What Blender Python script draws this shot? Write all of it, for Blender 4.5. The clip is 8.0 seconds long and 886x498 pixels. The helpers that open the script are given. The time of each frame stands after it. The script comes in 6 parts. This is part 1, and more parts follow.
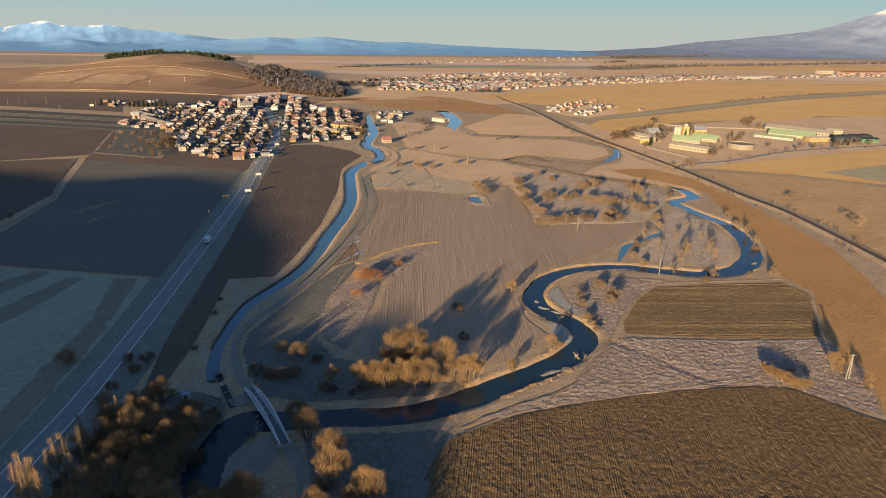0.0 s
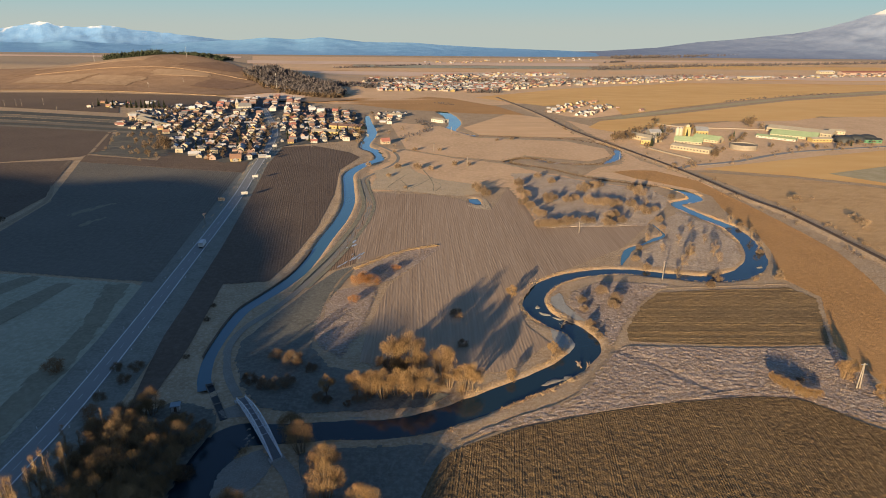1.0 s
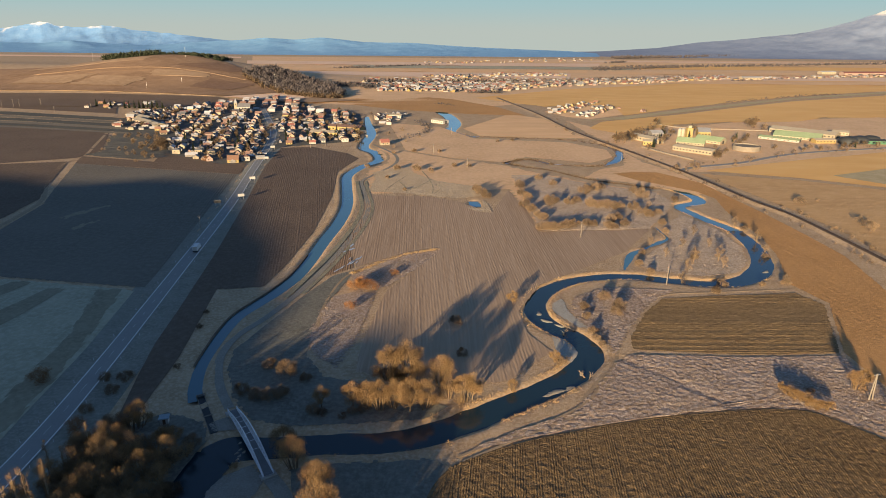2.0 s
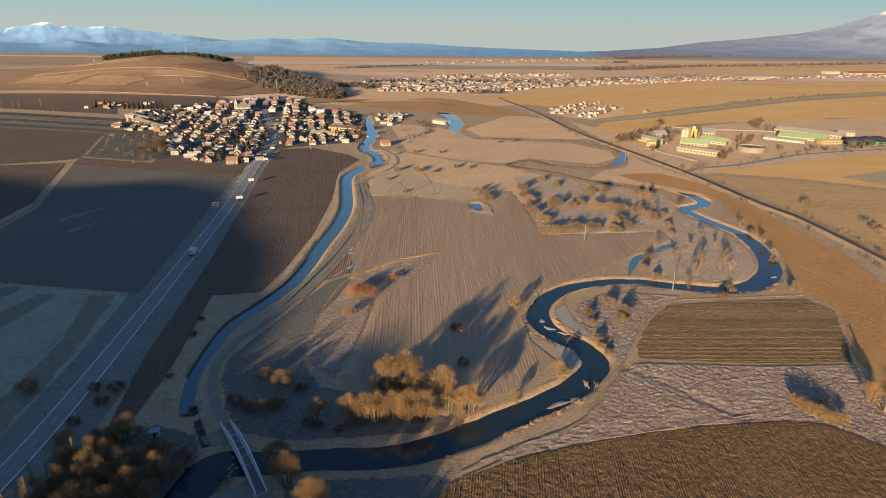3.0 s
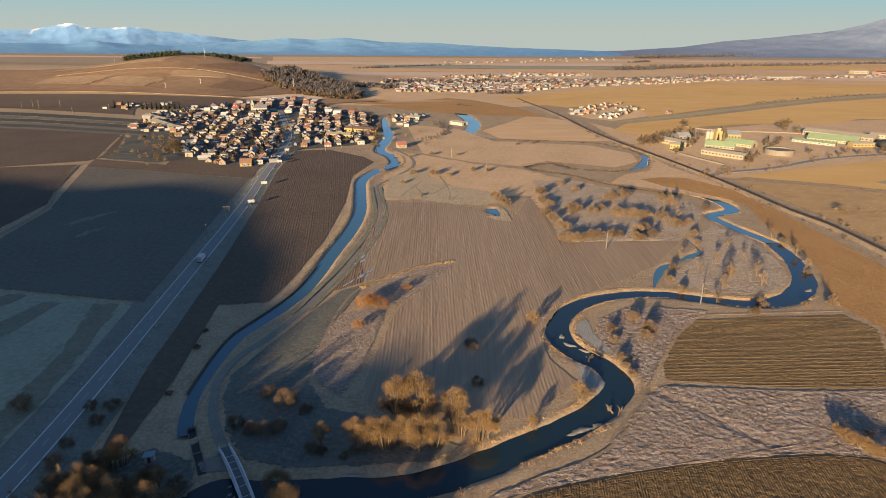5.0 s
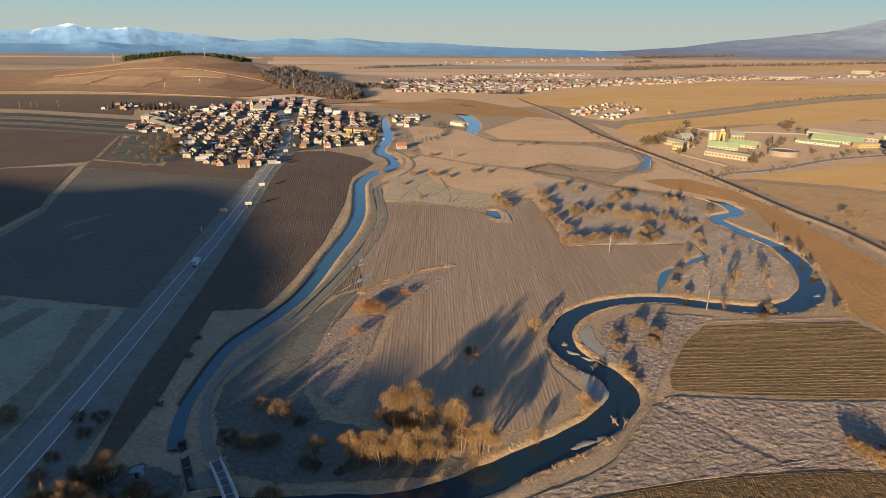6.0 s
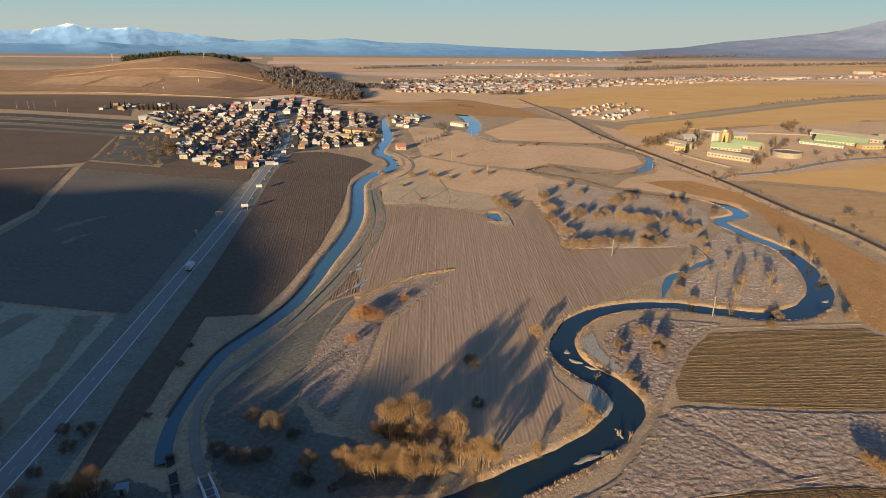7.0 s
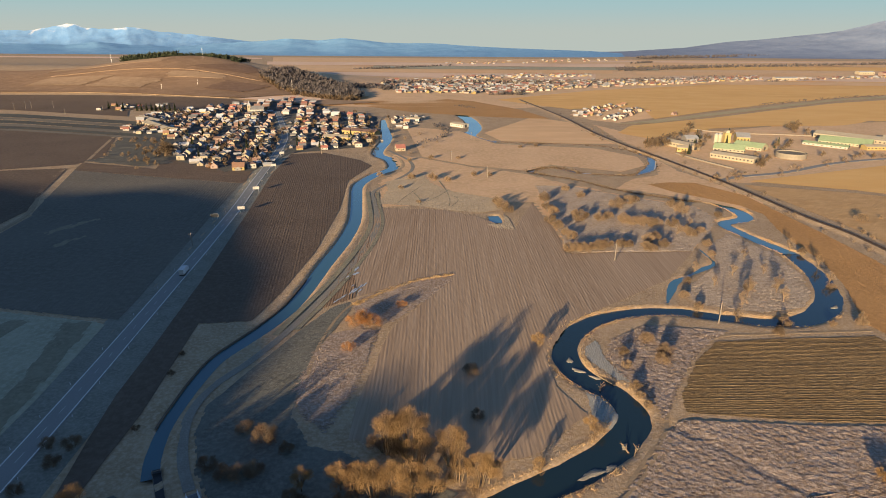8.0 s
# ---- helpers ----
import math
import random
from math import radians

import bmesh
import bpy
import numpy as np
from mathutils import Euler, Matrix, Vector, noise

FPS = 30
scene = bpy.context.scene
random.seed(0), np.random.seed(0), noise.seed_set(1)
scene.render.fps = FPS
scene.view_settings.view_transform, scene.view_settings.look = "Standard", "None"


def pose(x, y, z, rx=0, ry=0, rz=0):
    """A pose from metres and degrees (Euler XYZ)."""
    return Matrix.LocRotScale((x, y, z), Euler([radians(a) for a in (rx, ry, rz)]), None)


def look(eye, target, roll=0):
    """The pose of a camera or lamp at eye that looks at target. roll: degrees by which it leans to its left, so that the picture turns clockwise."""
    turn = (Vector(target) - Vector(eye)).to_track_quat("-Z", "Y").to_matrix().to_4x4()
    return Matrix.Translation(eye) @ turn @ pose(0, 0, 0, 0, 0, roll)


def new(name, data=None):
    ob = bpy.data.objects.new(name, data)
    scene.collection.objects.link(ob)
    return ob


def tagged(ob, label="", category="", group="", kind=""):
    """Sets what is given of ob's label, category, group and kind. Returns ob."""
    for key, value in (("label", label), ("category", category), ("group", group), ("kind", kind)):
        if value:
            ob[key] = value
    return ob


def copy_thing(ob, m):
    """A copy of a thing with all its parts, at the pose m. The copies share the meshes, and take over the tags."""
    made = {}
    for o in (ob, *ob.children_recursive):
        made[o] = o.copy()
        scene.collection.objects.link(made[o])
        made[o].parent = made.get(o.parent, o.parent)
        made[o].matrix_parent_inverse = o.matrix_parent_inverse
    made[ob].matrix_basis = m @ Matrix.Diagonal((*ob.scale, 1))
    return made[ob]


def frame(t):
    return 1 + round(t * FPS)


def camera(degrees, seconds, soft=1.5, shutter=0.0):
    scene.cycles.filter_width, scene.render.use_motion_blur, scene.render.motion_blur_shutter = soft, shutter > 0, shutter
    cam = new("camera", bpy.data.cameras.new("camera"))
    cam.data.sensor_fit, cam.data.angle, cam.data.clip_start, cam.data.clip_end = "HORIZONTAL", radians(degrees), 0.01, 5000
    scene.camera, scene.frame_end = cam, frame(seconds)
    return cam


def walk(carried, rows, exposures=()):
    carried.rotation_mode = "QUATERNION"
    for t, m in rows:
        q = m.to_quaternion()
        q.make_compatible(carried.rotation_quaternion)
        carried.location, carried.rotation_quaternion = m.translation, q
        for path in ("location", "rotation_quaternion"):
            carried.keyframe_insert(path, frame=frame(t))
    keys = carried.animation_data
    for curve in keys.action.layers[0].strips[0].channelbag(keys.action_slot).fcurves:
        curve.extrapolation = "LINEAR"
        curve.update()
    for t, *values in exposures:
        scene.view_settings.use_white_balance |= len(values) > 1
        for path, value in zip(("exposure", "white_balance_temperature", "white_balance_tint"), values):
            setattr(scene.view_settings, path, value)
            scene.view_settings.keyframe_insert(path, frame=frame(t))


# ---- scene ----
cam = camera(72.46, 8.0, soft=0.95)
PATH = [
    (0, (0.00, 0.00, 120.00), (0.001, 94.192, 86.412), 0.58),
    (0.5, (0.36, 3.50, 119.77), (0.338, 97.698, 86.205), 0.58),
    (1, (0.61, 7.02, 119.63), (0.610, 101.234, 86.114), 0.52),
    (1.5, (0.97, 10.63, 119.48), (0.936, 104.858, 86.003), 0.53),
    (3, (1.72, 21.56, 119.21), (1.361, 115.792, 85.725), 0.49),
    (3.5, (2.22, 25.08, 119.25), (1.173, 119.295, 85.746), 0.42),
    (4, (2.51, 28.51, 119.24), (0.613, 122.720, 85.750), 0.35),
    (4.5, (2.61, 31.99, 119.26), (-0.274, 126.154, 85.722), 0.36),
    (6, (2.97, 42.48, 118.95), (-0.373, 136.633, 85.429), 0.30),
    (6.5, (3.08, 45.98, 118.67), (-0.284, 140.143, 85.192), 0.30),
    (7, (3.30, 49.76, 118.38), (-0.097, 143.925, 84.908), 0.32),
    (7.5, (3.48, 53.43, 118.15), (0.068, 147.614, 84.719), 0.31),
    (8, (3.53, 57.08, 117.90), (0.084, 151.264, 84.472), 0.32),
]
EXPOSURE = 1.24
walk(cam, [(t, look(e, g, r)) for t, e, g, r in PATH], [(0, EXPOSURE, 7100, 5.5), (8, EXPOSURE, 7100, 5.5)])

# ---- sky and sun ----
SUN_EL, SUN_AZ = 8.0, 203.5      # degrees; azimuth clockwise from +y
TAN_EL = math.tan(radians(SUN_EL))
SX, SY = math.sin(radians(SUN_AZ - 180)), math.cos(radians(SUN_AZ - 180))   # the way the light travels
world = bpy.data.worlds.new("sky")
scene.world = world
world.use_nodes = True
nt = world.node_tree
sky = nt.nodes.new("ShaderNodeTexSky")
sky.sky_type, sky.sun_disc = "NISHITA", False
sky.sun_elevation, sky.sun_rotation = radians(SUN_EL), radians(SUN_AZ)
sky.altitude, sky.air_density, sky.dust_density, sky.ozone_density = 500, 0.75, 0.15, 4.3
haze = nt.nodes.new("ShaderNodeHueSaturation")
haze.inputs["Saturation"].default_value = 0.9
nt.links.new(sky.outputs[0], haze.inputs["Color"])
# winter haze lies in a low even band all round the horizon, buff below and pale teal above
way, height = nt.nodes.new("ShaderNodeTexCoord"), nt.nodes.new("ShaderNodeSeparateXYZ")
nt.links.new(way.outputs["Generated"], height.inputs[0])
bands = []
for low, high in ((0.0, 0.055), (0.05, 0.2)):
    band = nt.nodes.new("ShaderNodeMapRange")
    band.interpolation_type = "SMOOTHSTEP"
    band.inputs[1].default_value, band.inputs[2].default_value = low, high
    nt.links.new(height.outputs[2], band.inputs[0])
    bands.append(band.outputs[0])
veil, dome = [nt.nodes.new("ShaderNodeMix") for _ in range(2)]
veil.data_type = dome.data_type = "RGBA"
veil.inputs[6].default_value, veil.inputs[7].default_value = (2.6, 2.95, 3.0, 1), (1.95, 2.95, 3.4, 1)
nt.links.new(bands[0], veil.inputs[0])
nt.links.new(bands[1], dome.inputs[0])
nt.links.new(veil.outputs[2], dome.inputs[6])
nt.links.new(haze.outputs[0], dome.inputs[7])
nt.links.new(dome.outputs[2], nt.nodes["Background"].inputs[0])
nt.nodes["Background"].inputs[1].default_value = 0.077
sun = new("sun", bpy.data.lights.new("sun", "SUN"))
sun.data.energy, sun.data.angle, sun.data.color = 5.0, radians(0.6), (1.0, 0.745, 0.49)
sun.matrix_world = look((0, 0, 0), (SX, SY, -TAN_EL))

# ---- materials ----
def mat(name, a, b, c=None, big=40.0, small=2.0, rough=0.9, bump=0.3, bump_scale=None, stretch=(1, 1, 1), turn=0.0, rand=0.0, spec=0.2, metal=0.0):
    """Earth, grass, paint: two colours over a large noise, a third over a small one, with relief."""
    m = bpy.data.materials.new(name)
    m.use_nodes = True
    n, l = m.node_tree.nodes, m.node_tree.links
    bs = n["Principled BSDF"]
    bs.inputs["Roughness"].default_value, bs.inputs["Metallic"].default_value = rough, metal
    bs.inputs["Specular IOR Level"].default_value = spec
    geo = n.new("ShaderNodeNewGeometry")
    mp = n.new("ShaderNodeMapping")
    mp.inputs["Rotation"].default_value[2] = radians(turn)
    mp.inputs["Scale"].default_value = stretch
    l.new(geo.outputs["Position"], mp.inputs[0])

    def tex(scale, detail, rough_):
        t = n.new("ShaderNodeTexNoise")
        t.inputs["Scale"].default_value, t.inputs["Detail"].default_value, t.inputs["Roughness"].default_value = scale, detail, rough_
        l.new(mp.outputs[0], t.inputs["Vector"])
        return t

    def ramp(src, lo, hi):
        r = n.new("ShaderNodeMapRange")
        r.inputs[1].default_value, r.inputs[2].default_value = lo, hi
        l.new(src, r.inputs[0])
        return r.outputs[0]

    def mix(fac, x, y, kind="MIX"):
        k = n.new("ShaderNodeMix")
        k.data_type, k.blend_type = "RGBA", kind
        for s, v in ((0, fac), (6, x), (7, y)):
            if isinstance(v, bpy.types.NodeSocket):
                l.new(v, k.inputs[s])
            else:
                k.inputs[s].default_value = (*v, 1) if isinstance(v, tuple) else v
        return k.outputs[2]

    t1, t2 = tex(1 / big, 5, 0.6), tex(1 / small, 4, 0.65)
    col = mix(ramp(t1.outputs[0], 0.36, 0.64), a, b)
    col = mix(ramp(t2.outputs[0], 0.42, 0.72), col, c or tuple(v * 0.7 for v in a))
    if rand:
        oi = n.new("ShaderNodeObjectInfo")
        r = n.new("ShaderNodeMapRange")
        r.inputs[3].default_value, r.inputs[4].default_value = 1 - rand, 1 + rand
        l.new(oi.outputs["Random"], r.inputs[0])
        hs = n.new("ShaderNodeHueSaturation")
        l.new(r.outputs[0], hs.inputs["Value"])
        l.new(col, hs.inputs["Color"])
        col = hs.outputs[0]
    l.new(col, bs.inputs["Base Color"])
    if bump:
        t3 = tex(1 / (bump_scale or small), 6, 0.7)
        bp = n.new("ShaderNodeBump")
        bp.inputs["Strength"].default_value, bp.inputs["Distance"].default_value = 1.0, bump
        l.new(t3.outputs[0], bp.inputs["Height"])
        l.new(bp.outputs[0], bs.inputs["Normal"])
    return m


GRASS = mat("dry_grass", (0.478, 0.348, 0.216), (0.374, 0.258, 0.149), (0.583, 0.454, 0.324), 12, 1.4, 0.95, 0.3, 1.0)
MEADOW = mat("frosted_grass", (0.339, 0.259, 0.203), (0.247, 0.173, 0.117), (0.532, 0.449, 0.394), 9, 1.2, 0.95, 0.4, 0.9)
STUBBLE = mat("stubble_soil", (0.42, 0.305, 0.21), (0.35, 0.248, 0.167), (0.48, 0.36, 0.258), 38, 1.3, 0.95, 0.05, 1.2, (1, 0.025, 1), turn=-3)
BROWN = mat("brown_soil", (0.153, 0.113, 0.083), (0.123, 0.089, 0.065), (0.192, 0.145, 0.11), 50, 2.5, 0.95, 0.2, 1.2)
DARK = mat("dark_soil", (0.181, 0.164, 0.133), (0.15, 0.136, 0.109), (0.217, 0.199, 0.164), 70, 3.0, 0.95, 0.2, 1.5)
OCHRE = mat("ochre_soil", (0.487, 0.275, 0.113), (0.418, 0.232, 0.091), (0.539, 0.313, 0.136), 60, 2.0, 0.95, 0.3, 1.2)
PLOUGH = mat("ploughed_soil", (0.165, 0.11, 0.055), (0.127, 0.084, 0.042), (0.286, 0.194, 0.1), 30, 1.3, 0.95, 0.5, 0.9)
YELLOW = mat("straw_field", (0.824, 0.503, 0.189), (0.742, 0.432, 0.154), (0.85, 0.551, 0.224), 160, 30, 0.95, 0.3, 8, (0.4, 1, 1))
# Haze over the far plain is put into the pale TAN and ROSE.
TAN = mat("tan_field", (0.785, 0.517, 0.285), (0.676, 0.44, 0.245), (0.846, 0.576, 0.331), 150, 25, 0.95, 0.3, 8, (0.4, 1, 1))
ROSE = mat("haze_pale_fallow", (0.831, 0.593, 0.429), (0.723, 0.512, 0.371), (0.85, 0.652, 0.487), 200, 40, 0.95, 0.2, 8, (0.3, 1, 1))
GREYG = mat("grey_green_grass", (0.42, 0.398, 0.286), (0.336, 0.319, 0.224), (0.493, 0.47, 0.353), 25, 2.5, 0.95, 0.25, 1.5)
ASPHALT = mat("asphalt", (0.257, 0.262, 0.252), (0.23, 0.235, 0.225), (0.284, 0.291, 0.281), 12, 0.5, 0.8, 0.01, 0.1, spec=0.4)
PAINT = mat("road_paint", (0.8, 0.8, 0.79), (0.68, 0.68, 0.67), None, 3, 0.4, 0.7, 0)
GRAVEL = mat("gravel", (0.284, 0.263, 0.221), (0.231, 0.21, 0.176), (0.357, 0.336, 0.284), 6, 0.5, 0.95, 0.08, 0.3)
CONCRETE = mat("concrete", (0.40, 0.38, 0.35), (0.33, 0.31, 0.28), (0.46, 0.44, 0.41), 5, 0.5, 0.85, 0.02, 0.3)
BALLAST = mat("ballast", (0.16, 0.12, 0.088), (0.13, 0.1, 0.075), (0.2, 0.155, 0.115), 20, 1.0, 0.95, 0.1, 0.4)
RUST = mat("rusty_steel", (0.12, 0.07, 0.045), (0.09, 0.05, 0.035), None, 2, 0.3, 0.5, 0, metal=0.6)
BARK = mat("bark", (0.17, 0.123, 0.076), (0.132, 0.093, 0.06), (0.221, 0.162, 0.102), 3, 0.4, 0.95, 0.04, 0.3, rand=0.15)
BIRCH = mat("pale_bark", (0.38, 0.30, 0.20), (0.30, 0.23, 0.15), (0.16, 0.12, 0.09), 3, 0.5, 0.9, 0.02, 0.3, rand=0.1)
TWIG_GOLD = mat("golden_twigs", (0.256, 0.163, 0.077), (0.202, 0.123, 0.059), (0.302, 0.203, 0.101), 6, 0.8, 0.9, 0, rand=0.22)
TWIG_BROWN = mat("brown_twigs", (0.27, 0.175, 0.088), (0.21, 0.135, 0.068), (0.33, 0.22, 0.115), 6, 0.8, 0.95, 0, rand=0.25)
TWIG_RUST = mat("rusty_twigs", (0.27, 0.125, 0.045), (0.22, 0.10, 0.04), (0.32, 0.16, 0.06), 6, 0.8, 0.95, 0, rand=0.2)
NEEDLE = mat("conifer_needles", (0.035, 0.045, 0.028), (0.028, 0.035, 0.022), (0.05, 0.06, 0.035), 20, 3, 0.95, 0, rand=0.3)
SHOAL = mat("pale_shoal", (0.40, 0.385, 0.335), (0.33, 0.315, 0.27), (0.5, 0.49, 0.45), 4, 0.6, 0.9, 0.06, 0.4)
# Shade among the village houses is put into this dark ground colour.
YARDS = mat("shade_dark_yards", (0.105, 0.108, 0.098), (0.085, 0.086, 0.078), (0.15, 0.15, 0.138), 18, 3.0, 0.95, 0.2, 1.5)
# Same meadow in a paler tone, for the farther polygons.
MEADOW_PALE = mat("pale_frosted_meadow", (0.47, 0.37, 0.275), (0.36, 0.27, 0.19), (0.62, 0.53, 0.435), 10, 1.4, 0.95, 0.4, 0.9)
PASTURE = mat("pale_pasture_grass", (0.56, 0.44, 0.29), (0.47, 0.355, 0.225), (0.63, 0.52, 0.37), 14, 1.5, 0.95, 0.25, 1.0)
ICE = mat("rutted_ice", (0.48, 0.53, 0.57), (0.36, 0.42, 0.48), (0.58, 0.62, 0.65), 3, 0.5, 0.35, 0.02, 0.4, spec=0.5)
SIENNA = mat("orange_fallow", (0.60, 0.385, 0.185), (0.52, 0.325, 0.15), (0.66, 0.44, 0.23), 50, 6, 0.95, 0.3, 3, (0.5, 1, 1))
# Verge grass, greyed in its base colour to match the shade it lies in.
VERGE = mat("shade_grey_verge", (0.253, 0.252, 0.21), (0.192, 0.189, 0.154), (0.324, 0.323, 0.277), 9, 1.2, 0.95, 0.2, 1.0)
# Shade over the strip fields is put into this dark base colour.
STRIP = mat("shade_dark_strips", (0.085, 0.09, 0.085), (0.068, 0.072, 0.07), (0.105, 0.11, 0.1), 60, 8, 0.95, 0.2, 3)
FARWOOD = mat("far_bare_wood", (0.091, 0.082, 0.087), (0.07, 0.066, 0.072), (0.117, 0.102, 0.1), 30, 5, 0.95, 0)
# Haze over the far ranges is put into these blue base colours.
MTN_BLUE = mat("haze_tinted_hills", (0.21, 0.426, 0.69), (0.177, 0.378, 0.63), (0.252, 0.473, 0.72), 300, 60, 1.0, 3, 60, spec=0.0)
MTN_GREY = mat("haze_tinted_massif", (0.238, 0.305, 0.434), (0.2, 0.267, 0.394), (0.275, 0.337, 0.455), 300, 70, 1.0, 3, 60, spec=0.0)
HILLSOIL = mat("hill_soil", (0.281, 0.185, 0.116), (0.225, 0.145, 0.09), (0.331, 0.222, 0.141), 120, 20, 0.95, 0.4, 6)
FURROW = mat("furrowed_soil", (0.227, 0.153, 0.075), (0.181, 0.119, 0.058), (0.312, 0.219, 0.115), 14, 1.0, 0.95, 0.35, 0.7, (0.45, 1, 1), turn=1.5)
FALLOW = mat("sunlit_fallow", (0.745, 0.504, 0.296), (0.635, 0.419, 0.233), (0.828, 0.582, 0.365), 45, 4, 0.95, 0.25, 2)
OLIVE = mat("sunlit_winter_crop", (0.5, 0.42, 0.25), (0.43, 0.36, 0.21), (0.55, 0.47, 0.3), 60, 10, 0.95, 0.2, 4)
DULL = mat("dull_brown_grass", (0.295, 0.268, 0.187), (0.232, 0.21, 0.143), (0.34, 0.312, 0.223), 12, 2.0, 0.95, 0.25, 1.5)
EARTH = mat("worn_earth", (0.37, 0.275, 0.175), (0.30, 0.22, 0.14), (0.44, 0.34, 0.23), 8, 0.9, 0.95, 0.05, 0.5)
HILL_PALE = mat("hill_stubble", (0.36, 0.249, 0.157), (0.302, 0.208, 0.131), (0.418, 0.297, 0.193), 90, 12, 0.95, 0.3, 6)
HILL_DARK = mat("hill_plough", (0.211, 0.134, 0.089), (0.177, 0.111, 0.074), (0.245, 0.16, 0.109), 90, 12, 0.95, 0.3, 6)
# Damp soil, darkened further in its base colour to stand for shade.
DAMP_SHADED = mat("damp_shaded_ground", (0.183, 0.179, 0.148), (0.133, 0.129, 0.107), (0.244, 0.24, 0.202), 14, 1.8, 0.95, 0.25, 1.3)
TWIG_SCRUB = mat("scrub_twigs", (0.199, 0.143, 0.092), (0.152, 0.106, 0.07), (0.247, 0.18, 0.117), 6, 0.8, 0.95, 0, rand=0.3)
TWIG_DARK = mat("dark_twigs", (0.125, 0.09, 0.06), (0.095, 0.067, 0.044), (0.16, 0.115, 0.072), 6, 0.8, 0.95, 0, rand=0.25)
WHITE = mat("white_steel", (0.72, 0.74, 0.76), (0.66, 0.68, 0.70), None, 2, 0.4, 0.45, 0, spec=0.5)
STEEL = mat("galvanised_steel", (0.42, 0.43, 0.44), (0.36, 0.37, 0.38), None, 2, 0.4, 0.5, 0, metal=0.5)
GLASS = mat("window_glass", (0.03, 0.04, 0.05), (0.025, 0.03, 0.04), None, 3, 0.6, 0.08, 0, spec=0.8)
RUBBER = mat("rubber", (0.02, 0.02, 0.02), (0.03, 0.03, 0.03), None, 1, 0.2, 0.8, 0)


def water_mat(name, base, ior, ripple):
    m = bpy.data.materials.new(name)
    m.use_nodes = True
    n, l = m.node_tree.nodes, m.node_tree.links
    bs = n["Principled BSDF"]
    bs.inputs["Base Color"].default_value = (*base, 1)
    bs.inputs["Roughness"].default_value, bs.inputs["IOR"].default_value = 0.06, ior
    geo, tx, bp = n.new("ShaderNodeNewGeometry"), n.new("ShaderNodeTexNoise"), n.new("ShaderNodeBump")
    tx.inputs["Scale"].default_value, tx.inputs["Detail"].default_value = 0.7, 4
    bp.inputs["Distance"].default_value = ripple
    l.new(geo.outputs["Position"], tx.inputs["Vector"])
    l.new(tx.outputs[0], bp.inputs["Height"])
    l.new(bp.outputs[0], bs.inputs["Normal"])
    return m


# Sky reflection is partly put into the blue base of canal and pools.
CANAL_WATER = water_mat("sky_blue_canal_water", (0.05, 0.14, 0.18), 1.6, 0.015)
POOL_WATER = water_mat("sky_blue_pool_water", (0.06, 0.17, 0.225), 1.6, 0.02)
WATER = water_mat("river_water", (0.015, 0.036, 0.048), 1.42, 0.03)


def snow_mat(m, amp, lo, hi):
    """Adds snow to a rock material above a ragged line of height."""
    n, l = m.node_tree.nodes, m.node_tree.links
    bs = n["Principled BSDF"]
    old = bs.inputs["Base Color"].links[0].from_socket
    geo, sep, tx = n.new("ShaderNodeNewGeometry"), n.new("ShaderNodeSeparateXYZ"), n.new("ShaderNodeTexNoise")
    tx.inputs["Scale"].default_value, tx.inputs["Detail"].default_value = 1 / 90, 6
    l.new(geo.outputs["Position"], sep.inputs[0])
    l.new(geo.outputs["Position"], tx.inputs["Vector"])
    ad, mr, mx = n.new("ShaderNodeMath"), n.new("ShaderNodeMapRange"), n.new("ShaderNodeMix")
    ad.operation = "MULTIPLY_ADD"
    l.new(tx.outputs[0], ad.inputs[0])
    ad.inputs[1].default_value = amp
    l.new(sep.outputs[2], ad.inputs[2])
    mr.inputs[1].default_value, mr.inputs[2].default_value = lo, hi
    l.new(ad.outputs[0], mr.inputs[0])
    mx.data_type = "RGBA"
    mx.inputs[7].default_value = (0.62, 0.62, 0.62, 1)
    l.new(mr.outputs[0], mx.inputs[0])
    l.new(old, mx.inputs[6])
    l.new(mx.outputs[2], bs.inputs["Base Color"])
    return m


# The snowy range carries its haze as blue base colour below the snow.
MTN_SNOW = snow_mat(mat("haze_tinted_snowy_range", (0.143, 0.288, 0.527), (0.118, 0.253, 0.488), (0.174, 0.323, 0.553), 400, 80, 1.0, 4, 70, spec=0.0), 300, 288, 350)
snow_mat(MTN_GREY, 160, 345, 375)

# ---- plan of waters and ways (metres) ----
RIVER = [(-72, 95, 6.5), (-70, 118, 6.5)] + [(x, y, w) for (x, y), w in zip([(-68.5, 143.0), (-68.1, 159.1), (-63.0, 166.8), (-48.6, 168.3), (-34.0, 170.1), (-19.0, 170.9), (-4.0, 174.7), (9.7, 182.3), (22.3, 190.9), (37.2, 200.9), (50.0, 211.7), (59.9, 226.0), (57.9, 239.9), (49.6, 249.9), (44.3, 262.0), (45.6, 276.7), (53.5, 291.5), (65.8, 302.0), (82.6, 309.1), (101.6, 310.5), (121.6, 305.2), (138.5, 301.6), (155.3, 305.3), (173.2, 320.3), (184.2, 341.4), (190.1, 366.0), (192.0, 392.5)],
    (6.5, 7.2, 6.5, 5, 5, 5, 5.5, 5.5, 5.5, 5.5, 5.5, 5.5, 5, 5, 5.5, 5, 4.5, 4, 3.8, 3.6, 3.6, 4, 5, 6, 5.5, 5, 4.5))]
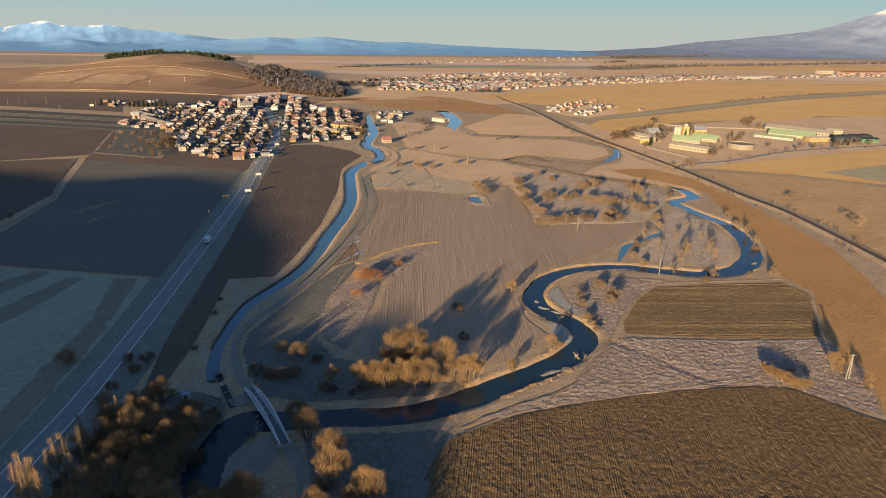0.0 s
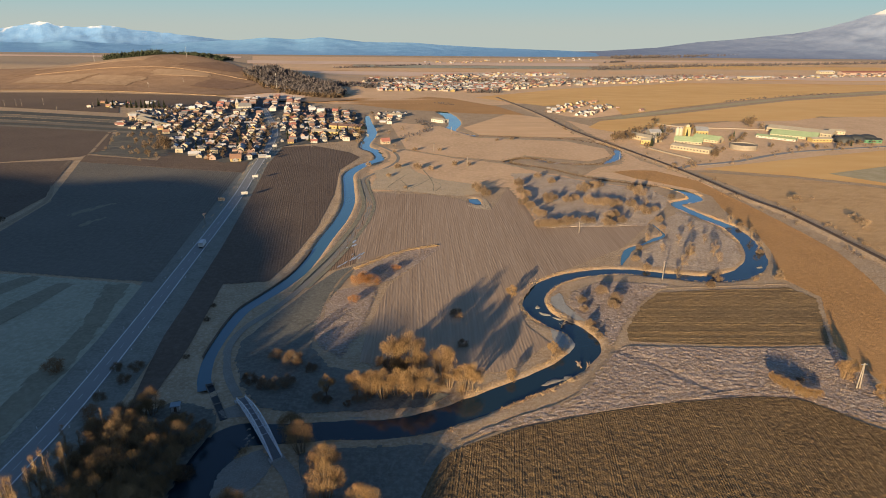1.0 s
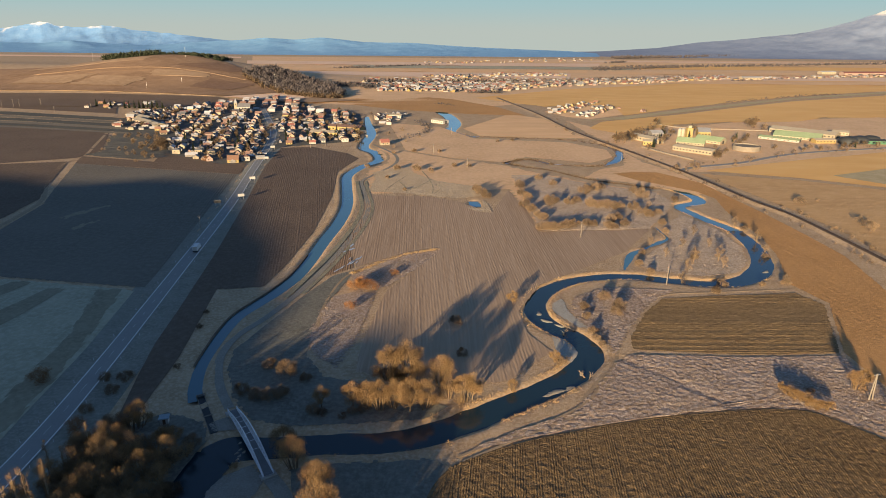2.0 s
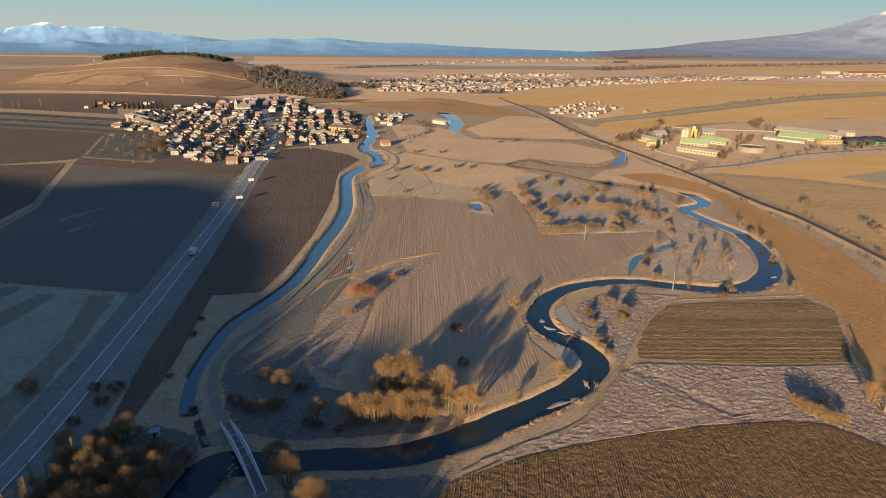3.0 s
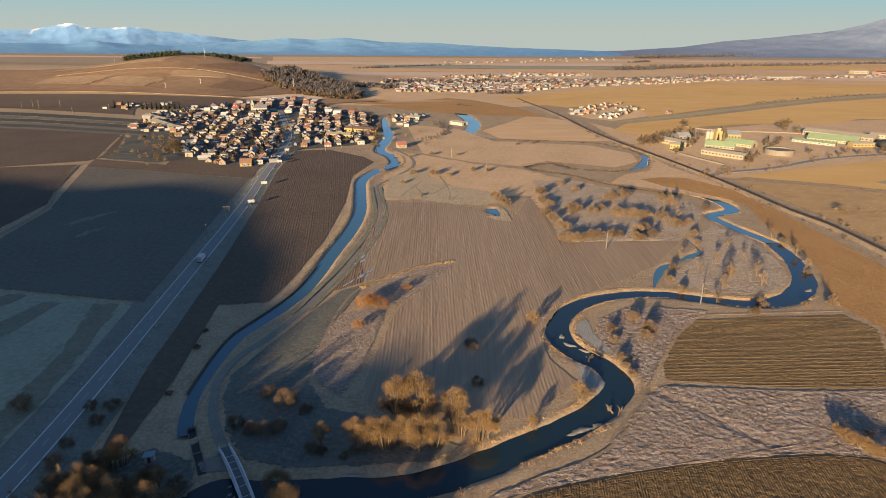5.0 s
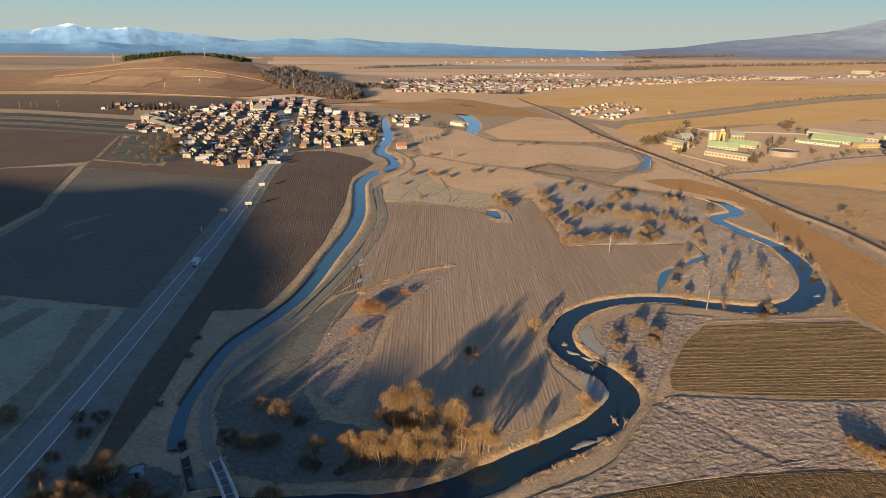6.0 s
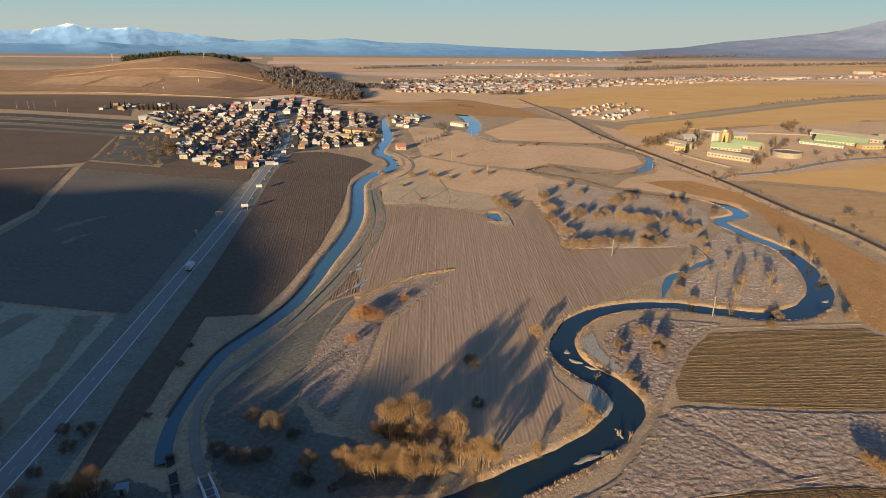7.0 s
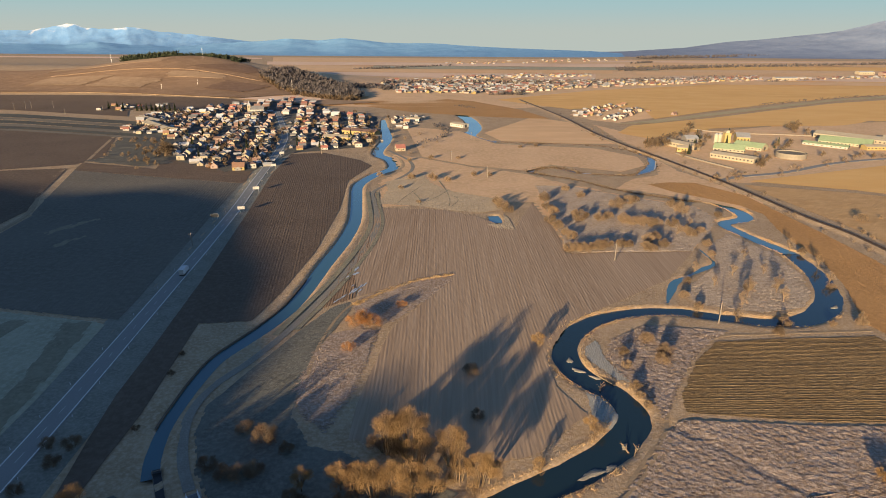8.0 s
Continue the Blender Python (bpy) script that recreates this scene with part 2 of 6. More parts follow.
RIVER_MID = [(x, y, w) for (x, y), w in zip([(192.0, 392.5), (185.2, 413.7), (179.6, 431.0), (177.3, 451.5), (196.5, 464.1), (198.9, 482.2), (193.3, 499.2), (185, 509)], (4.5, 4, 4, 4, 5, 5, 4, 2.2))]
RIVER_UP = [(x, y, w) for (x, y), w in zip([(185, 509), (173.6, 508.7), (154.4, 521.2), (138.0, 530.4), (118.3, 550.5), (102.3, 572.5), (83.6, 586.1), (69.1, 598.0), (63.0, 607.0), (71.1, 618.0), (83.2, 625.8), (91.3, 623.4), (100.8, 612.8), (107.3, 602.5), (132.9, 596.1), (154.4, 597.1), (169.4, 613.6), (182.2, 636.5), (189.8, 657.8), (192.7, 683.5), (187.8, 707.2), (182, 722)], (2.2, 1.2, 0.7, 0.7, 0.7, 0.7, 0.8, 1.5, 3.2, 2.8, 1.2, 2.2, 3.2, 1.4, 0.9, 1.6, 4.2, 5, 5, 4, 2.4, 1.2))]
RIVER_FAR = [(x, y, w) for (x, y), w in zip([(182, 722), (149, 750), (102, 760), (53, 765), (21, 782), (8, 815), (16, 880), (8, 962), (-6, 1019)], (1.2, 0.9, 0.9, 1.2, 7, 8, 9, 9, 8))]
OXBOW = [(x, y, w) for (x, y), w in zip([(99.5, 320.0), (106.8, 337.1), (111.8, 346.3), (123.7, 357.2), (133.7, 366.4), (142.3, 376.0), (141.7, 397.2), (140.3, 425.1)], (0.6, 2.2, 2.2, 0.6, 1.8, 0.8, 0.5, 0.4))]
POND = [(23.6, 459.5, 3.8), (24.6, 452.0, 4.2), (25.6, 444.5, 3.6)]
CANAL = [(-83.4, 192.4, 2.6), (-87.0, 201.0, 2.4), (-90.2, 214.7, 2.3), (-91.2, 228.0, 2.3), (-91.4, 243.5, 2.6), (-90.2, 258.5, 2.8), (-85.5, 271.8, 3.1), (-80.2, 286.2, 3.4), (-75.4, 304.5, 3.6), (-73.1, 326.5, 3.7), (-71.6, 361.3, 3.9), (-69.0, 403.0, 4.1), (-70.3, 447.3, 4.2), (-78.5, 500.0, 4.2), (-84.4, 544.0, 4.4), (-77.0, 584.0, 4.8), (-64.0, 616.0, 5.0), (-71.5, 655.0, 6.0), (-89.0, 688.0, 5.5), (-90.8, 779.0, 6.2), (-106.7, 879.0, 4.5), (-118, 952, 3)]
ROAD = [(-119, 40), (-119, 90), (-120.9, 120.9), (-122.1, 138.5), (-122.9, 168.8), (-125.3, 197.8), (-130.7, 245.7), (-140.3, 323.7), (-148, 387), (-159, 467), (-173, 551), (-185, 628), (-198, 705), (-211, 768), (-230, 832), (-264, 931), (-302, 1040)]
RAIL = [(106, 1254), (121, 1170), (150, 999), (167, 843), (184, 749), (206, 656), (222, 580), (231, 523), (239.0, 464.7), (247.4, 429.3), (250.1, 390.6), (251.0, 355.5), (251.2, 321.1), (250.0, 281.2), (244.4, 230.1)]
LANE = [(224, 577), (245, 594), (299, 617), (387, 672), (523, 716), (642, 755)]
WATER_Z = -0.55
POOL_Z = -0.4
DITCH = [(70.0, 224.5), (74.8, 220.7), (83.0, 213.4), (90.8, 204.0), (97.7, 196.9), (104.9, 191.6)]


def smooth(pts, n=5):
    """A Catmull-Rom line through points of any dimension."""
    p = np.array(pts, float)
    p = np.vstack([2 * p[0] - p[1], p, 2 * p[-1] - p[-2]])
    out = []
    for i in range(1, len(p) - 2):
        for k in range(n):
            u = k / n
            a, b, c, d = p[i - 1], p[i], p[i + 1], p[i + 2]
            out.append(0.5 * (2 * b + (c - a) * u + (2 * a - 5 * b + 4 * c - d) * u * u + (3 * b - a - 3 * c + d) * u ** 3))
    out.append(p[-2])
    return np.array(out)


def edge_distance(x, y, line):
    """Distance to a line's edge; the third column of the line is its half width."""
    best = np.full(x.shape, 1e9)
    lo, hi = line[:, :2].min(0) - 30, line[:, :2].max(0) + 30
    near = (x > lo[0]) & (x < hi[0]) & (y > lo[1]) & (y < hi[1])
    if not near.any():
        return best
    px, py, d = x[near], y[near], np.full(near.sum(), 1e9)
    for a, b in zip(line[:-1], line[1:]):
        v = b[:2] - a[:2]
        u = np.clip(((px - a[0]) * v[0] + (py - a[1]) * v[1]) / max(v @ v, 1e-9), 0, 1)
        d = np.minimum(d, np.hypot(px - a[0] - u * v[0], py - a[1] - u * v[1]) - (a[2] + u * (b[2] - a[2])))
    best[near] = d
    return best


TABLE = np.random.RandomState(7).rand(256, 256)


def vnoise(x, y, size, octaves=3):
    """Value noise from -1 to 1 with features of that size."""
    out, amp, tot = np.zeros(np.shape(x)), 1.0, 0.0
    for o in range(octaves):
        u, v = np.asarray(x) / size + 31.7 * o, np.asarray(y) / size + 17.3 * o
        i, j = np.floor(u).astype(int), np.floor(v).astype(int)
        fu, fv = u - i, v - j
        fu, fv = fu * fu * (3 - 2 * fu), fv * fv * (3 - 2 * fv)
        g = lambda a, b: TABLE[a % 256, b % 256]
        out = out + amp * ((g(i, j) * (1 - fu) + g(i + 1, j) * fu) * (1 - fv) + (g(i, j + 1) * (1 - fu) + g(i + 1, j + 1) * fu) * fv - 0.5) * 2
        tot, amp, size = tot + amp, amp * 0.5, size * 0.5
    return out / tot


L_RIVER, L_MID, L_UP, L_FAR, L_OX, L_POND, L_CANAL = [smooth(p) for p in (RIVER, RIVER_MID, RIVER_UP, RIVER_FAR, OXBOW, POND, CANAL)]
L_DITCH = smooth([(x, y, 0.5) for x, y in DITCH])
L_ROAD = smooth([(x, y, 4.0) for x, y in ROAD])
L_RAIL = smooth([(x, y, 2.0) for x, y in RAIL])


def hills(x, y):
    """The long hill beyond the village, and an unseen ridge behind the camera, shaped to keep the low sun off the lower
    fields.
    """
    g = lambda cx, cy, sx, sy, h: h * np.exp(-((x - cx) / sx) ** 2 - ((y - cy) / sy) ** 2)
    z = g(-640, 1560, 300, 260, 57) + g(-1150, 1700, 420, 330, 25) + g(-1900, 1900, 600, 380, 32)
    z = z * (1 + 0.06 * vnoise(x, y, 160, 2))
    z = np.where(z < 0.4, 0, z - 0.4)
    a, p = x * SX + y * SY, x * SY - y * SX
    # Crest height of the unseen ridge follows how far its shade should reach.
    reach = np.interp(p, [-900, -573, -487, -366, -301, -230, -200, -175, -165, -158, -143, -132, -124, -104, -92, -70, -62, -52, -37, -10, 30, 120], [330, 327, 344, 403, 350, 285, 250, 228, 200, 174, 162, 166, 214, 203, 165, 152, 147, 120, 95, 40, -120, -300])
    crest = (reach + 350) * TAN_EL * (1 + 0.03 * vnoise(p, p * 0, 60, 3))
    back = np.clip(crest, 0, None) * np.exp(-((a + 350) / 120) ** 2)
    back = np.where(a < -60, back * np.clip((-60 - a) / 60, 0, 1), 0)
    return z + back


def dips(x, y):
    return np.interp(edge_distance(x, y, L_DITCH), [-0.5, 3.5], [-0.24, 0])


def ground(x, y):
    x, y = np.asarray(x, float), np.asarray(y, float)
    z = hills(x, y)
    z = z + 0.05 * vnoise(x, y, 9, 3)
    z = z + np.interp(edge_distance(x, y, L_ROAD), [0, 4], [0.35, 0])
    z = z + np.interp(edge_distance(x, y, L_RAIL), [0, 4], [0.9, 0])
    z = z + dips(x, y)
    wob = 0.7 * vnoise(x, y, 7, 2)
    for line in (L_RIVER, L_MID, L_UP, L_FAR):
        z = z + np.interp(edge_distance(x, y, line) + wob, [-2.5, 0, 1.3, 2.2], [-1.6, -0.57, -0.1, 0])
    for line in (L_OX, L_POND):
        z = z + np.interp(edge_distance(x, y, line) + 0.5 * wob, [-2, 0, 1.2], [-1.0, -0.42, 0])
    d = edge_distance(x, y, L_CANAL)
    z = z + np.interp(d, [-2.0, 0, 1.5, 2.6, 4.8, 5.5], [-1.6, -0.57, 0.3, 0.4, 0.05, 0])
    return z


def link(name, verts, faces, material, parent=None, smooth_faces=False):
    me = bpy.data.meshes.new(name)
    me.from_pydata([tuple(map(float, v)) for v in verts] if not isinstance(verts, np.ndarray) else verts.tolist(), [], faces)
    if material:
        me.materials.append(material)
    if smooth_faces:
        me.polygons.foreach_set("use_smooth", [True] * len(me.polygons))
    ob = new(name, me)
    if parent:
        ob.parent = parent
    return ob


def grid_faces(nr, nc):
    i, j = np.meshgrid(np.arange(nr - 1), np.arange(nc - 1), indexing="ij")
    k = (i * nc + j).ravel()
    return np.stack([k, k + 1, k + nc + 1, k + nc], 1).tolist()


def spread(a, b, step, lo, hi, growth=1.12):
    """Even steps from a to b, growing outside out to lo and hi."""
    v = list(np.arange(a, b + 0.01, step))
    s = step
    while v[-1] < hi:
        s *= growth
        v.append(v[-1] + min(s, 160))
    s = step
    while v[0] > lo:
        s *= growth
        v.insert(0, v[0] - min(s, 160))
    return np.array(v)


gx = spread(-125, 255, 1.6, -5200, 5200, 1.06)
gy = spread(120, 520, 1.6, -1500, 4950, 1.03)
GX, GY = np.meshgrid(gx, gy)
GZ = ground(GX, GY)
land = link("ground", np.stack([GX.ravel(), GY.ravel(), GZ.ravel()], 1), grid_faces(*GX.shape), GRASS, smooth_faces=True)
tagged(land, "dry winter grassland plain with hills behind", "ground", kind="structure")


def ribbon(name, line, half, z, material, across=2, lift=None):
    """A strip along a line; half is a number or the line's own third column plus that margin."""
    p = line[:, :2]
    t = np.gradient(p, axis=0)
    t /= np.linalg.norm(t, axis=1)[:, None]
    nrm = np.stack([-t[:, 1], t[:, 0]], 1)
    w = np.full(len(p), float(half)) if line.shape[1] < 3 else line[:, 2] + half
    rows = np.stack([p + nrm * w[:, None] * s for s in np.linspace(-1, 1, across)], 1)
    zz = np.full(rows.shape[:2], z) if lift is None else ground(rows[..., 0], rows[..., 1]) + lift
    v = np.dstack([rows, zz]).reshape(-1, 3)
    return link(name, v, grid_faces(len(p), across), material)


for line, what in ((L_RIVER, "dark winding river with shallow riffles"), (L_MID, "blue meandering river between grassy banks"), (L_UP, "narrow blue stream in the meadow"),
                   (L_FAR, "bright blue river bend in far fields"), (L_OX, "small blue oxbow pool"), (L_POND, "small blue pond in the stubble field"), (L_CANAL, "straight blue mill canal with gravel banks")):
    tagged(ribbon("water", line, *((1.0, POOL_Z, POOL_WATER) if line is L_OX or line is L_POND else (1.8, WATER_Z, CANAL_WATER if line is L_CANAL else POOL_WATER if line is L_MID or line is L_FAR else WATER)), 3), what, "water", kind="structure")


# ---- fields, row by row ----
def crossings(poly, v):
    """Where the line at height v (second coordinate) cuts the polygon."""
    out = []
    for (ax, ay), (bx, by) in zip(poly, poly[1:] + poly[:1]):
        if (ay > v) != (by > v):
            out.append(ax + (v - ay) / (by - ay) * (bx - ax))
    return sorted(out)


def field(poly, angle, spacing, ridge, material, label, step=8.0, lift=0.16, rough=0.0, name="field", fray=0.5, lumps=0.0, drape=False):
    """Soil worked in rows: each row is a low ridge of its own, cut at the field's edge. angle: the rows' way, degrees from +x."""
    c, s = math.cos(radians(angle)), math.sin(radians(angle))
    rot = [(x * c + y * s, -x * s + y * c) for x, y in poly]
    vs = np.arange(min(p[1] for p in rot) + spacing * 0.5, max(p[1] for p in rot), spacing)
    verts, faces = [], []
    rng = np.random.RandomState(int(abs(poly[0][0] * 7 + poly[0][1])) % 9999)
    for v in vs:
        mid = crossings(rot, v)
        lo, hi = crossings(rot, v - spacing * 0.499), crossings(rot, v + spacing * 0.499)
        lo = lo if len(lo) == len(mid) else mid
        hi = hi if len(hi) == len(mid) else mid
        for k in range(0, len(mid) - 1, 2):
            n = max(2, int((mid[k + 1] - mid[k]) / step) + 1)
            j0, j1 = rng.uniform(-fray, fray, 2)
            base = len(verts)
            h = ridge * rng.uniform(0.25, 1.65)
            u = np.linspace(0, 1, n)
            for q, ends, dz in ((v - spacing / 2, lo, 0), (v, mid, h), (v + spacing / 2, hi, 0)):
                x = ends[k] + j0 + (ends[k + 1] + j1 - ends[k] - j0) * u
                wob = rng.uniform(-rough, rough, n) if dz else np.zeros(n)
                y = q + wob + 0.25 * vnoise(x, np.full(n, q), 60, 1) * min(spacing, 1)
                z = dz * (1 + (rng.uniform(-0.5, 0.5, n) if dz and rough else 0))
                verts.append(np.stack([x * c - y * s, x * s + y * c, np.full(n, lift) + z], 1))
            for r in (0, 1):
                faces.append((base + r, base + r + 1, n))
    if not verts:
        return None
    starts = np.cumsum([0] + [len(v) for v in verts])
    allv = np.vstack(verts)
    allv[:, 2] += ground(allv[:, 0], allv[:, 1]) if drape else hills(allv[:, 0], allv[:, 1]) + dips(allv[:, 0], allv[:, 1])
    if lumps:
        allv[:, 2] += lumps * (1 + vnoise(allv[:, 0], allv[:, 1], 1.25, 1) + 0.15 * vnoise(allv[:, 0], allv[:, 1], 6, 2))
    fl = []
    for r0, r1, n in faces:
        a, b = starts[r0], starts[r1]
        for i in range(n - 1):
            fl.append((a + i, a + i + 1, b + i + 1, b + i))
    return tagged(link(name, allv, fl, material), label, "field", kind="structure")

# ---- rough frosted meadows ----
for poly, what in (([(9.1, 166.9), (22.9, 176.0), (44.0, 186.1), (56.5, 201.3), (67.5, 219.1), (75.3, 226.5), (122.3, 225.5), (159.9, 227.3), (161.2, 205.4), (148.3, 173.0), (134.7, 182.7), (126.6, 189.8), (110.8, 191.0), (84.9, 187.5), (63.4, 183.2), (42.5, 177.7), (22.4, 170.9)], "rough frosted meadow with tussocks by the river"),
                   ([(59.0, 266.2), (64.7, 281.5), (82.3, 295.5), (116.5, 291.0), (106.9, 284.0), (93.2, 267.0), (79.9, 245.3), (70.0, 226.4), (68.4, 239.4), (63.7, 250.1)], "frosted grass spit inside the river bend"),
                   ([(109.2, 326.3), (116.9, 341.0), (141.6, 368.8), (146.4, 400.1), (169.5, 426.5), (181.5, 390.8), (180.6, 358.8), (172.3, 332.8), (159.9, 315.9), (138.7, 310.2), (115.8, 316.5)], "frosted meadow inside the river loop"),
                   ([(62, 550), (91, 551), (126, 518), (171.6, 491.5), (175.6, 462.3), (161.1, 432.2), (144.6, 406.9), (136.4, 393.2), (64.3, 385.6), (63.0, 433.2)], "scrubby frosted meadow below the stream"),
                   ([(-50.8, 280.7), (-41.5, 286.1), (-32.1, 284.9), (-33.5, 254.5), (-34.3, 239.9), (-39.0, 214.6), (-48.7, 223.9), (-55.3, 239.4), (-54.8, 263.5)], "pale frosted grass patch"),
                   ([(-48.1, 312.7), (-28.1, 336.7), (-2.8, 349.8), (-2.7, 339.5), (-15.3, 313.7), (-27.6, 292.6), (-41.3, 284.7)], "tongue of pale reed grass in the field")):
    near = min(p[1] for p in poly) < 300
    field(poly, 15, 0.55 if near else 1.1, 0.02, MEADOW if near else MEADOW_PALE, what, 0.55 if near else 1.1, 0.1, 0.15, fray=1.2, lumps=0.05 if "pale" in what else 0.13)

field([(-62.6, 303.0), (-47.0, 318.0), (-54.5, 356.0), (-51.0, 400.0), (-55.0, 440.0), (-55.0, 420.0), (-54.6, 400.0), (-58.8, 356.0)], 95, 1.2, 0.08, HILLSOIL, "rutted reddish soil strip by the canal track", 3.0, 0.1, 0.2, name="soil", fray=0.3)
field([(-60.0, 486.0), (-27.2, 480.0), (-5.8, 471.5), (14.9, 466.5), (23.2, 471.0), (31.0, 476.0), (27.0, 505.6), (-5.0, 524.2), (-25.0, 553.3), (-34.0, 590.0), (-64.0, 556.0), (-58.5, 528.9)], 15, 1.3, 0.03, PASTURE, "pale rough pasture crossed by wheel ruts", 1.5, 0.12, 0.2, fray=1.0, lumps=0.07)
field([(30.3, 465.2), (34.0, 453.7), (36.0, 426.9), (25.5, 430.8), (18.5, 438.0), (20.0, 440.5), (29.5, 441.0), (30.6, 452.0)], 80, 1.0, 0.05, PASTURE, "grassy mound beside the pond", 1.2, 0.16, 0.2, fray=0.6, lumps=0.1)
# damp dark ground round the bridge, the grove and the houses; colour carries shade
for poly, ang, what in (([(-56.5, 306.5), (-45.3, 315.5), (-50.0, 288.2), (-54.0, 266.8), (-53.9, 245.1), (-52.2, 223.9), (-42.4, 207.8), (-31.1, 205.9), (-17.3, 197.9), (3.8, 190.5), (-4.2, 182.4), (-27.7, 179.9), (-48.9, 178.1), (-61.6, 182.1), (-71.5, 194.9), (-79.6, 213.8), (-81.4, 228.3), (-76.0, 247.0), (-67.3, 275.4)], 55, "dark damp soil between canal and meadow, partly painted shade"),
                        ([(-42.5, 157.9), (-25.2, 161.1), (-0.1, 163.2), (3.4, 159.5), (-2.4, 140.2), (-7.9, 111.0), (-29.5, 110.7), (-36.6, 139.8)], 80, "dark damp grass below the river, partly painted shade"),
                        ([(-110.5, 156.3), (-103.2, 173.9), (-90.6, 185.1), (-75.8, 180.1), (-71.8, 170.2), (-74.5, 151.5), (-74.0, 139.2), (-65.8, 110.3), (-101.9, 109.8), (-107.0, 138.7)], 50, "dark floor of the grove, shade put into its colour"),
                        ([(-440, 817), (-477, 948), (-461, 1034), (-419, 1100), (-365, 1153), (-319, 1222), (-262, 1163), (-209, 1031), (-132, 984), (-106, 824), (-100, 727), (-179, 680), (-189, 592), (-213, 585), (-282, 623), (-349, 677)], 12, "yards and gardens of the village, darkened for shade"),
                        ([(166, 1031), (224, 1150), (287, 1196), (311, 1120), (300, 1012), (220, 942), (190, 967)], 20, "dark yards of the hamlet"),
                        ([(207, 729), (236, 783), (300, 869), (383, 875), (423, 824), (534, 831), (552, 767), (519, 724), (420, 710), (342, 670), (268, 627), (241, 651)], 20, "trampled brown farm yard")):
    field(poly, ang, 1.5, 0.05, FALLOW if "farm" in what or "hamlet" in what else YARDS if "village" in what else DAMP_SHADED, what, 3.0, 0.13, 0.3, name="yard" if "yard" in what else "soil", fray=0.7)

field([(-7.9, 111.0), (-2.4, 140.2), (3.4, 159.5), (22.3, 169.6), (42.2, 176.4), (63.0, 181.8), (84.3, 186.1), (110.1, 189.5), (125.8, 188.3), (133.9, 181.3), (140.9, 173.8), (150.7, 166.3), (180.8, 140.6), (132.8, 104.8)], 84, 0.75, 0.1, PLOUGH, "freshly ploughed dark brown field in low sun", 0.7, 0.12, 0.2, lumps=0.1)
field([(80.4, 241.4), (94.2, 265.8), (107.4, 281.2), (128.7, 284.6), (176.0, 289.5), (182.0, 276.0), (160.4, 229.3), (123.2, 227.5), (78.4, 230.7)], 1.5, 1.05, 0.07, FURROW, "ploughed field with straight furrows", 1.4, 0.12, 0.12, lumps=0.035)
field([(223, 527), (230.7, 437.9), (233.2, 387.5), (233.9, 344.5), (224.8, 299.3), (216.1, 270.0), (205.4, 229.3), (177.0, 176.1), (149.6, 174.0), (162.9, 201.3), (162.9, 230.4), (185.1, 277.4), (178.5, 303.0), (186.0, 321.1), (194.5, 343.5), (202.5, 378.4), (203.5, 410.0), (206.5, 440.0), (213.5, 472.4), (207.5, 495.0), (188.0, 517.0), (170.0, 536.0), (157.1, 561.2), (178.0, 569.1), (198.6, 568.1)], 100, 1.1, 0.055, OCHRE, "bare ochre field beside the railway", 1.2, 0.12, 0.2, lumps=0.04)
field([(-59.2, 474.4), (-11.3, 470.8), (13.2, 455.9), (35.3, 427.6), (53.4, 494.4), (62.0, 425.5), (62.3, 384.3), (136.0, 391.9), (109.0, 349.0), (67.5, 311.6), (49.7, 296.3), (35.8, 265.7), (37.2, 244.3), (44.8, 228.4), (25.9, 207.0), (3.9, 200.3), (-31.9, 212.5), (-31.5, 237.2), (-27.0, 285.0), (-2.1, 343.6), (-21.6, 340.9), (-45.8, 319.0), (-56.0, 356.9)], 93, 1.4, 0.035, STUBBLE, "pale brown harrowed field with wheel lines", 4.0, 0.12, 0.12, lumps=0.03)
field([(-178, 676), (-145, 685), (-101, 649), (-85, 621), (-96, 559), (-85.3, 469.7), (-81.6, 379.5), (-84.4, 320.7), (-88.0, 291.0), (-110.0, 287.4), (-101.1, 222.8), (-99.5, 184.9), (-103.5, 174.5), (-114.8, 227.5), (-118.8, 261.9), (-129.0, 338.7), (-147.7, 458.2), (-168, 577)], 101, 1.6, 0.05, BROWN, "dark brown ploughed field between road and canal", 6.0, 0.14, 0.06)
field([(-265.7, 306.6), (-238.6, 303.1), (-159.5, 290.7), (-145.8, 289.5), (-173.3, 475.3), (-183, 543), (-351, 584), (-307.9, 479.2), (-291.4, 440.6), (-277.2, 358.8), (-282.8, 329.1)], 100, 2.0, 0.05, DARK, "dark ploughed field beside the road", 8.0, 0.14, 0.06)
field([(-257.5, 296.0), (-236.3, 299.8), (-158.1, 287.6), (-147.8, 284.1), (-140.7, 227.0), (-135.0, 179.0), (-132.7, 148.0), (-134.9, 127.6), (-211.5, 179.4)], 97, 3.0, 0.05, GREYG, "grey-green winter grass field in shade", 6.0, 0.12, 0.1)
field([(-624, 859), (-450, 838), (-415, 769), (-361, 652), (-365, 609), (-429, 577), (-518, 587), (-755, 874)], 15, 5, 0.0, BROWN, "brown field left of the village", 20)
field([(-497, 560), (-427, 575), (-362, 592), (-316.9, 482.7), (-301.8, 452.0), (-292.7, 381.1), (-321.7, 348.5)], 60, 3, 0.1, BROWN, "brown ploughed field by a farm track", 12)
field([(-364, 619), (-291, 598), (-188, 558), (-180, 543), (-351, 584)], 5, 3, 0.1, BROWN, "fallow strip above the dark field", 12)
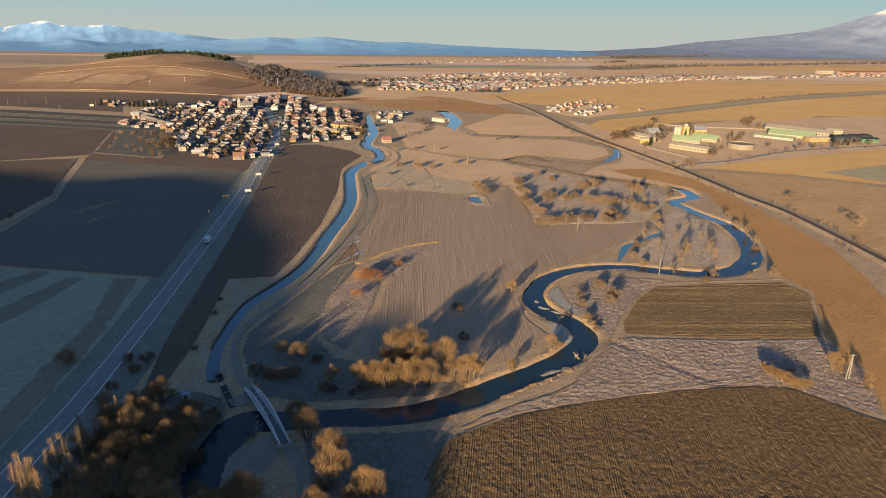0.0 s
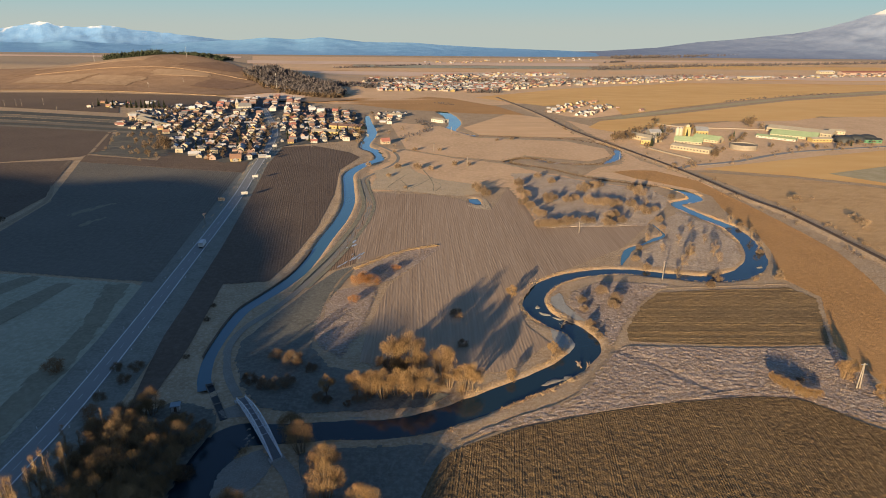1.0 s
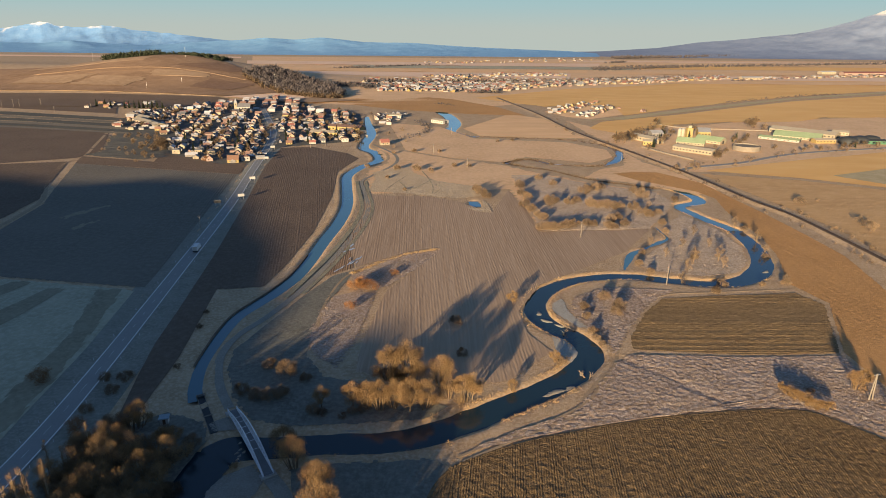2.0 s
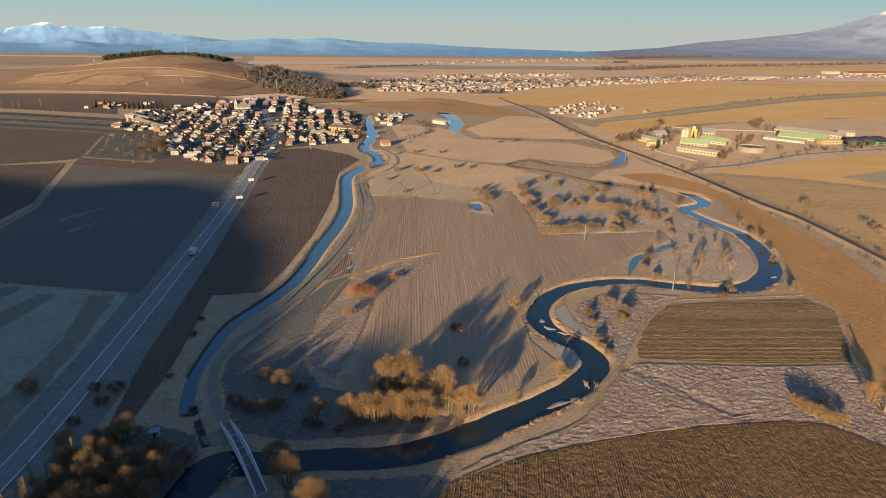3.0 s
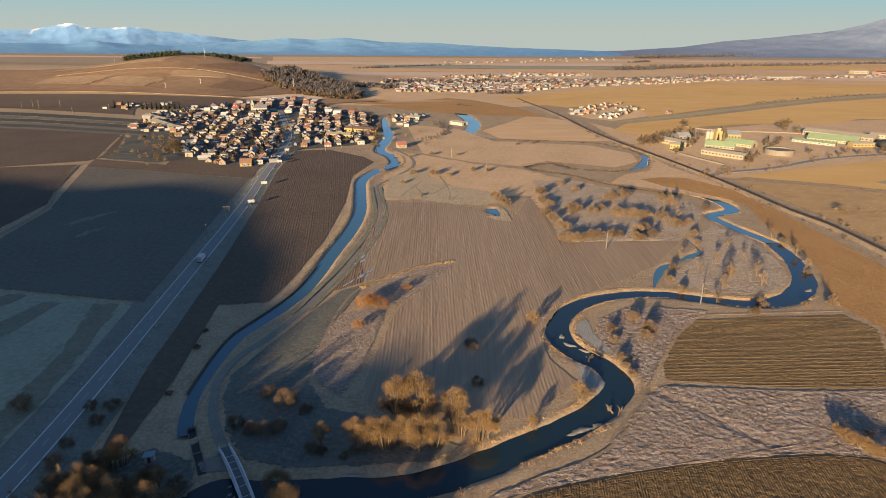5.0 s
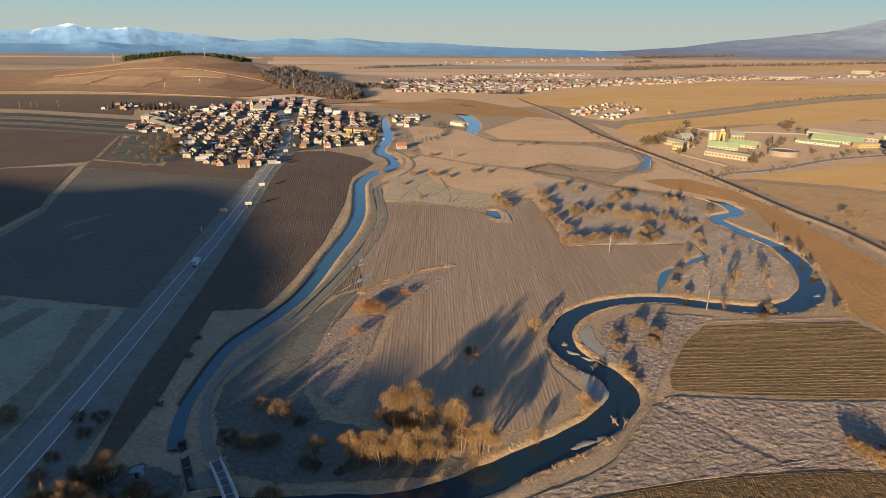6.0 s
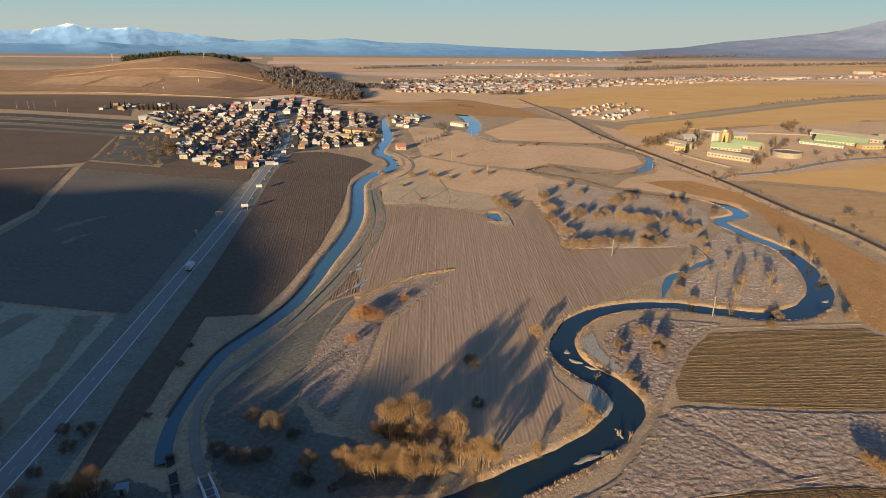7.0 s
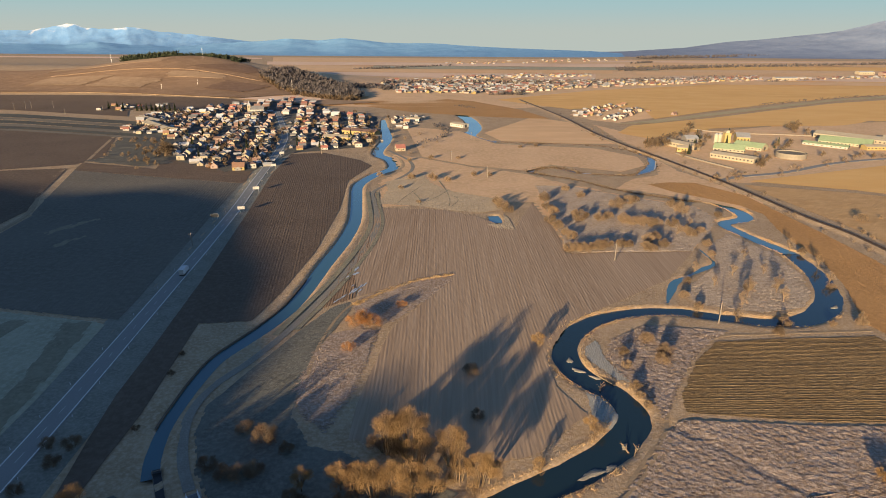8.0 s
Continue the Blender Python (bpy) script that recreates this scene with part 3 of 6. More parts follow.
field([(-293, 642), (-214, 588), (-190, 592), (-181, 548), (-278, 582)], 0, 3, 0.1, BROWN, "garden field below the village houses", 12)
for i, (y0, y1, m) in enumerate(((186, 191, STRIP), (191.5, 195, DARK), (195.5, 200, STRIP), (200.5, 204, DARK), (204.5, 208, STRIP), (208.5, 211, DARK))):
    k = lambda x, y: ((x - 784) * 0.942 / 1070 * 128400 / (y - 61) * 0.94, 120800 / (y - 61))
    field([k(-150, y0 - 3), k(0, y0), k(215, y0 + 9), k(215, y1 + 9), k(0, y1), k(-150, y1 - 3)], 12, 4, 0.15, m, "narrow strip field below the hill", 25)
for poly in ([(-204.9, 233.4), (-200.9, 248.8), (-192.5, 286.7), (-183.5, 286.2), (-186.9, 250.9), (-193.7, 218.4)], [(-229.0, 265.8), (-215.5, 295.5), (-204.3, 294.2), (-217.4, 250.2)], [(-167.4, 285.9), (-155.9, 286.2), (-148.8, 254.9), (-139.6, 208.1), (-136.5, 172.3), (-134.5, 150.6), (-137.4, 143.0), (-146.4, 167.4), (-150.1, 203.6), (-153.5, 237.3)]):
    field(poly, 60, 2.5, 0.04, DULL, "dull brown strip in the shaded grass", 3, 0.22, 0.2, fray=1.2)
field([(-948, 1107), (-793, 1102), (-620, 1063), (-538, 1027), (-501, 954), (-735, 1018), (-884, 1030)], 12, 6, 0.1, BROWN, "brown field at the hill's foot", 25, 0.3)
field([(-406, 751), (-334, 738), (-280, 623), (-295, 604), (-366, 625), (-360, 652)], 12, 2, 0.1, YARDS, "dark overgrown gully by the village", 8, 0.2, 0.4, fray=3.0)
for poly in ([(-258.2, 408.0), (-242.6, 440.8), (-239.7, 437.7), (-253.5, 402.5)], [(-237.8, 384.3), (-229.6, 401.9), (-227.5, 399.3), (-234.2, 380.6)]):
    field(poly, 100, 2, 0.04, DULL, "thin frosted streak in the dark field", 6, 0.22, 0.3, fray=3.0)
field([(-75, 682), (-41, 663), (8, 623), (58, 596), (78, 570), (104, 547), (126, 520), (152, 507), (171.6, 491.5), (174.4, 458.8), (136.4, 393.2), (63.0, 389.4), (62.8, 431.7), (54.7, 498.5), (-57.4, 478.2), (-69, 556), (-54, 599)], 15, 4, 0.03, FALLOW, "pale rough pasture by the stream", 8, 0.07, 0.3, fray=2.0)
# sunlit fallow right of the river and over the far plain
field([(181, 920), (206, 862), (228, 811), (462, 941), (723, 1008), (917, 1038), (650, 724), (507, 693), (360, 623), (245, 571), (226, 570), (212, 656), (189, 771)], 20, 6, 0.02, FALLOW, "sunlit fallow land round the farm", 20, 0.15, fray=1.5)
field([(198, 683), (200, 618), (219, 557), (228, 502), (204.5, 485.2), (189, 500), (158, 528), (127, 545), (151, 582), (178, 599)], 20, 5, 0.02, FALLOW, "sunlit rough grass between stream and railway", 15, 0.1, fray=1.5)
k = lambda x, y: ((x - 784) * 0.942 / 1070 * 120800 / (y - 61), 120800 / (y - 61))
field([k(440, 165), k(440, 97), k(1800, 97), k(1800, 140), k(1300, 145), k(840, 172), k(600, 170)], 0, 40, 0, FALLOW, "wide pale fallow plain", 150, 0.35)
# straw and tan fields beyond the railway
field([(61, 1250), (285, 1475), (834, 1804), (1408, 2005), (1808, 2090), (1413, 1624), (1074, 1519), (749, 1344), (572, 1223), (417, 1102), (285, 988), (308, 1148), (176, 1108), (121, 1170)], 10, 12, 0, YELLOW, "wide straw-yellow field", 40, 0.5)
field([(198, 845), (230, 911), (384, 1011), (526, 1121), (695, 1245), (989, 1395), (1308, 1499), (904, 1023), (713, 993), (600, 985), (527, 933), (456, 928), (342, 895), (226, 801)], 20, 12, 0, YELLOW, "straw-yellow field behind the farm", 40, 0.5)
field([(207, 922), (281, 974), (477, 1126), (735, 1318), (1051, 1486), (1397, 1605), (1366, 1568), (1024, 1447), (714, 1281), (462, 1089), (271, 939)], 30, 8, 0, OLIVE, "grey-green strip of winter crop", 30, 0.7)
field([(248, 576), (363, 629), (507, 693), (657, 732), (468, 508), (383, 512), (320, 550)], 25, 6, 0, YELLOW, "orange stubble field below the lane", 20, 0.3)
field([(356, 561), (444, 601), (538, 626), (467, 538), (388, 521)], 25, 6, 0, OLIVE, "grey-green patch in the stubble", 20, 0.5)
field([(237, 563), (315, 540), (375, 502), (445.7, 481.9), (273.2, 278.2), (257.7, 330.5), (261.8, 384.7), (257.5, 440.5), (247, 503)], 40, 2.5, 0.0, SIENNA, "orange-brown fallow above the railway", 6, 0.3, 0.2, lumps=0.05)
field([(-227, 1267), (-115, 1304), (15, 1222), (93, 1092), (129, 976), (40, 990), (-83, 1042), (-194, 1140)], 5, 6, 0.1, OCHRE, "reddish brown field behind the village", 25, 0.4)
field([(-78, 882), (-5, 847), (38, 752), (146, 730), (181, 682), (176, 638), (146, 609), (86, 636), (60, 608), (8, 629), (-41, 670)], 20, 6, 0.03, FALLOW, "pale meadow between river bends", 20, 0.2)
field([(26, 833), (104, 996), (151, 943), (180, 761), (123, 758), (46, 771)], 20, 6, 0.03, TAN, "tan field by the railway", 20, 0.2)
for y0, y1, x0, x1, m in ((127, 131, 560, 1150, TAN), (119, 126, 520, 1010, ROSE), (113.5, 118, 480, 1040, TAN), (109, 113, 620, 1120, GREYG), (104, 108.5, 430, 1060, ROSE), (101, 103.5, 500, 1000, TAN),
                          (128, 133, 1180, 1750, TAN), (121, 127, 1130, 1750, ROSE), (106, 111, 1080, 1750, YELLOW), (102, 105, 1100, 1750, TAN), (115, 119, 1080, 1420, TAN), (99, 100.6, 1000, 1750, ROSE), (98, 100, -100, 420, ROSE)):
    k = lambda x, y: ((x - 784) * 0.942 / 1070 * 120800 / (y - 61), 120800 / (y - 61))
    field([k(x0, y0), k(x1, y0), k(x1, y1), k(x0, y1)], 0, 25, 0, m, "far pale field on the plain", 120, 0.7 + y0 % 7 * 0.15 + x0 % 70 * 0.004)
# the hill's fields
field([(-900, 1230), (-420, 1190), (-330, 1260), (-420, 1370), (-560, 1420), (-900, 1380)], 8, 12, 0, HILLSOIL, "tan field on the hill slope", 20, 1.6)
field([(-900, 1355), (-560, 1395), (-440, 1360), (-390, 1420), (-520, 1530), (-700, 1580), (-950, 1520)], 8, 12, 0, HILLSOIL, "orange-brown field near the hilltop", 20, 1.8)
field([(-420, 1185), (-260, 1150), (-250, 1215), (-330, 1255)], 20, 8, 0, ROSE, "pale grey fallow on the hill's foot", 20, 1.2)
field([(-1400, 1240), (-888, 1230), (-888, 1400), (-1450, 1420)], 3, 14, 0, HILLSOIL, "brown slope field on the hill", 25, 1.8)
field([(-1200, 1010), (-420, 1040), (-330, 1120), (-430, 1180), (-1250, 1210)], 4, 12, 0.1, BROWN, "reddish ploughed field below the hill", 25, 0.8)

for poly, m, what in (([(-760, 1270), (-640, 1255), (-620, 1330), (-740, 1350)], HILL_PALE, "pale stubble patch on the hill"), ([(-620, 1440), (-480, 1420), (-440, 1470), (-540, 1510)], HILL_DARK, "dark ploughed patch on the hill"),
                      ([(-520, 1270), (-430, 1250), (-400, 1330), (-500, 1350)], HILL_DARK, "dark brown patch on the hill slope"), ([(-900, 1300), (-770, 1280), (-745, 1360), (-890, 1370)], HILL_PALE, "orange patch on the hill slope"),
                      ([(-960, 1450), (-700, 1480), (-690, 1540), (-940, 1510)], HILL_PALE, "orange field near the hilltop"), ([(-620, 1345), (-505, 1360), (-520, 1400), (-640, 1390)], HILL_PALE, "straw patch below the mast"),
                      ([(-1400, 1290), (-1000, 1280), (-1000, 1340), (-1420, 1350)], HILL_PALE, "tan strip along the hill"), ([(-330, 1130), (-240, 1120), (-150, 1170), (-250, 1200)], HILL_PALE, "orange field at the hill's foot")):
    field(poly, 8, 10, 0, m, what, 18, 2.3, fray=6)
field([(-2600, 1240), (-1385, 1240), (-1430, 1420), (-1430, 1850), (-2600, 1850)], 3, 14, 0, HILLSOIL, "brown slope far along the hill", 30, 1.6)
field([(-1450, 1425), (-905, 1405), (-960, 1525), (-1440, 1640)], 3, 14, 0, HILLSOIL, "brown upper slope of the hill", 25, 1.4)

# ---- road, railway, tracks ----
def level_ribbon(name, line, offset, half, lift, material, label, category, dash=None, thick=0.0, drape=False):
    """A strip beside a line, draped on the ground. dash: (length, gap) in metres."""
    p = line[:, :2]
    t = np.gradient(p, axis=0)
    t /= np.linalg.norm(t, axis=1)[:, None]
    nrm = np.stack([t[:, 1], -t[:, 0]], 1)
    a, b = p + nrm * (offset - half), p + nrm * (offset + half)
    base = ground(p[:, 0], p[:, 1]) if drape else hills(p[:, 0], p[:, 1])
    verts, faces = [], []
    for i in range(len(p)):
        z = base[i] + lift
        verts += [(*a[i], z), (*b[i], z), (*a[i], z - thick), (*b[i], z - thick)]
    run = np.concatenate([[0], np.cumsum(np.linalg.norm(np.diff(p, axis=0), axis=1))])
    for i in range(len(p) - 1):
        if dash and (run[i] % sum(dash)) > dash[0]:
            continue
        k = 4 * i
        faces.append((k, k + 1, k + 5, k + 4))
        if thick:
            faces += [(k, k + 4, k + 6, k + 2), (k + 1, k + 3, k + 7, k + 5)]
    ob = link(name, verts, faces, material)
    return tagged(ob, label, category, kind="structure") if label else ob


FINE_ROAD = smooth(ROAD, 24)
tagged(ribbon("verge", FINE_ROAD[::3], 15.0, 0, VERGE, 18, lift=0.07), "wide road verge, its grass greyed for shade", "verge", kind="structure")
edge = L_CANAL[10:48].copy()
run = np.gradient(edge[:, :2], axis=0)
run /= np.linalg.norm(run, axis=1)[:, None]
edge[:, 0] -= run[:, 1] * (edge[:, 2] + 0.25)
edge[:, 1] += run[:, 0] * (edge[:, 2] + 0.25)
# Thin dark strip along one edge of the canal.
level_ribbon("canal_wall", edge, 0, 0.3, 0.12, BALLAST, "dark low edging along the canal", "wall", thick=1.0)


def headland(pts, rows, spacing, label):
    """Furrows turned along the field's edge, each a low wavering ridge."""
    ln = smooth(pts, 14)
    d = np.gradient(ln, axis=0)
    d /= np.linalg.norm(d, axis=1)[:, None]
    side = np.stack([d[:, 1], -d[:, 0]], 1)
    rng, v, f = np.random.RandomState(5), [], []
    for r in range(rows):
        for off, up in ((0.05, 0), (0.5, 0.1), (0.95, 0)):
            w = (r + off) * spacing + 0.35 * vnoise(ln[:, 0], ln[:, 1] + r * 7, 14, 2) + (rng.uniform(-0.12, 0.12, len(ln)) if up else 0)
            q = ln + side * w[:, None]
            v.append(np.column_stack([q, 0.19 + up * rng.uniform(0.4, 1.3, len(ln))]))
        n = len(ln)
        for k in (0, 1):
            b = (3 * r + k) * n
            f += [(b + i, b + n + i, b + n + i + 1, b + i + 1) for i in range(n - 1)]
    tagged(link("headland", np.vstack(v), f, PLOUGH), label, "field", kind="structure")


headland([(-5.0, 140.0), (-1.0, 152.0), (5.5, 160.5), (22.3, 169.8), (42.2, 176.8), (63.0, 182.3), (84.3, 186.8), (110.1, 190.2), (125.8, 189.0), (134.5, 182.0), (141.5, 174.5), (151.0, 167.0)], 8, 0.85, "curved furrows along the ploughed field's edge")
for poly, what in (([(53.2, 274.6), (58.0, 280.1), (59.0, 276.0), (58.6, 267.6), (60.7, 259.7), (64.3, 254.7), (64.2, 248.9), (60.0, 250.7), (56.6, 257.0), (53.2, 262.0), (51.6, 268.0)], "pale frosted shoal inside the river bend"),
                   ([(47.2, 241.4), (50.7, 241.5), (53.8, 235.6), (55.9, 228.0), (55.4, 223.5), (52.2, 219.8), (50.2, 224.1), (46.6, 227.6)], "stony frosted shelf on the river bank")):
    field(poly, 70, 0.6, 0.06, SHOAL, what, 0.7, 0.1, 0.2, name="gravel", fray=0.5, drape=True)
road = level_ribbon("road", FINE_ROAD, 0, 3.9, 0.52, ASPHALT, "two-lane grey asphalt country road", "road", thick=0.6)
for nm, off, half, dash in (("edge_line", -3.35, 0.22, None), ("edge_line", 3.35, 0.22, None), ("centre_line", 0, 0.06, (4, 8))):
    level_ribbon(nm, FINE_ROAD, off, half, 0.535, PAINT, "", "", dash).parent = road
rail_line = smooth(RAIL, 10)
rail = level_ribbon("railway", rail_line, 0, 1.8, 0.95, BALLAST, "single railway track on a dark ballast bank", "railway", thick=1.2)
for off in (-0.75, 0.75):
    level_ribbon("rail", rail_line, off, 0.08, 1.3, RUST, "", "", None, 0.16).parent = rail
level_ribbon("lane", smooth(LANE, 8), 0, 3.0, 0.3, ASPHALT, "narrow asphalt lane to the farm", "road", thick=0.35)
for pts, half, what in (([(-70.1, 187.7), (-76.9, 198.8), (-82.4, 211.5), (-85.2, 224.1), (-84.0, 239.9), (-77.2, 256.6), (-69.7, 282.5), (-62.1, 321.3), (-57.1, 356.8), (-53.2, 399.9), (-53.9, 439.9), (-63.3, 489.5), (-69, 520), (-61, 549), (-46, 600), (-52, 648), (-80, 704)], 1.6, "pale gravel track along the canal"),
                        ([(-48.0, 155.1), (-42.4, 148.1), (-38.5, 139.7), (-36.9, 128.9), (-36.5, 117.5)], 2.2, "grey gravel path to the footbridge"),
                        ([(-277.2, 339.3), (-283.5, 367.9), (-288.7, 409.8), (-299.3, 452.1), (-330, 509), (-361, 583), (-358, 607), (-390, 694), (-418, 768)], 1.6, "pale farm track across the fields"),
                        ([(6.2, 163.9), (22.7, 174.1), (40.8, 184.9), (51.9, 194.4), (61.3, 207.7), (68.5, 220.6)], 0.5, "worn wheel rut in the meadow"),
                        ([(7.4, 161.6), (23.4, 171.8), (41.4, 182.5), (53.4, 192.2), (62.5, 205.6), (69.4, 217.7)], 0.5, "worn wheel rut in the meadow"),
                        ([(-71.8, 172.5), (-72.8, 161.2), (-73.4, 150.2), (-72.4, 139.2), (-70.4, 128.4)], 0.6, "trodden path along the pool"),
                        ([(-52.7, 245.1), (-53.8, 273.6), (-50.9, 300.0), (-45.3, 315.5)], 0.6, "worn rut beside the pale grass"),
                        ([(-46.0, 489.6), (-42.4, 507.2), (-37.2, 526.3), (-31.6, 546.8)], 0.4, "dark curved rut in the pasture"),
                        ([(-36.8, 520.5), (-30.9, 502.5), (-28.3, 483.9)], 0.4, "dark curved rut in the pasture"),
                        ([(-18.8, 562.6), (-11.9, 531.6), (-7.9, 503.8), (-7.7, 481.8)], 0.4, "dark curved rut in the pasture"),
                        ([(-6.7, 512.9), (-2.1, 505.9), (-2.0, 495.4), (-6.0, 481.9)], 0.35, "dark curved rut in the pasture"),
                        ([(-27.0, 490.6), (-17.8, 508.6), (-9.5, 531.8)], 0.4, "dark curved rut in the pasture"),
                        # Two dark ribbons paint the ditch shade on either side of the track.
                        ([(-66.6, 283.0), (-58.9, 321.3), (-53.9, 356.8), (-50.0, 399.9), (-50.6, 439.9), (-60.2, 489.5), (-65.5, 520)], 1.1, "dark strip for the ditch shade beside the canal track"),
                        ([(-74.0, 278.0), (-66.0, 321.3), (-61.2, 356.8), (-57.6, 399.9), (-58.4, 439.9), (-67.5, 489.5), (-73, 520)], 1.5, "dark strip for the ditch shade on the canal bank"),
                        ([(49.8, 194.4), (59.1, 207.7), (67.5, 219.1), (77.1, 242.4), (96.7, 273.9), (110.6, 286.4), (133.7, 289.9), (177.3, 294.9)], 0.7, "worn wheel track by the furrowed field")):
    level_ribbon("track", smooth(pts, 6), 0, half, 0.24 if "rut in the" in what else 0.27 if "dark" in what else 0.1 if "furrowed" in what else 0.17, GRAVEL if "gravel" in what else DULL if "dark" in what else EARTH, what, "track", thick=0.06, drape=True)

for pts in ([(-1400, 1225), (-1100, 1232), (-900, 1220), (-640, 1200), (-430, 1180)], [(-900, 1388), (-700, 1410), (-560, 1405), (-430, 1370)]):
    ln = smooth(pts, 10)
    level_ribbon("track", ln, 0, 0.8, 2.45, HILL_PALE, "pale field track on the hill", "track", thick=0.5)

# ---- mountains at the edge of the plain ----
def mountains(name, sky, far, foot, material, label, rough, seed):
    """A range whose crest follows (bearing, height) pairs at a distance, rising from the plain at foot."""
    n, k = 260, 26
    xs = np.linspace(sky[0][0], sky[-1][0], n)
    top = np.interp(xs, [s[0] for s in sky], [s[1] for s in sky])
    v = []
    for j in range(k):
        u = j / (k - 1)
        d = foot + (far - foot) * u
        x, y = xs * d, np.full(n, d)
        ridged = 1 - np.abs(vnoise(x + seed, y, 420, 4)) * 1.6
        z = top * far * (u ** 1.6) * (1 - rough * (1 - u) + rough * (1 - u) * ridged) + rough * top * far * 0.12 * vnoise(x + seed, y, 120, 3) * u
        v.append(np.stack([x, y, z - 0.5], 1))
    return tagged(link(name, np.vstack(v), grid_faces(k, n), material, smooth_faces=True), label, "mountains", kind="structure")


def crest(rows, far):
    """Bearings and heights from rows of (across, up) on a plane 1070 wide units away."""
    return [((x - 784) * 0.942 / 1070, (120 + (61 - y) * far * 0.888 / 1070) / far) for x, y in rows]


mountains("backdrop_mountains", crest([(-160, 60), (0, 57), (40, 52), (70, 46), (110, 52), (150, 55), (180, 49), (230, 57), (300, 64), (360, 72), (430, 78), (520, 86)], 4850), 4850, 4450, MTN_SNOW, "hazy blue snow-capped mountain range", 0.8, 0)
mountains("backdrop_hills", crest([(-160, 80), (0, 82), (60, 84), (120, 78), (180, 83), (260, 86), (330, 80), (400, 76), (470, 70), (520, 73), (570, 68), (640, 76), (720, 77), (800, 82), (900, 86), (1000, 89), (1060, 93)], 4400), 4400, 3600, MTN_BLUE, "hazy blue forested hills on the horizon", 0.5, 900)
mountains("backdrop_massif", crest([(900, 93), (980, 91), (1060, 89), (1160, 82), (1230, 72), (1300, 66), (1400, 55), (1460, 42), (1510, 28), (1540, 15), (1568, 5), (1650, -20), (1750, -35)], 4750), 4750, 3700, MTN_GREY, "haze-tinted purple-blue mountain rising over the plain", 0.4, 2500)

# gravel spits and bars
for poly, what in (([(-63.5, 148.6), (-61.0, 154.9), (-53.9, 159.5), (-48.6, 154.0), (-50.9, 143.8), (-56.4, 137.6), (-59.0, 132.8), (-61.9, 136.7)], "pale gravel spit beside the pool"), ([(-74.5, 179.1), (-68.8, 183.3), (-62.8, 176.6), (-70.8, 175.1)], "gravel apron below the sluice")):
    field(poly, 30, 0.8, 0.05, GRAVEL, what, 1.0, 0.14, 0.2, name="gravel")


def gravel_bar(x, y, a, b, turn, h=0.35):
    n, v, f = 22, [(0, 0, h)], []
    for ring in (0.45, 0.8, 1.0):
        for k in range(n):
            w = 6.2832 * k / n
            r = ring * (1 + 0.2 * math.sin(3 * w + x) + 0.12 * math.sin(7 * w + y))
            v.append((a * r * math.cos(w), b * r * math.sin(w), h * (1 - ring ** 2) - (0.12 if ring == 1 else 0)))
    f += [(0, 1 + k, 1 + (k + 1) % n) for k in range(n)]
    for q in (0, 1):
        f += [(1 + q * n + k, 1 + (q + 1) * n + k, 1 + (q + 1) * n + (k + 1) % n, 1 + q * n + (k + 1) % n) for k in range(n)]
    ob = link("gravel_bar", v, f, GRAVEL)
    ob.matrix_basis = pose(x, y, WATER_Z + 0.02, 0, 0, turn)
    tagged(ob, "low gravel bar with ice in the river", "gravel", kind="structure")


for (x, y), a, b, t in zip([(41.4, 200.2), (47.3, 203.1), (45.2, 264.6), (47.3, 257.1), (52.6, 252.4), (53.7, 213.2), (176.0, 319.5), (185.3, 440.5), (-27.4, 176.9)], (5, 2.5, 2.2, 3, 2.5, 2, 3, 2.5, 7), (1.4, 1, 1.2, 1.2, 0.9, 0.7, 1.2, 1, 0.8), (30, 40, 80, 150, 150, 60, 40, 150, 3)):
    gravel_bar(x, y, a, b, t)

for x, y in [(-61.2, 170.4), (-60.1, 167.3), (-59.4, 164.3), (-58.0, 161.4), (-58.1, 159.4), (-56.2, 157.7), (-54.4, 156.4), (-59.5, 162.8), (-60.6, 165.6), (-58.6, 166.1)]:
    gravel_bar(x, y, 0.75, 0.45, 60 + 9 * x, 0.25)

# ---- builders ----
def part(name, bm, material, parent, label=""):
    me = bpy.data.meshes.new(name)
    bm.to_mesh(me)
    bm.free()
    me.materials.append(material)
    ob = new(name, me)
    ob.parent = parent
    if label:
        tagged(ob, label)
    return ob


def mesh_part(name, verts, faces, material, parent, label=""):
    ob = link(name, verts, faces, material, parent)
    if label:
        tagged(ob, label)
    return ob


def empty(name, label, category, group="", m=None):
    ob = new(name)
    if m is not None:
        ob.matrix_basis = m
    return tagged(ob, label, category, group)


def box(bm, cx, cy, cz, sx, sy, sz, turn=0.0, tilt=0.0):
    m = Matrix.Translation((cx, cy, cz)) @ Matrix.Rotation(turn, 4, "Z") @ Matrix.Rotation(tilt, 4, "X") @ Matrix.Diagonal((sx, sy, sz, 1))
    bmesh.ops.create_cube(bm, size=1, matrix=m)
    return bm


def boxes(*rows):
    bm = bmesh.new()
    for r in rows:
        box(bm, *r)
    return bm


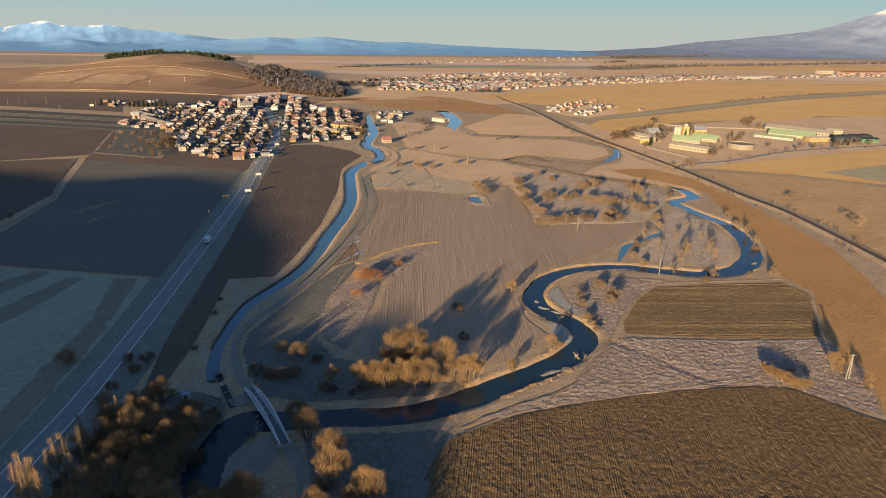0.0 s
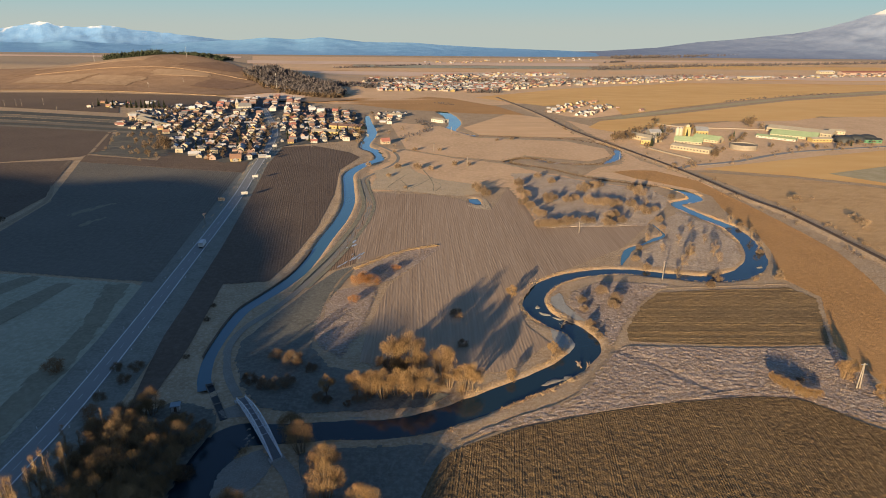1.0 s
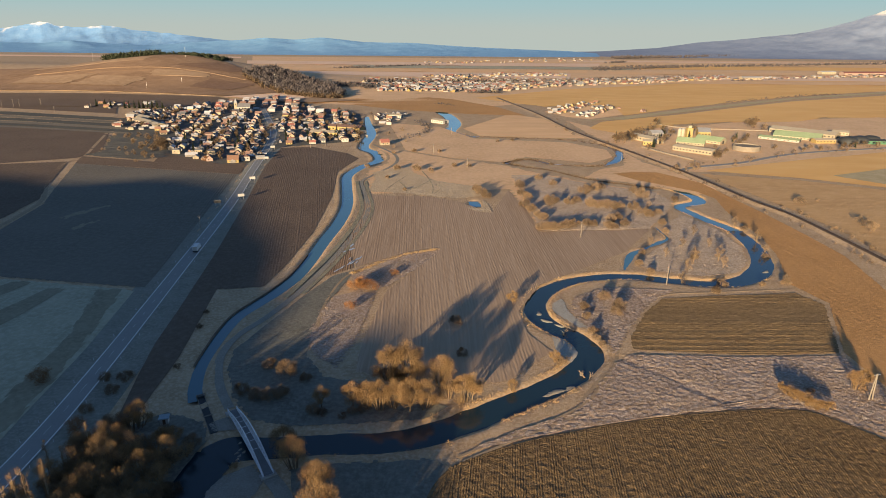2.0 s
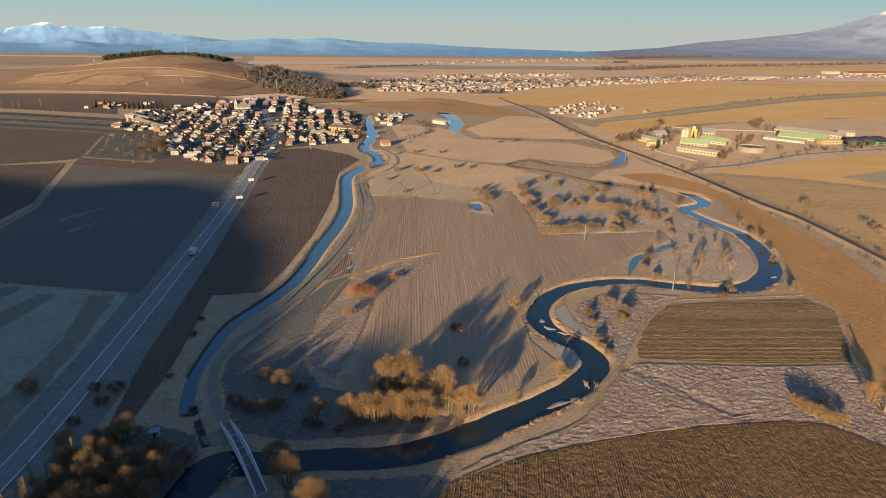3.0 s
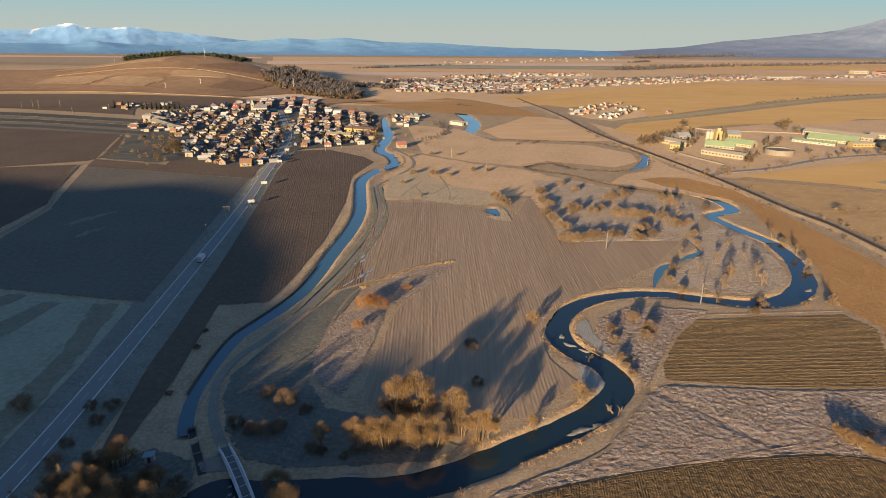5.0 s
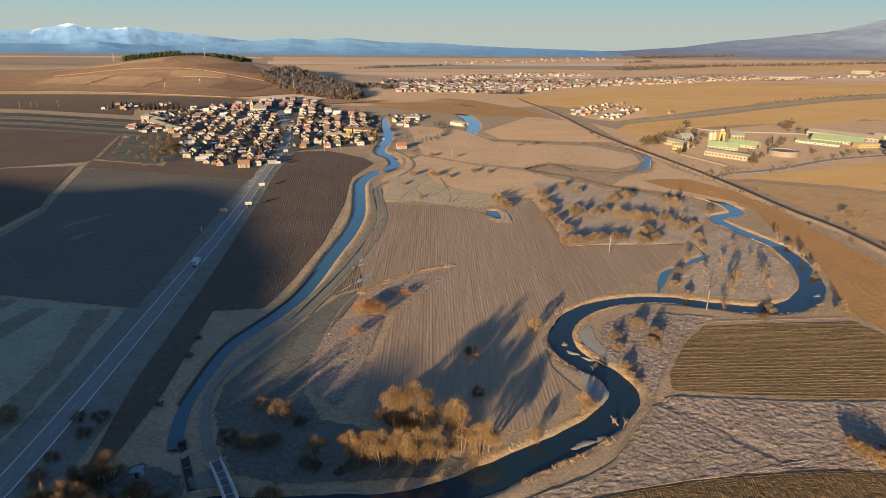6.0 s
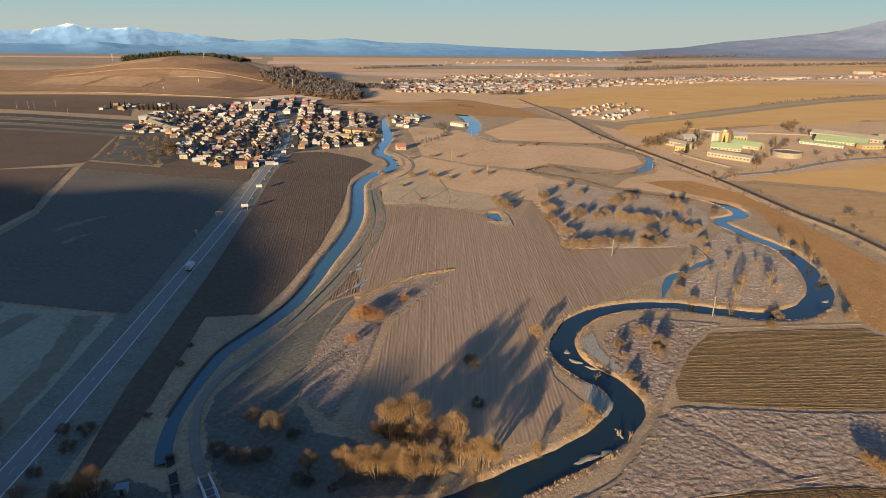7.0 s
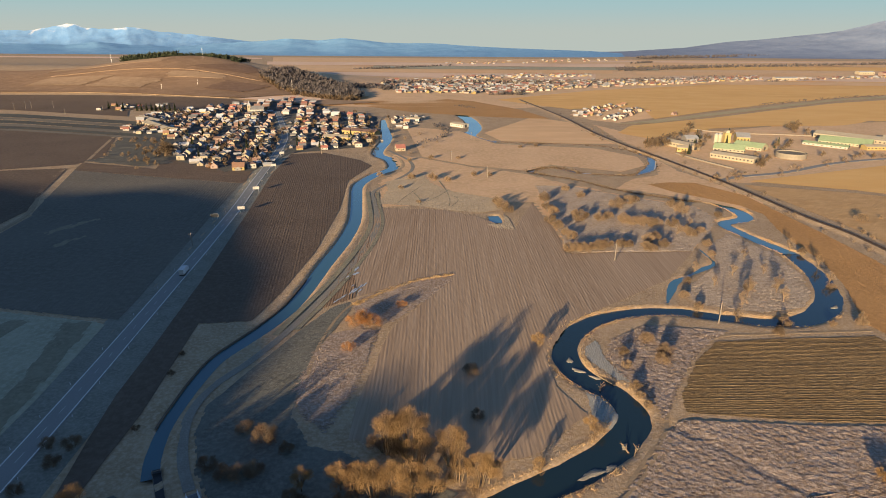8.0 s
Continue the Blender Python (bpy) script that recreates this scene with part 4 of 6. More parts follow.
def tube(verts, faces, pts, radii, sides=5):
    """A tapered tube along points, added to lists."""
    base = len(verts)
    pts = [Vector(p) for p in pts]
    for i, p in enumerate(pts):
        d = (pts[min(i + 1, len(pts) - 1)] - pts[max(i - 1, 0)]).normalized()
        a = d.orthogonal().normalized()
        b = d.cross(a)
        for k in range(sides):
            w = 2 * math.pi * k / sides
            verts.append(tuple(p + (a * math.cos(w) + b * math.sin(w)) * radii[i]))
    for i in range(len(pts) - 1):
        for k in range(sides):
            q, r = base + i * sides, (k + 1) % sides
            faces.append((q + k, q + r, q + sides + r, q + sides + k))
    faces.append(tuple(base + (len(pts) - 1) * sides + k for k in range(sides)))


def twig(verts, faces, p, d, length, width, rng):
    """A bent, tapering spray: one quad and one tip."""
    side = d.cross(Vector((rng.uniform(-1, 1), rng.uniform(-1, 1), rng.uniform(-1, 1)))).normalized() * width / 2
    bend = Vector((rng.uniform(-1, 1), rng.uniform(-1, 1), rng.uniform(-0.3, 0.8))) * 0.25
    m = p + d * length * 0.5
    e = m + (d + bend).normalized() * length * 0.5
    b = len(verts)
    verts += [tuple(p - side), tuple(p + side), tuple(m + side * 0.8), tuple(m - side * 0.8), tuple(e)]
    faces += [(b, b + 1, b + 2, b + 3), (b + 3, b + 2, b + 4)]


def tree(seed, height, radius, lobes, twigs, bark, leaf, label, category="tree", trunk=0.3, width=0.035, squat=1.0, name="tree", slim=False):
    """A bare winter tree. Limbs fork from the trunk (or from the ground, where trunk is small) to rounded lobes; each lobe
    holds a fan of branches and a spray of fine twigs. Stem and limbs are one mesh, the spray another."""
    rng = random.Random(seed)
    top = empty(name, label, category)
    bv, bf, tv, tf = [], [], [], []
    r0 = height * 0.02
    fork = Vector((rng.uniform(-.2, .2), rng.uniform(-.2, .2), height * trunk))
    if trunk > 0.1 or slim:
        tube(bv, bf, [(0, 0, -0.3), fork * 0.5, fork], [r0 * 1.4, r0 * 1.1, r0 * 0.9], 6)
    if slim:
        tube(bv, bf, [fork, (fork.x * 0.6, 0.1, height * 0.65), (fork.x, fork.y, height * 0.98)], [r0 * 0.8, r0 * 0.5, r0 * 0.08], 5)
    per = twigs // lobes
    for i in range(lobes):
        if slim:
            u = (i + 0.5) / lobes
            z = height * (trunk + (0.96 - trunk) * u)
            c = Vector((rng.gauss(0, radius * 0.35), rng.gauss(0, radius * 0.35), z))
            lr = radius * (0.55 + 0.6 * math.sin(math.pi * min(1, 0.25 + 0.75 * (1 - u)))) * rng.uniform(0.8, 1.1)
            root = Vector((0, 0, z - lr * 1.3))
        else:
            a = 2.4 * i + rng.uniform(-.5, .5)
            ring = 0.0 if i == 0 else rng.uniform(0.45, 0.72)
            lr = radius * rng.uniform(0.36, 0.50)
            zc = height - lr - (ring ** 1.6) * (height * 0.5) - rng.uniform(0, 0.42 if i % 2 else 0.1) * height
            c = Vector((math.cos(a) * ring * radius, math.sin(a) * ring * radius, max(lr * 0.8, zc)))
            root = fork if trunk > 0.1 else Vector((math.cos(a), math.sin(a), 0)) * radius * ring * 0.35 + Vector((0, 0, -0.2))
            mid = root.lerp(c, 0.55) + Vector((rng.uniform(-.3, .3), rng.uniform(-.3, .3), 0.08 * height))
            tube(bv, bf, [root, mid, c], [r0 * 0.62, r0 * 0.42, r0 * 0.22], 5)
            root = mid
        tips = []
        for k in range(9):
            d = Vector((rng.gauss(0, 1), rng.gauss(0, 1), rng.gauss(0.45 if not slim else 1.6, 0.8))).normalized()
            s = c.lerp(root, rng.uniform(0, 0.55))
            e = c + Vector((d.x, d.y, d.z * squat)) * lr * rng.uniform(0.6, 0.95)
            tube(bv, bf, [s, s.lerp(e, 0.5) + Vector((0, 0, -0.05 * lr)), e], [r0 * 0.2, r0 * 0.13, r0 * 0.05], 3)
            tips.append((s, e))
        for _ in range(per):
            d = Vector((rng.gauss(0, 1), rng.gauss(0, 1), rng.gauss(0.15, 1))).normalized()
            q = c + Vector((d.x, d.y, d.z * squat)) * lr * rng.random() ** 0.45 * 0.92
            way = (d * 0.7 + Vector((rng.gauss(0, 0.5), rng.gauss(0, 0.5), rng.gauss(0.45 if not slim else 2.6, 0.4)))).normalized()
            twig(tv, tf, q - way * lr * 0.2, way, lr * (rng.uniform(0.28, 0.6) if not slim else rng.uniform(1.0, 2.2)), width * rng.uniform(0.6, 1.3), rng)
    mesh_part("trunk", bv, bf, bark, top)
    mesh_part("crown", tv, tf, leaf, top)
    return top


def conifer(seed, height, radius, label):
    rng = random.Random(seed)
    top = empty("conifer", label, "tree")
    bv, bf, tv, tf = [], [], [], []
    tube(bv, bf, [(0, 0, -0.3), (0, 0, height * 0.5), (0, 0, height)], [height * 0.02, height * 0.012, 0.03])
    n = 260
    for i in range(n):
        u = (i + rng.random()) / n
        z = height * (0.08 + 0.9 * u)
        a, r = i * 2.4, radius * (1 - u) ** 0.9 * rng.uniform(0.7, 1.15) + 0.2
        d = Vector((math.cos(a), math.sin(a), -0.25)).normalized()
        twig(tv, tf, Vector((0, 0, z)), d, r, 0.5 + r * 0.35, rng)
    mesh_part("trunk", bv, bf, BARK, top)
    mesh_part("crown", tv, tf, NEEDLE, top)
    return top


class Kind:
    """A kind of thing with some shapes, the first use of each of which is the shape itself, later ones copies."""
    def __init__(self, protos, group):
        self.protos, self.used, self.group = protos, [False] * len(protos), group
        self.rng = random.Random(len(protos) * 31 + len(group))

    def put(self, x, y, size=1.0, turn=None, k=None, z=None):
        k = self.rng.randrange(len(self.protos)) if k is None else k % len(self.protos)
        z = float(ground(np.array([x]), np.array([y]))[0]) if z is None else z
        m = pose(x, y, z, 0, 0, self.rng.uniform(0, 360) if turn is None else turn) @ Matrix.Scale(size, 4)
        if self.used[k]:
            ob = copy_thing(self.protos[k], m)
            ob.scale = (size, size, size)
        else:
            ob = self.protos[k]
            ob.matrix_basis = m
            self.used[k] = True
            tagged(ob, group=self.group)
        return ob

    def close(self):
        """Shapes that found no place are taken away."""
        for ob, used in zip(self.protos, self.used):
            if not used:
                for o in (*ob.children_recursive, ob):
                    bpy.data.objects.remove(o)


# trees are drawn 10 m high and scaled
WILLOW = Kind([tree(10 + i, 10, 4.0, 11 + i % 3, 5200, BARK, TWIG_GOLD, "bare golden willow on the river bank", trunk=0.0 if i % 2 else 0.14) for i in range(6)], "willows by the river")
SHRUB = Kind([tree(30 + i, 10, 6.5, 11, 4200, BARK, TWIG_SCRUB, "leafless brown willow shrub in the meadow", "shrub", trunk=0.0, name="shrub", width=0.075) for i in range(4)], "shrubs in the meadow")
RUSTY = Kind([tree(50 + i, 10, 7.5, 9, 2400, BARK, TWIG_RUST, "rust-coloured leafless shrub in grass", "shrub", trunk=0.0, name="shrub", width=0.07) for i in range(3)], "rusty shrubs")
POPLAR = Kind([tree(70 + i, 10, 0.5, 9, 420, BIRCH, TWIG_GOLD, "tall slender pale poplar without leaves", trunk=0.18, width=0.022, slim=True) for i in range(4)], "slender poplars")
GROVE = Kind([tree(90 + i, 10, 3.9, 11, 4000, BARK, TWIG_BROWN, "bare brown tree in the shaded grove", trunk=0.12) for i in range(5)], "trees of the grove")
FARTREE = Kind([tree(130 + i, 10, 4.4, 8, 900, BARK, TWIG_DARK, "bare dark tree among houses and fields", trunk=0.2, width=0.17) for i in range(4)], "far bare trees")
FARSHRUB = Kind([tree(150 + i, 10, 6, 6, 600, BARK, TWIG_SCRUB, "leafless brown shrub beside the fields", "shrub", trunk=0.0, name="shrub", width=0.16) for i in range(4)], "far shrubs")
ALDER = Kind([tree(200 + i, 10, 3.0, 10, 1500, BARK, TWIG_SCRUB, "slender leafless tree in the river loop", trunk=0.16, width=0.04) for i in range(4)], "trees in the river loop")
SPRUCE = Kind([conifer(110 + i, 10, 2.0, "dark green spruce standing among houses") for i in range(3)], "spruces")

# ---- trees and shrubs by the waters ----
def plant(kind, rows):
    for x, y, h in rows:
        kind.put(x, y, h / 10)


def plan(pts, hs):
    return [(x, y, h) for (x, y), h in zip(pts, hs)]


plant(WILLOW, plan([(-29.0, 189.9), (-24.4, 189.2), (-19.6, 187.8), (-15.0, 189.4), (-9.4, 187.3), (-4.8, 188.9), (-18.0, 206.2), (-11.8, 206.3), (-8.6, 202.1), (0.7, 202.3), (3.4, 195.1), (9.0, 193.6), (11.8, 194.5), (-39.5, 189.0), (-41.8, 158.8), (-46.8, 167.5)],
    (11, 12, 13, 12, 13.5, 12.5, 16, 18, 13, 15, 10, 12, 11, 9, 13, 11)))
plant(WILLOW, plan([(-32.8, 148.3), (-30.4, 137.1), (-20.9, 133.3), (-18.4, 132.3), (-32.2, 124.0), (-50.2, 127.7), (-52.7, 128.7), (-56.3, 123.7), (-60.7, 123.6), (-95.2, 177.3), (-96.9, 174.6), (33.9, 273.7), (44.6, 220.1), (-24.1, 129.1), (26.4, 200.7)],
    (13, 15, 11, 11, 12, 14, 13, 12, 12, 11, 10, 8, 6.5, 8, 5.5)))
plant(POPLAR, plan([(-101.6, 121.2), (-104.3, 122.5), (-105.8, 122.1), (-98.9, 120.3), (-101.8, 123.1), (-101.0, 133.9), (-104.1, 134.3), (-101.2, 141.1), (-99.1, 138.8), (-102.1, 162.1), (-109.0, 153.6), (-104.0, 131.1), (-104.7, 153.7), (-102.6, 119.3), (-71.0, 132.6), (-98.5, 132.2)],
    (22, 23, 20, 19, 21, 20, 18, 17, 16, 13, 13, 17, 11, 20, 10, 15)))
plant(GROVE, plan([(-94.0, 151.2), (-91.0, 153.9), (-82.1, 151.4), (-78.0, 158.2), (-92.8, 138.9), (-83.2, 135.7), (-76.5, 134.7), (-91.1, 143.7), (-83.8, 143.8), (-76.2, 141.5), (-93.6, 134.4), (-80.2, 168.5), (-83.2, 162.4), (-74.3, 162.6), (-96.2, 159.3), (-99.1, 151.1), (-88.3, 159.5), (-76.0, 148.9), (-86.0, 130.3), (-93.2, 128.1), (-77.5, 128.3), (-71.8, 127.4), (-66.3, 132.7), (-104, 160), (-99, 164), (-96, 156), (-101, 152), (-106, 149), (-94, 163)],
    (14, 13, 13, 12, 15, 13, 13, 15, 13, 11, 14, 8, 10, 7, 12, 11, 12, 11, 15, 15, 14, 13, 8, 12, 12, 13, 12, 11, 12)))
plant(WILLOW, plan([(-111.4, 143.4), (-108.0, 166.5), (-83.9, 168.5), (-84.8, 139.1), (-95.8, 144.8), (-100.0, 127.0), (-100.6, 166.6)], (7, 7, 7, 7, 8, 8, 6)))
plant(RUSTY, plan([(-41.9, 289.2), (-35.5, 289.3), (-41.3, 267.7), (-24.4, 309.1), (-143.6, 203.7), (-114.8, 176.0), (-233, 602), (-39.6, 293.9)], (6.5, 6.5, 4.5, 4, 6.5, 5, 6, 6)))
plant(SHRUB, plan([(-56.0, 209.8), (-58.5, 193.2), (-62.8, 193.9), (-68.9, 196.9), (-113.9, 196.0), (-113.1, 204.3), (-120.4, 204.1), (-116.4, 184.6), (-105.1, 177.8), (-48.5, 205.5), (7.0, 252.4), (8.9, 225.1), (-41.6, 186.0), (-63.8, 214.1), (-104.9, 260.3), (-102.5, 246.3), (-98.6, 213.4), (-54.8, 195.2)],
    (7, 5.5, 5, 5, 4.5, 5, 4, 4, 5, 4, 5, 4, 4, 5, 2.5, 2.5, 2.5, 5)))
plant(SHRUB, plan([(65.2, 245.0), (65.8, 259.9), (78.7, 280.4), (83.1, 270.1), (80.1, 263.5), (65.2, 239.4), (66.4, 234.0), (66.5, 269.7), (46.7, 218.7), (137.9, 293.1), (132.5, 200.7)],
    (4, 3.5, 5, 6, 5, 3, 3, 4, 4, 3, 2.5)))
plant(SHRUB, plan([(62.7, 477.4), (61.0, 446.1), (64.0, 432.1), (67.1, 418.9), (69.9, 412.6), (63.6, 503.7), (66.0, 469.3), (82.0, 451.4), (80.5, 462.0), (94.3, 451.9), (101.7, 458.3), (109.7, 448.2), (114.8, 444.0), (120.8, 444.3), (126.1, 441.6), (130.9, 444.7), (64.8, 391.0), (68.0, 388.9), (72.6, 389.1), (77.3, 391.5), (82.0, 394.0), (87.2, 396.5)],
    (7, 7, 7, 6, 6, 8, 6, 9, 6, 7, 6, 8, 7, 8, 7, 6, 6, 7, 7, 6, 7, 7)))
plant(SHRUB, plan([(96.7, 399.2), (101.4, 399.4), (110.1, 395.1), (113.0, 392.9), (122.2, 400.2), (115.3, 408.3), (120.7, 414.7), (114.5, 488.1), (125.4, 497.4), (131.3, 503.1), (156.8, 476.5), (143.8, 428.6), (145.5, 422.1), (140.1, 442.2), (153.5, 429.0), (144.3, 386.4), (148.6, 403.6), (178.6, 466.2), (154.3, 489.9), (92.6, 514.5), (83.9, 534.0)],
    (6, 5, 6, 5, 6, 7, 6, 9, 8, 6, 9, 6, 6, 7, 5, 4, 5, 5, 7, 6, 6)))
plant(ALDER, plan([(131.8, 315.2), (140.3, 329.6), (156.4, 334.1), (123.9, 302.0), (154.2, 323.2), (110.0, 310.9), (128.8, 340.4), (160.8, 381.4), (160.9, 358.2), (194.7, 399.1), (195.7, 370.6), (189.2, 348.2), (176.3, 300.8), (143.5, 355.0), (127.0, 362.6), (138.0, 425.0), (150.0, 440.0), (157.0, 480.0)],
    (10, 12, 11, 8, 9, 7, 7, 8, 7, 9, 9, 9, 7, 8, 7, 9, 8, 10)))
plant(SHRUB, plan([(144.6, 301.2), (136.0, 289.0), (176.7, 300.3), (144.1, 337.3), (187.8, 343.2), (111.6, 313.7), (163.4, 298.9), (116.9, 345.0), (109.2, 326.3), (198.4, 392.9)], (5, 4, 4.5, 4, 4, 4, 3, 4, 4, 4)))
plant(WILLOW, plan([(122.3, 201.8), (123.5, 198.9), (124.8, 196.2), (126.6, 193.5), (128.1, 190.9), (130.8, 190.3), (134.3, 191.0), (150.0, 203.1), (154.2, 205.3), (155.6, 191.8)], (4, 4.6, 4.8, 5, 4.8, 4.2, 3.4, 9, 8, 6)))
plant(WILLOW, plan([(122.9, 200.4), (124.2, 197.6), (125.7, 194.9), (127.4, 192.2), (129.5, 190.6), (132.5, 190.6)], (3.8, 4.4, 4.6, 4.6, 4.2, 3.6)))
plant(SHRUB, plan([(-20.0, 208.7), (-17.4, 210.4), (-14.4, 208.1), (-28.7, 185.7), (-25.6, 186.8), (-31.5, 183.2), (-38.5, 184.8)], (4, 4.5, 4, 3, 3, 2.5, 3)))
plant(SHRUB, plan([(30.0, 481.8), (33.9, 470.8), (26.8, 493.3), (-24, 568), (-11, 563), (11, 586), (-43, 570), (-71, 576), (25, 586), (-48, 533), (-30.6, 490.9), (-4, 661), (-31, 660), (64, 729), (82, 738), (-52, 648)],
    (8, 7, 6, 7, 5, 5, 6, 5, 4, 4, 3, 4, 5, 4, 4, 4)))
plant(FARTREE, plan([(-301, 655), (-304, 669), (-102, 752), (-98, 711), (-113, 789), (-110, 840), (-289.7, 387.7), (-298, 613), (-316, 628), (214, 730), (227, 747), (250, 784), (256, 724), (287, 641), (346, 738), (370, 756), (437, 878), (300, 880), (227, 685)],
    (17, 14, 12, 10, 12, 10, 5, 9, 7, 13, 13, 14, 12, 12, 11, 11, 14, 13, 8)))
plant(FARSHRUB, plan([(272.7, 459.1), (271.4, 462.5), (284.2, 402.2), (281.3, 391.6), (286.3, 411.8), (289.3, 466.7), (214, 574), (248, 597), (179, 728), (218, 562), (232.0, 431.8), (229.4, 473.2)], (7, 6, 7, 8, 6, 3, 5, 5, 4, 4, 3, 3)))
rng = random.Random(5)
for i in range(60):
    a = rail_line[rng.randrange(10, len(rail_line) - 20)]
    FARSHRUB.put(a[0] + rng.choice((-1, 1)) * rng.uniform(5, 12), a[1], rng.uniform(0.15, 0.4))
lane_line = smooth(LANE, 8)
for i in range(45):
    a = lane_line[rng.randrange(len(lane_line))]
    FARSHRUB.put(a[0] + rng.uniform(-8, 8), a[1] + rng.choice((-1, 1)) * rng.uniform(5, 9), rng.uniform(0.2, 0.55))

# undergrowth of the grove
grove_ground = [(-112.4, 168.0), (-104.3, 176.2), (-87.1, 176.5), (-73.3, 170.2), (-70.2, 151.6), (-67.3, 127.5), (-96.8, 124.1), (-107.3, 136.5)]
xs, ys = [p[0] for p in grove_ground], [p[1] for p in grove_ground]
k = 0
while k < 34:
    x, y = rng.uniform(min(xs), max(xs)), rng.uniform(min(ys), max(ys))
    c = False
    for (ax, ay), (bx, by) in zip(grove_ground, grove_ground[1:] + grove_ground[:1]):
        if (ay > y) != (by > y) and x < (bx - ax) * (y - ay) / (by - ay) + ax:
            c = not c
    if c:
        k += 1
        SHRUB.put(x, y, rng.uniform(0.35, 0.6))

plant(FARTREE, plan([(208, 746), (218, 764), (246, 793), (274, 824), (271, 754), (288, 786), (288, 815), (330, 818), (303, 689), (306, 668), (412, 695), (423, 692), (462, 713), (478, 718), (491, 722), (508, 723), (372, 693), (437, 846), (-129, 839), (-135, 807), (-161, 939), (-110, 950)],
    (11, 10, 11, 12, 10, 12, 11, 12, 7, 8, 8, 7, 8, 8, 8, 7, 8, 11, 9, 8, 9, 8)))
plant(FARSHRUB, plan([(-377, 735), (-353, 704), (-332, 678), (-310, 654), (-343, 652), (-381, 702), (-395, 743), (-297, 592), (-288, 610), (-322, 627), (-361, 652), (-354, 737), (-55, 683), (-44, 722), (-29, 757), (-69, 777), (-54, 812)], (6, 6, 7, 7, 5, 5, 5, 4, 6, 5, 4, 7, 4, 4, 4, 5, 5)))
plant(FARTREE, plan([(-300, 655), (-319, 690), (-302, 669), (-308, 654), (-325, 675), (-321, 654), (-339, 712), (-346, 688), (-362, 736), (-342, 737), (-337, 653), (-373, 735), (-302, 622)], (14, 12, 13, 9, 9, 8, 9, 7, 8, 9, 6, 7, 7)))
for (x, y), h in zip([(287, 815), (280, 786), (318, 798), (301, 760), (261, 749), (349, 746), (361, 764), (238, 700), (215, 772), (476, 714)], (1.1, 0.9, 1.5, 1.2, 1.0, 0.9, 1.0, 1.2, 0.8, 0.7)):
    SPRUCE.put(x, y, h)
plant(FARTREE, plan([(204, 729), (210, 738), (217, 746), (225, 760), (233, 774), (206, 746), (231, 747), (240, 761), (280, 628), (344, 718), (358, 738), (429, 878), (445, 890), (426, 861), (397, 680), (450, 697), (464, 705), (382, 672)], (10, 11, 12, 11, 12, 9, 10, 9, 12, 9, 9, 14, 15, 12, 7, 8, 7, 6)))

# ---- paints and coverings of buildings ----
WALLS = [mat("plaster_" + n, c, tuple(v * 0.9 for v in c), None, 6, 1.0, 0.9, 0, rand=0.12) for n, c in (("cream", (0.38, 0.33, 0.245)), ("white", (0.44, 0.42, 0.385)), ("ochre", (0.38, 0.29, 0.13)), ("grey", (0.26, 0.245, 0.23)), ("rose", (0.33, 0.245, 0.21)))]
ROOFS = [mat("roof_" + n, c, tuple(v * 0.8 for v in c), None, 5, 0.6, 0.8, 0.02, 0.4, rand=0.2) for n, c in (("red_tile", (0.30, 0.13, 0.11)), ("brown_tile", (0.22, 0.145, 0.125)), ("grey_sheet", (0.34, 0.355, 0.38)), ("dark_slate", (0.16, 0.165, 0.18)), ("orange_tile", (0.30, 0.18, 0.13)), ("frosted_sheet", (0.5, 0.52, 0.55)))]
GREENROOF = mat("green_sheet_roof", (0.30, 0.385, 0.235), (0.26, 0.345, 0.21), None, 10, 1.5, 0.6, 0)
PALEROOF = mat("pale_fibre_roof", (0.42, 0.38, 0.30), (0.36, 0.32, 0.26), None, 10, 1.5, 0.8, 0)
BLACKSHEET = mat("black_membrane", (0.05, 0.055, 0.06), (0.04, 0.045, 0.05), None, 5, 1, 0.6, 0)
DOORWOOD = mat("door_wood", (0.16, 0.09, 0.05), (0.12, 0.07, 0.04), None, 2, 0.3, 0.7, 0)
YARDWALL = mat("weathered_concrete", (0.26, 0.23, 0.19), (0.21, 0.185, 0.15), None, 5, 0.8, 0.9, 0)
BRICK = mat("chimney_brick", (0.33, 0.17, 0.12), (0.28, 0.14, 0.10), None, 2, 0.3, 0.9, 0)


def gable(w, d, h, rise, over=0.4, thick=0.18):
    """Walls with gable ends, and a pitched roof with thickness and eaves. The ridge runs along x."""
    x, y = w / 2, d / 2
    wall = ([(-x, -y, 0), (x, -y, 0), (x, y, 0), (-x, y, 0), (-x, -y, h), (x, -y, h), (x, y, h), (-x, y, h), (-x, 0, h + rise), (x, 0, h + rise)],
            [(0, 1, 5, 4), (2, 3, 7, 6), (1, 2, 6, 9, 5), (3, 0, 4, 8, 7)])
    s = rise / y
    ex, ey, ez = x + over, y + over, h - over * s
    rv = []
    for q in (-ex, ex):
        rv += [(q, -ey, ez + 0.02), (q, 0, h + rise + 0.02), (q, ey, ez + 0.02), (q, ey, ez + thick), (q, 0, h + rise + thick + 0.03), (q, -ey, ez + thick)]
    rf = [(5, 4, 3, 2, 1, 0)[::-1], (6, 7, 8, 9, 10, 11)[::-1]] + [(i, (i + 1) % 6, (i + 1) % 6 + 6, i + 6) for i in range(6)]
    return wall, (rv, rf)


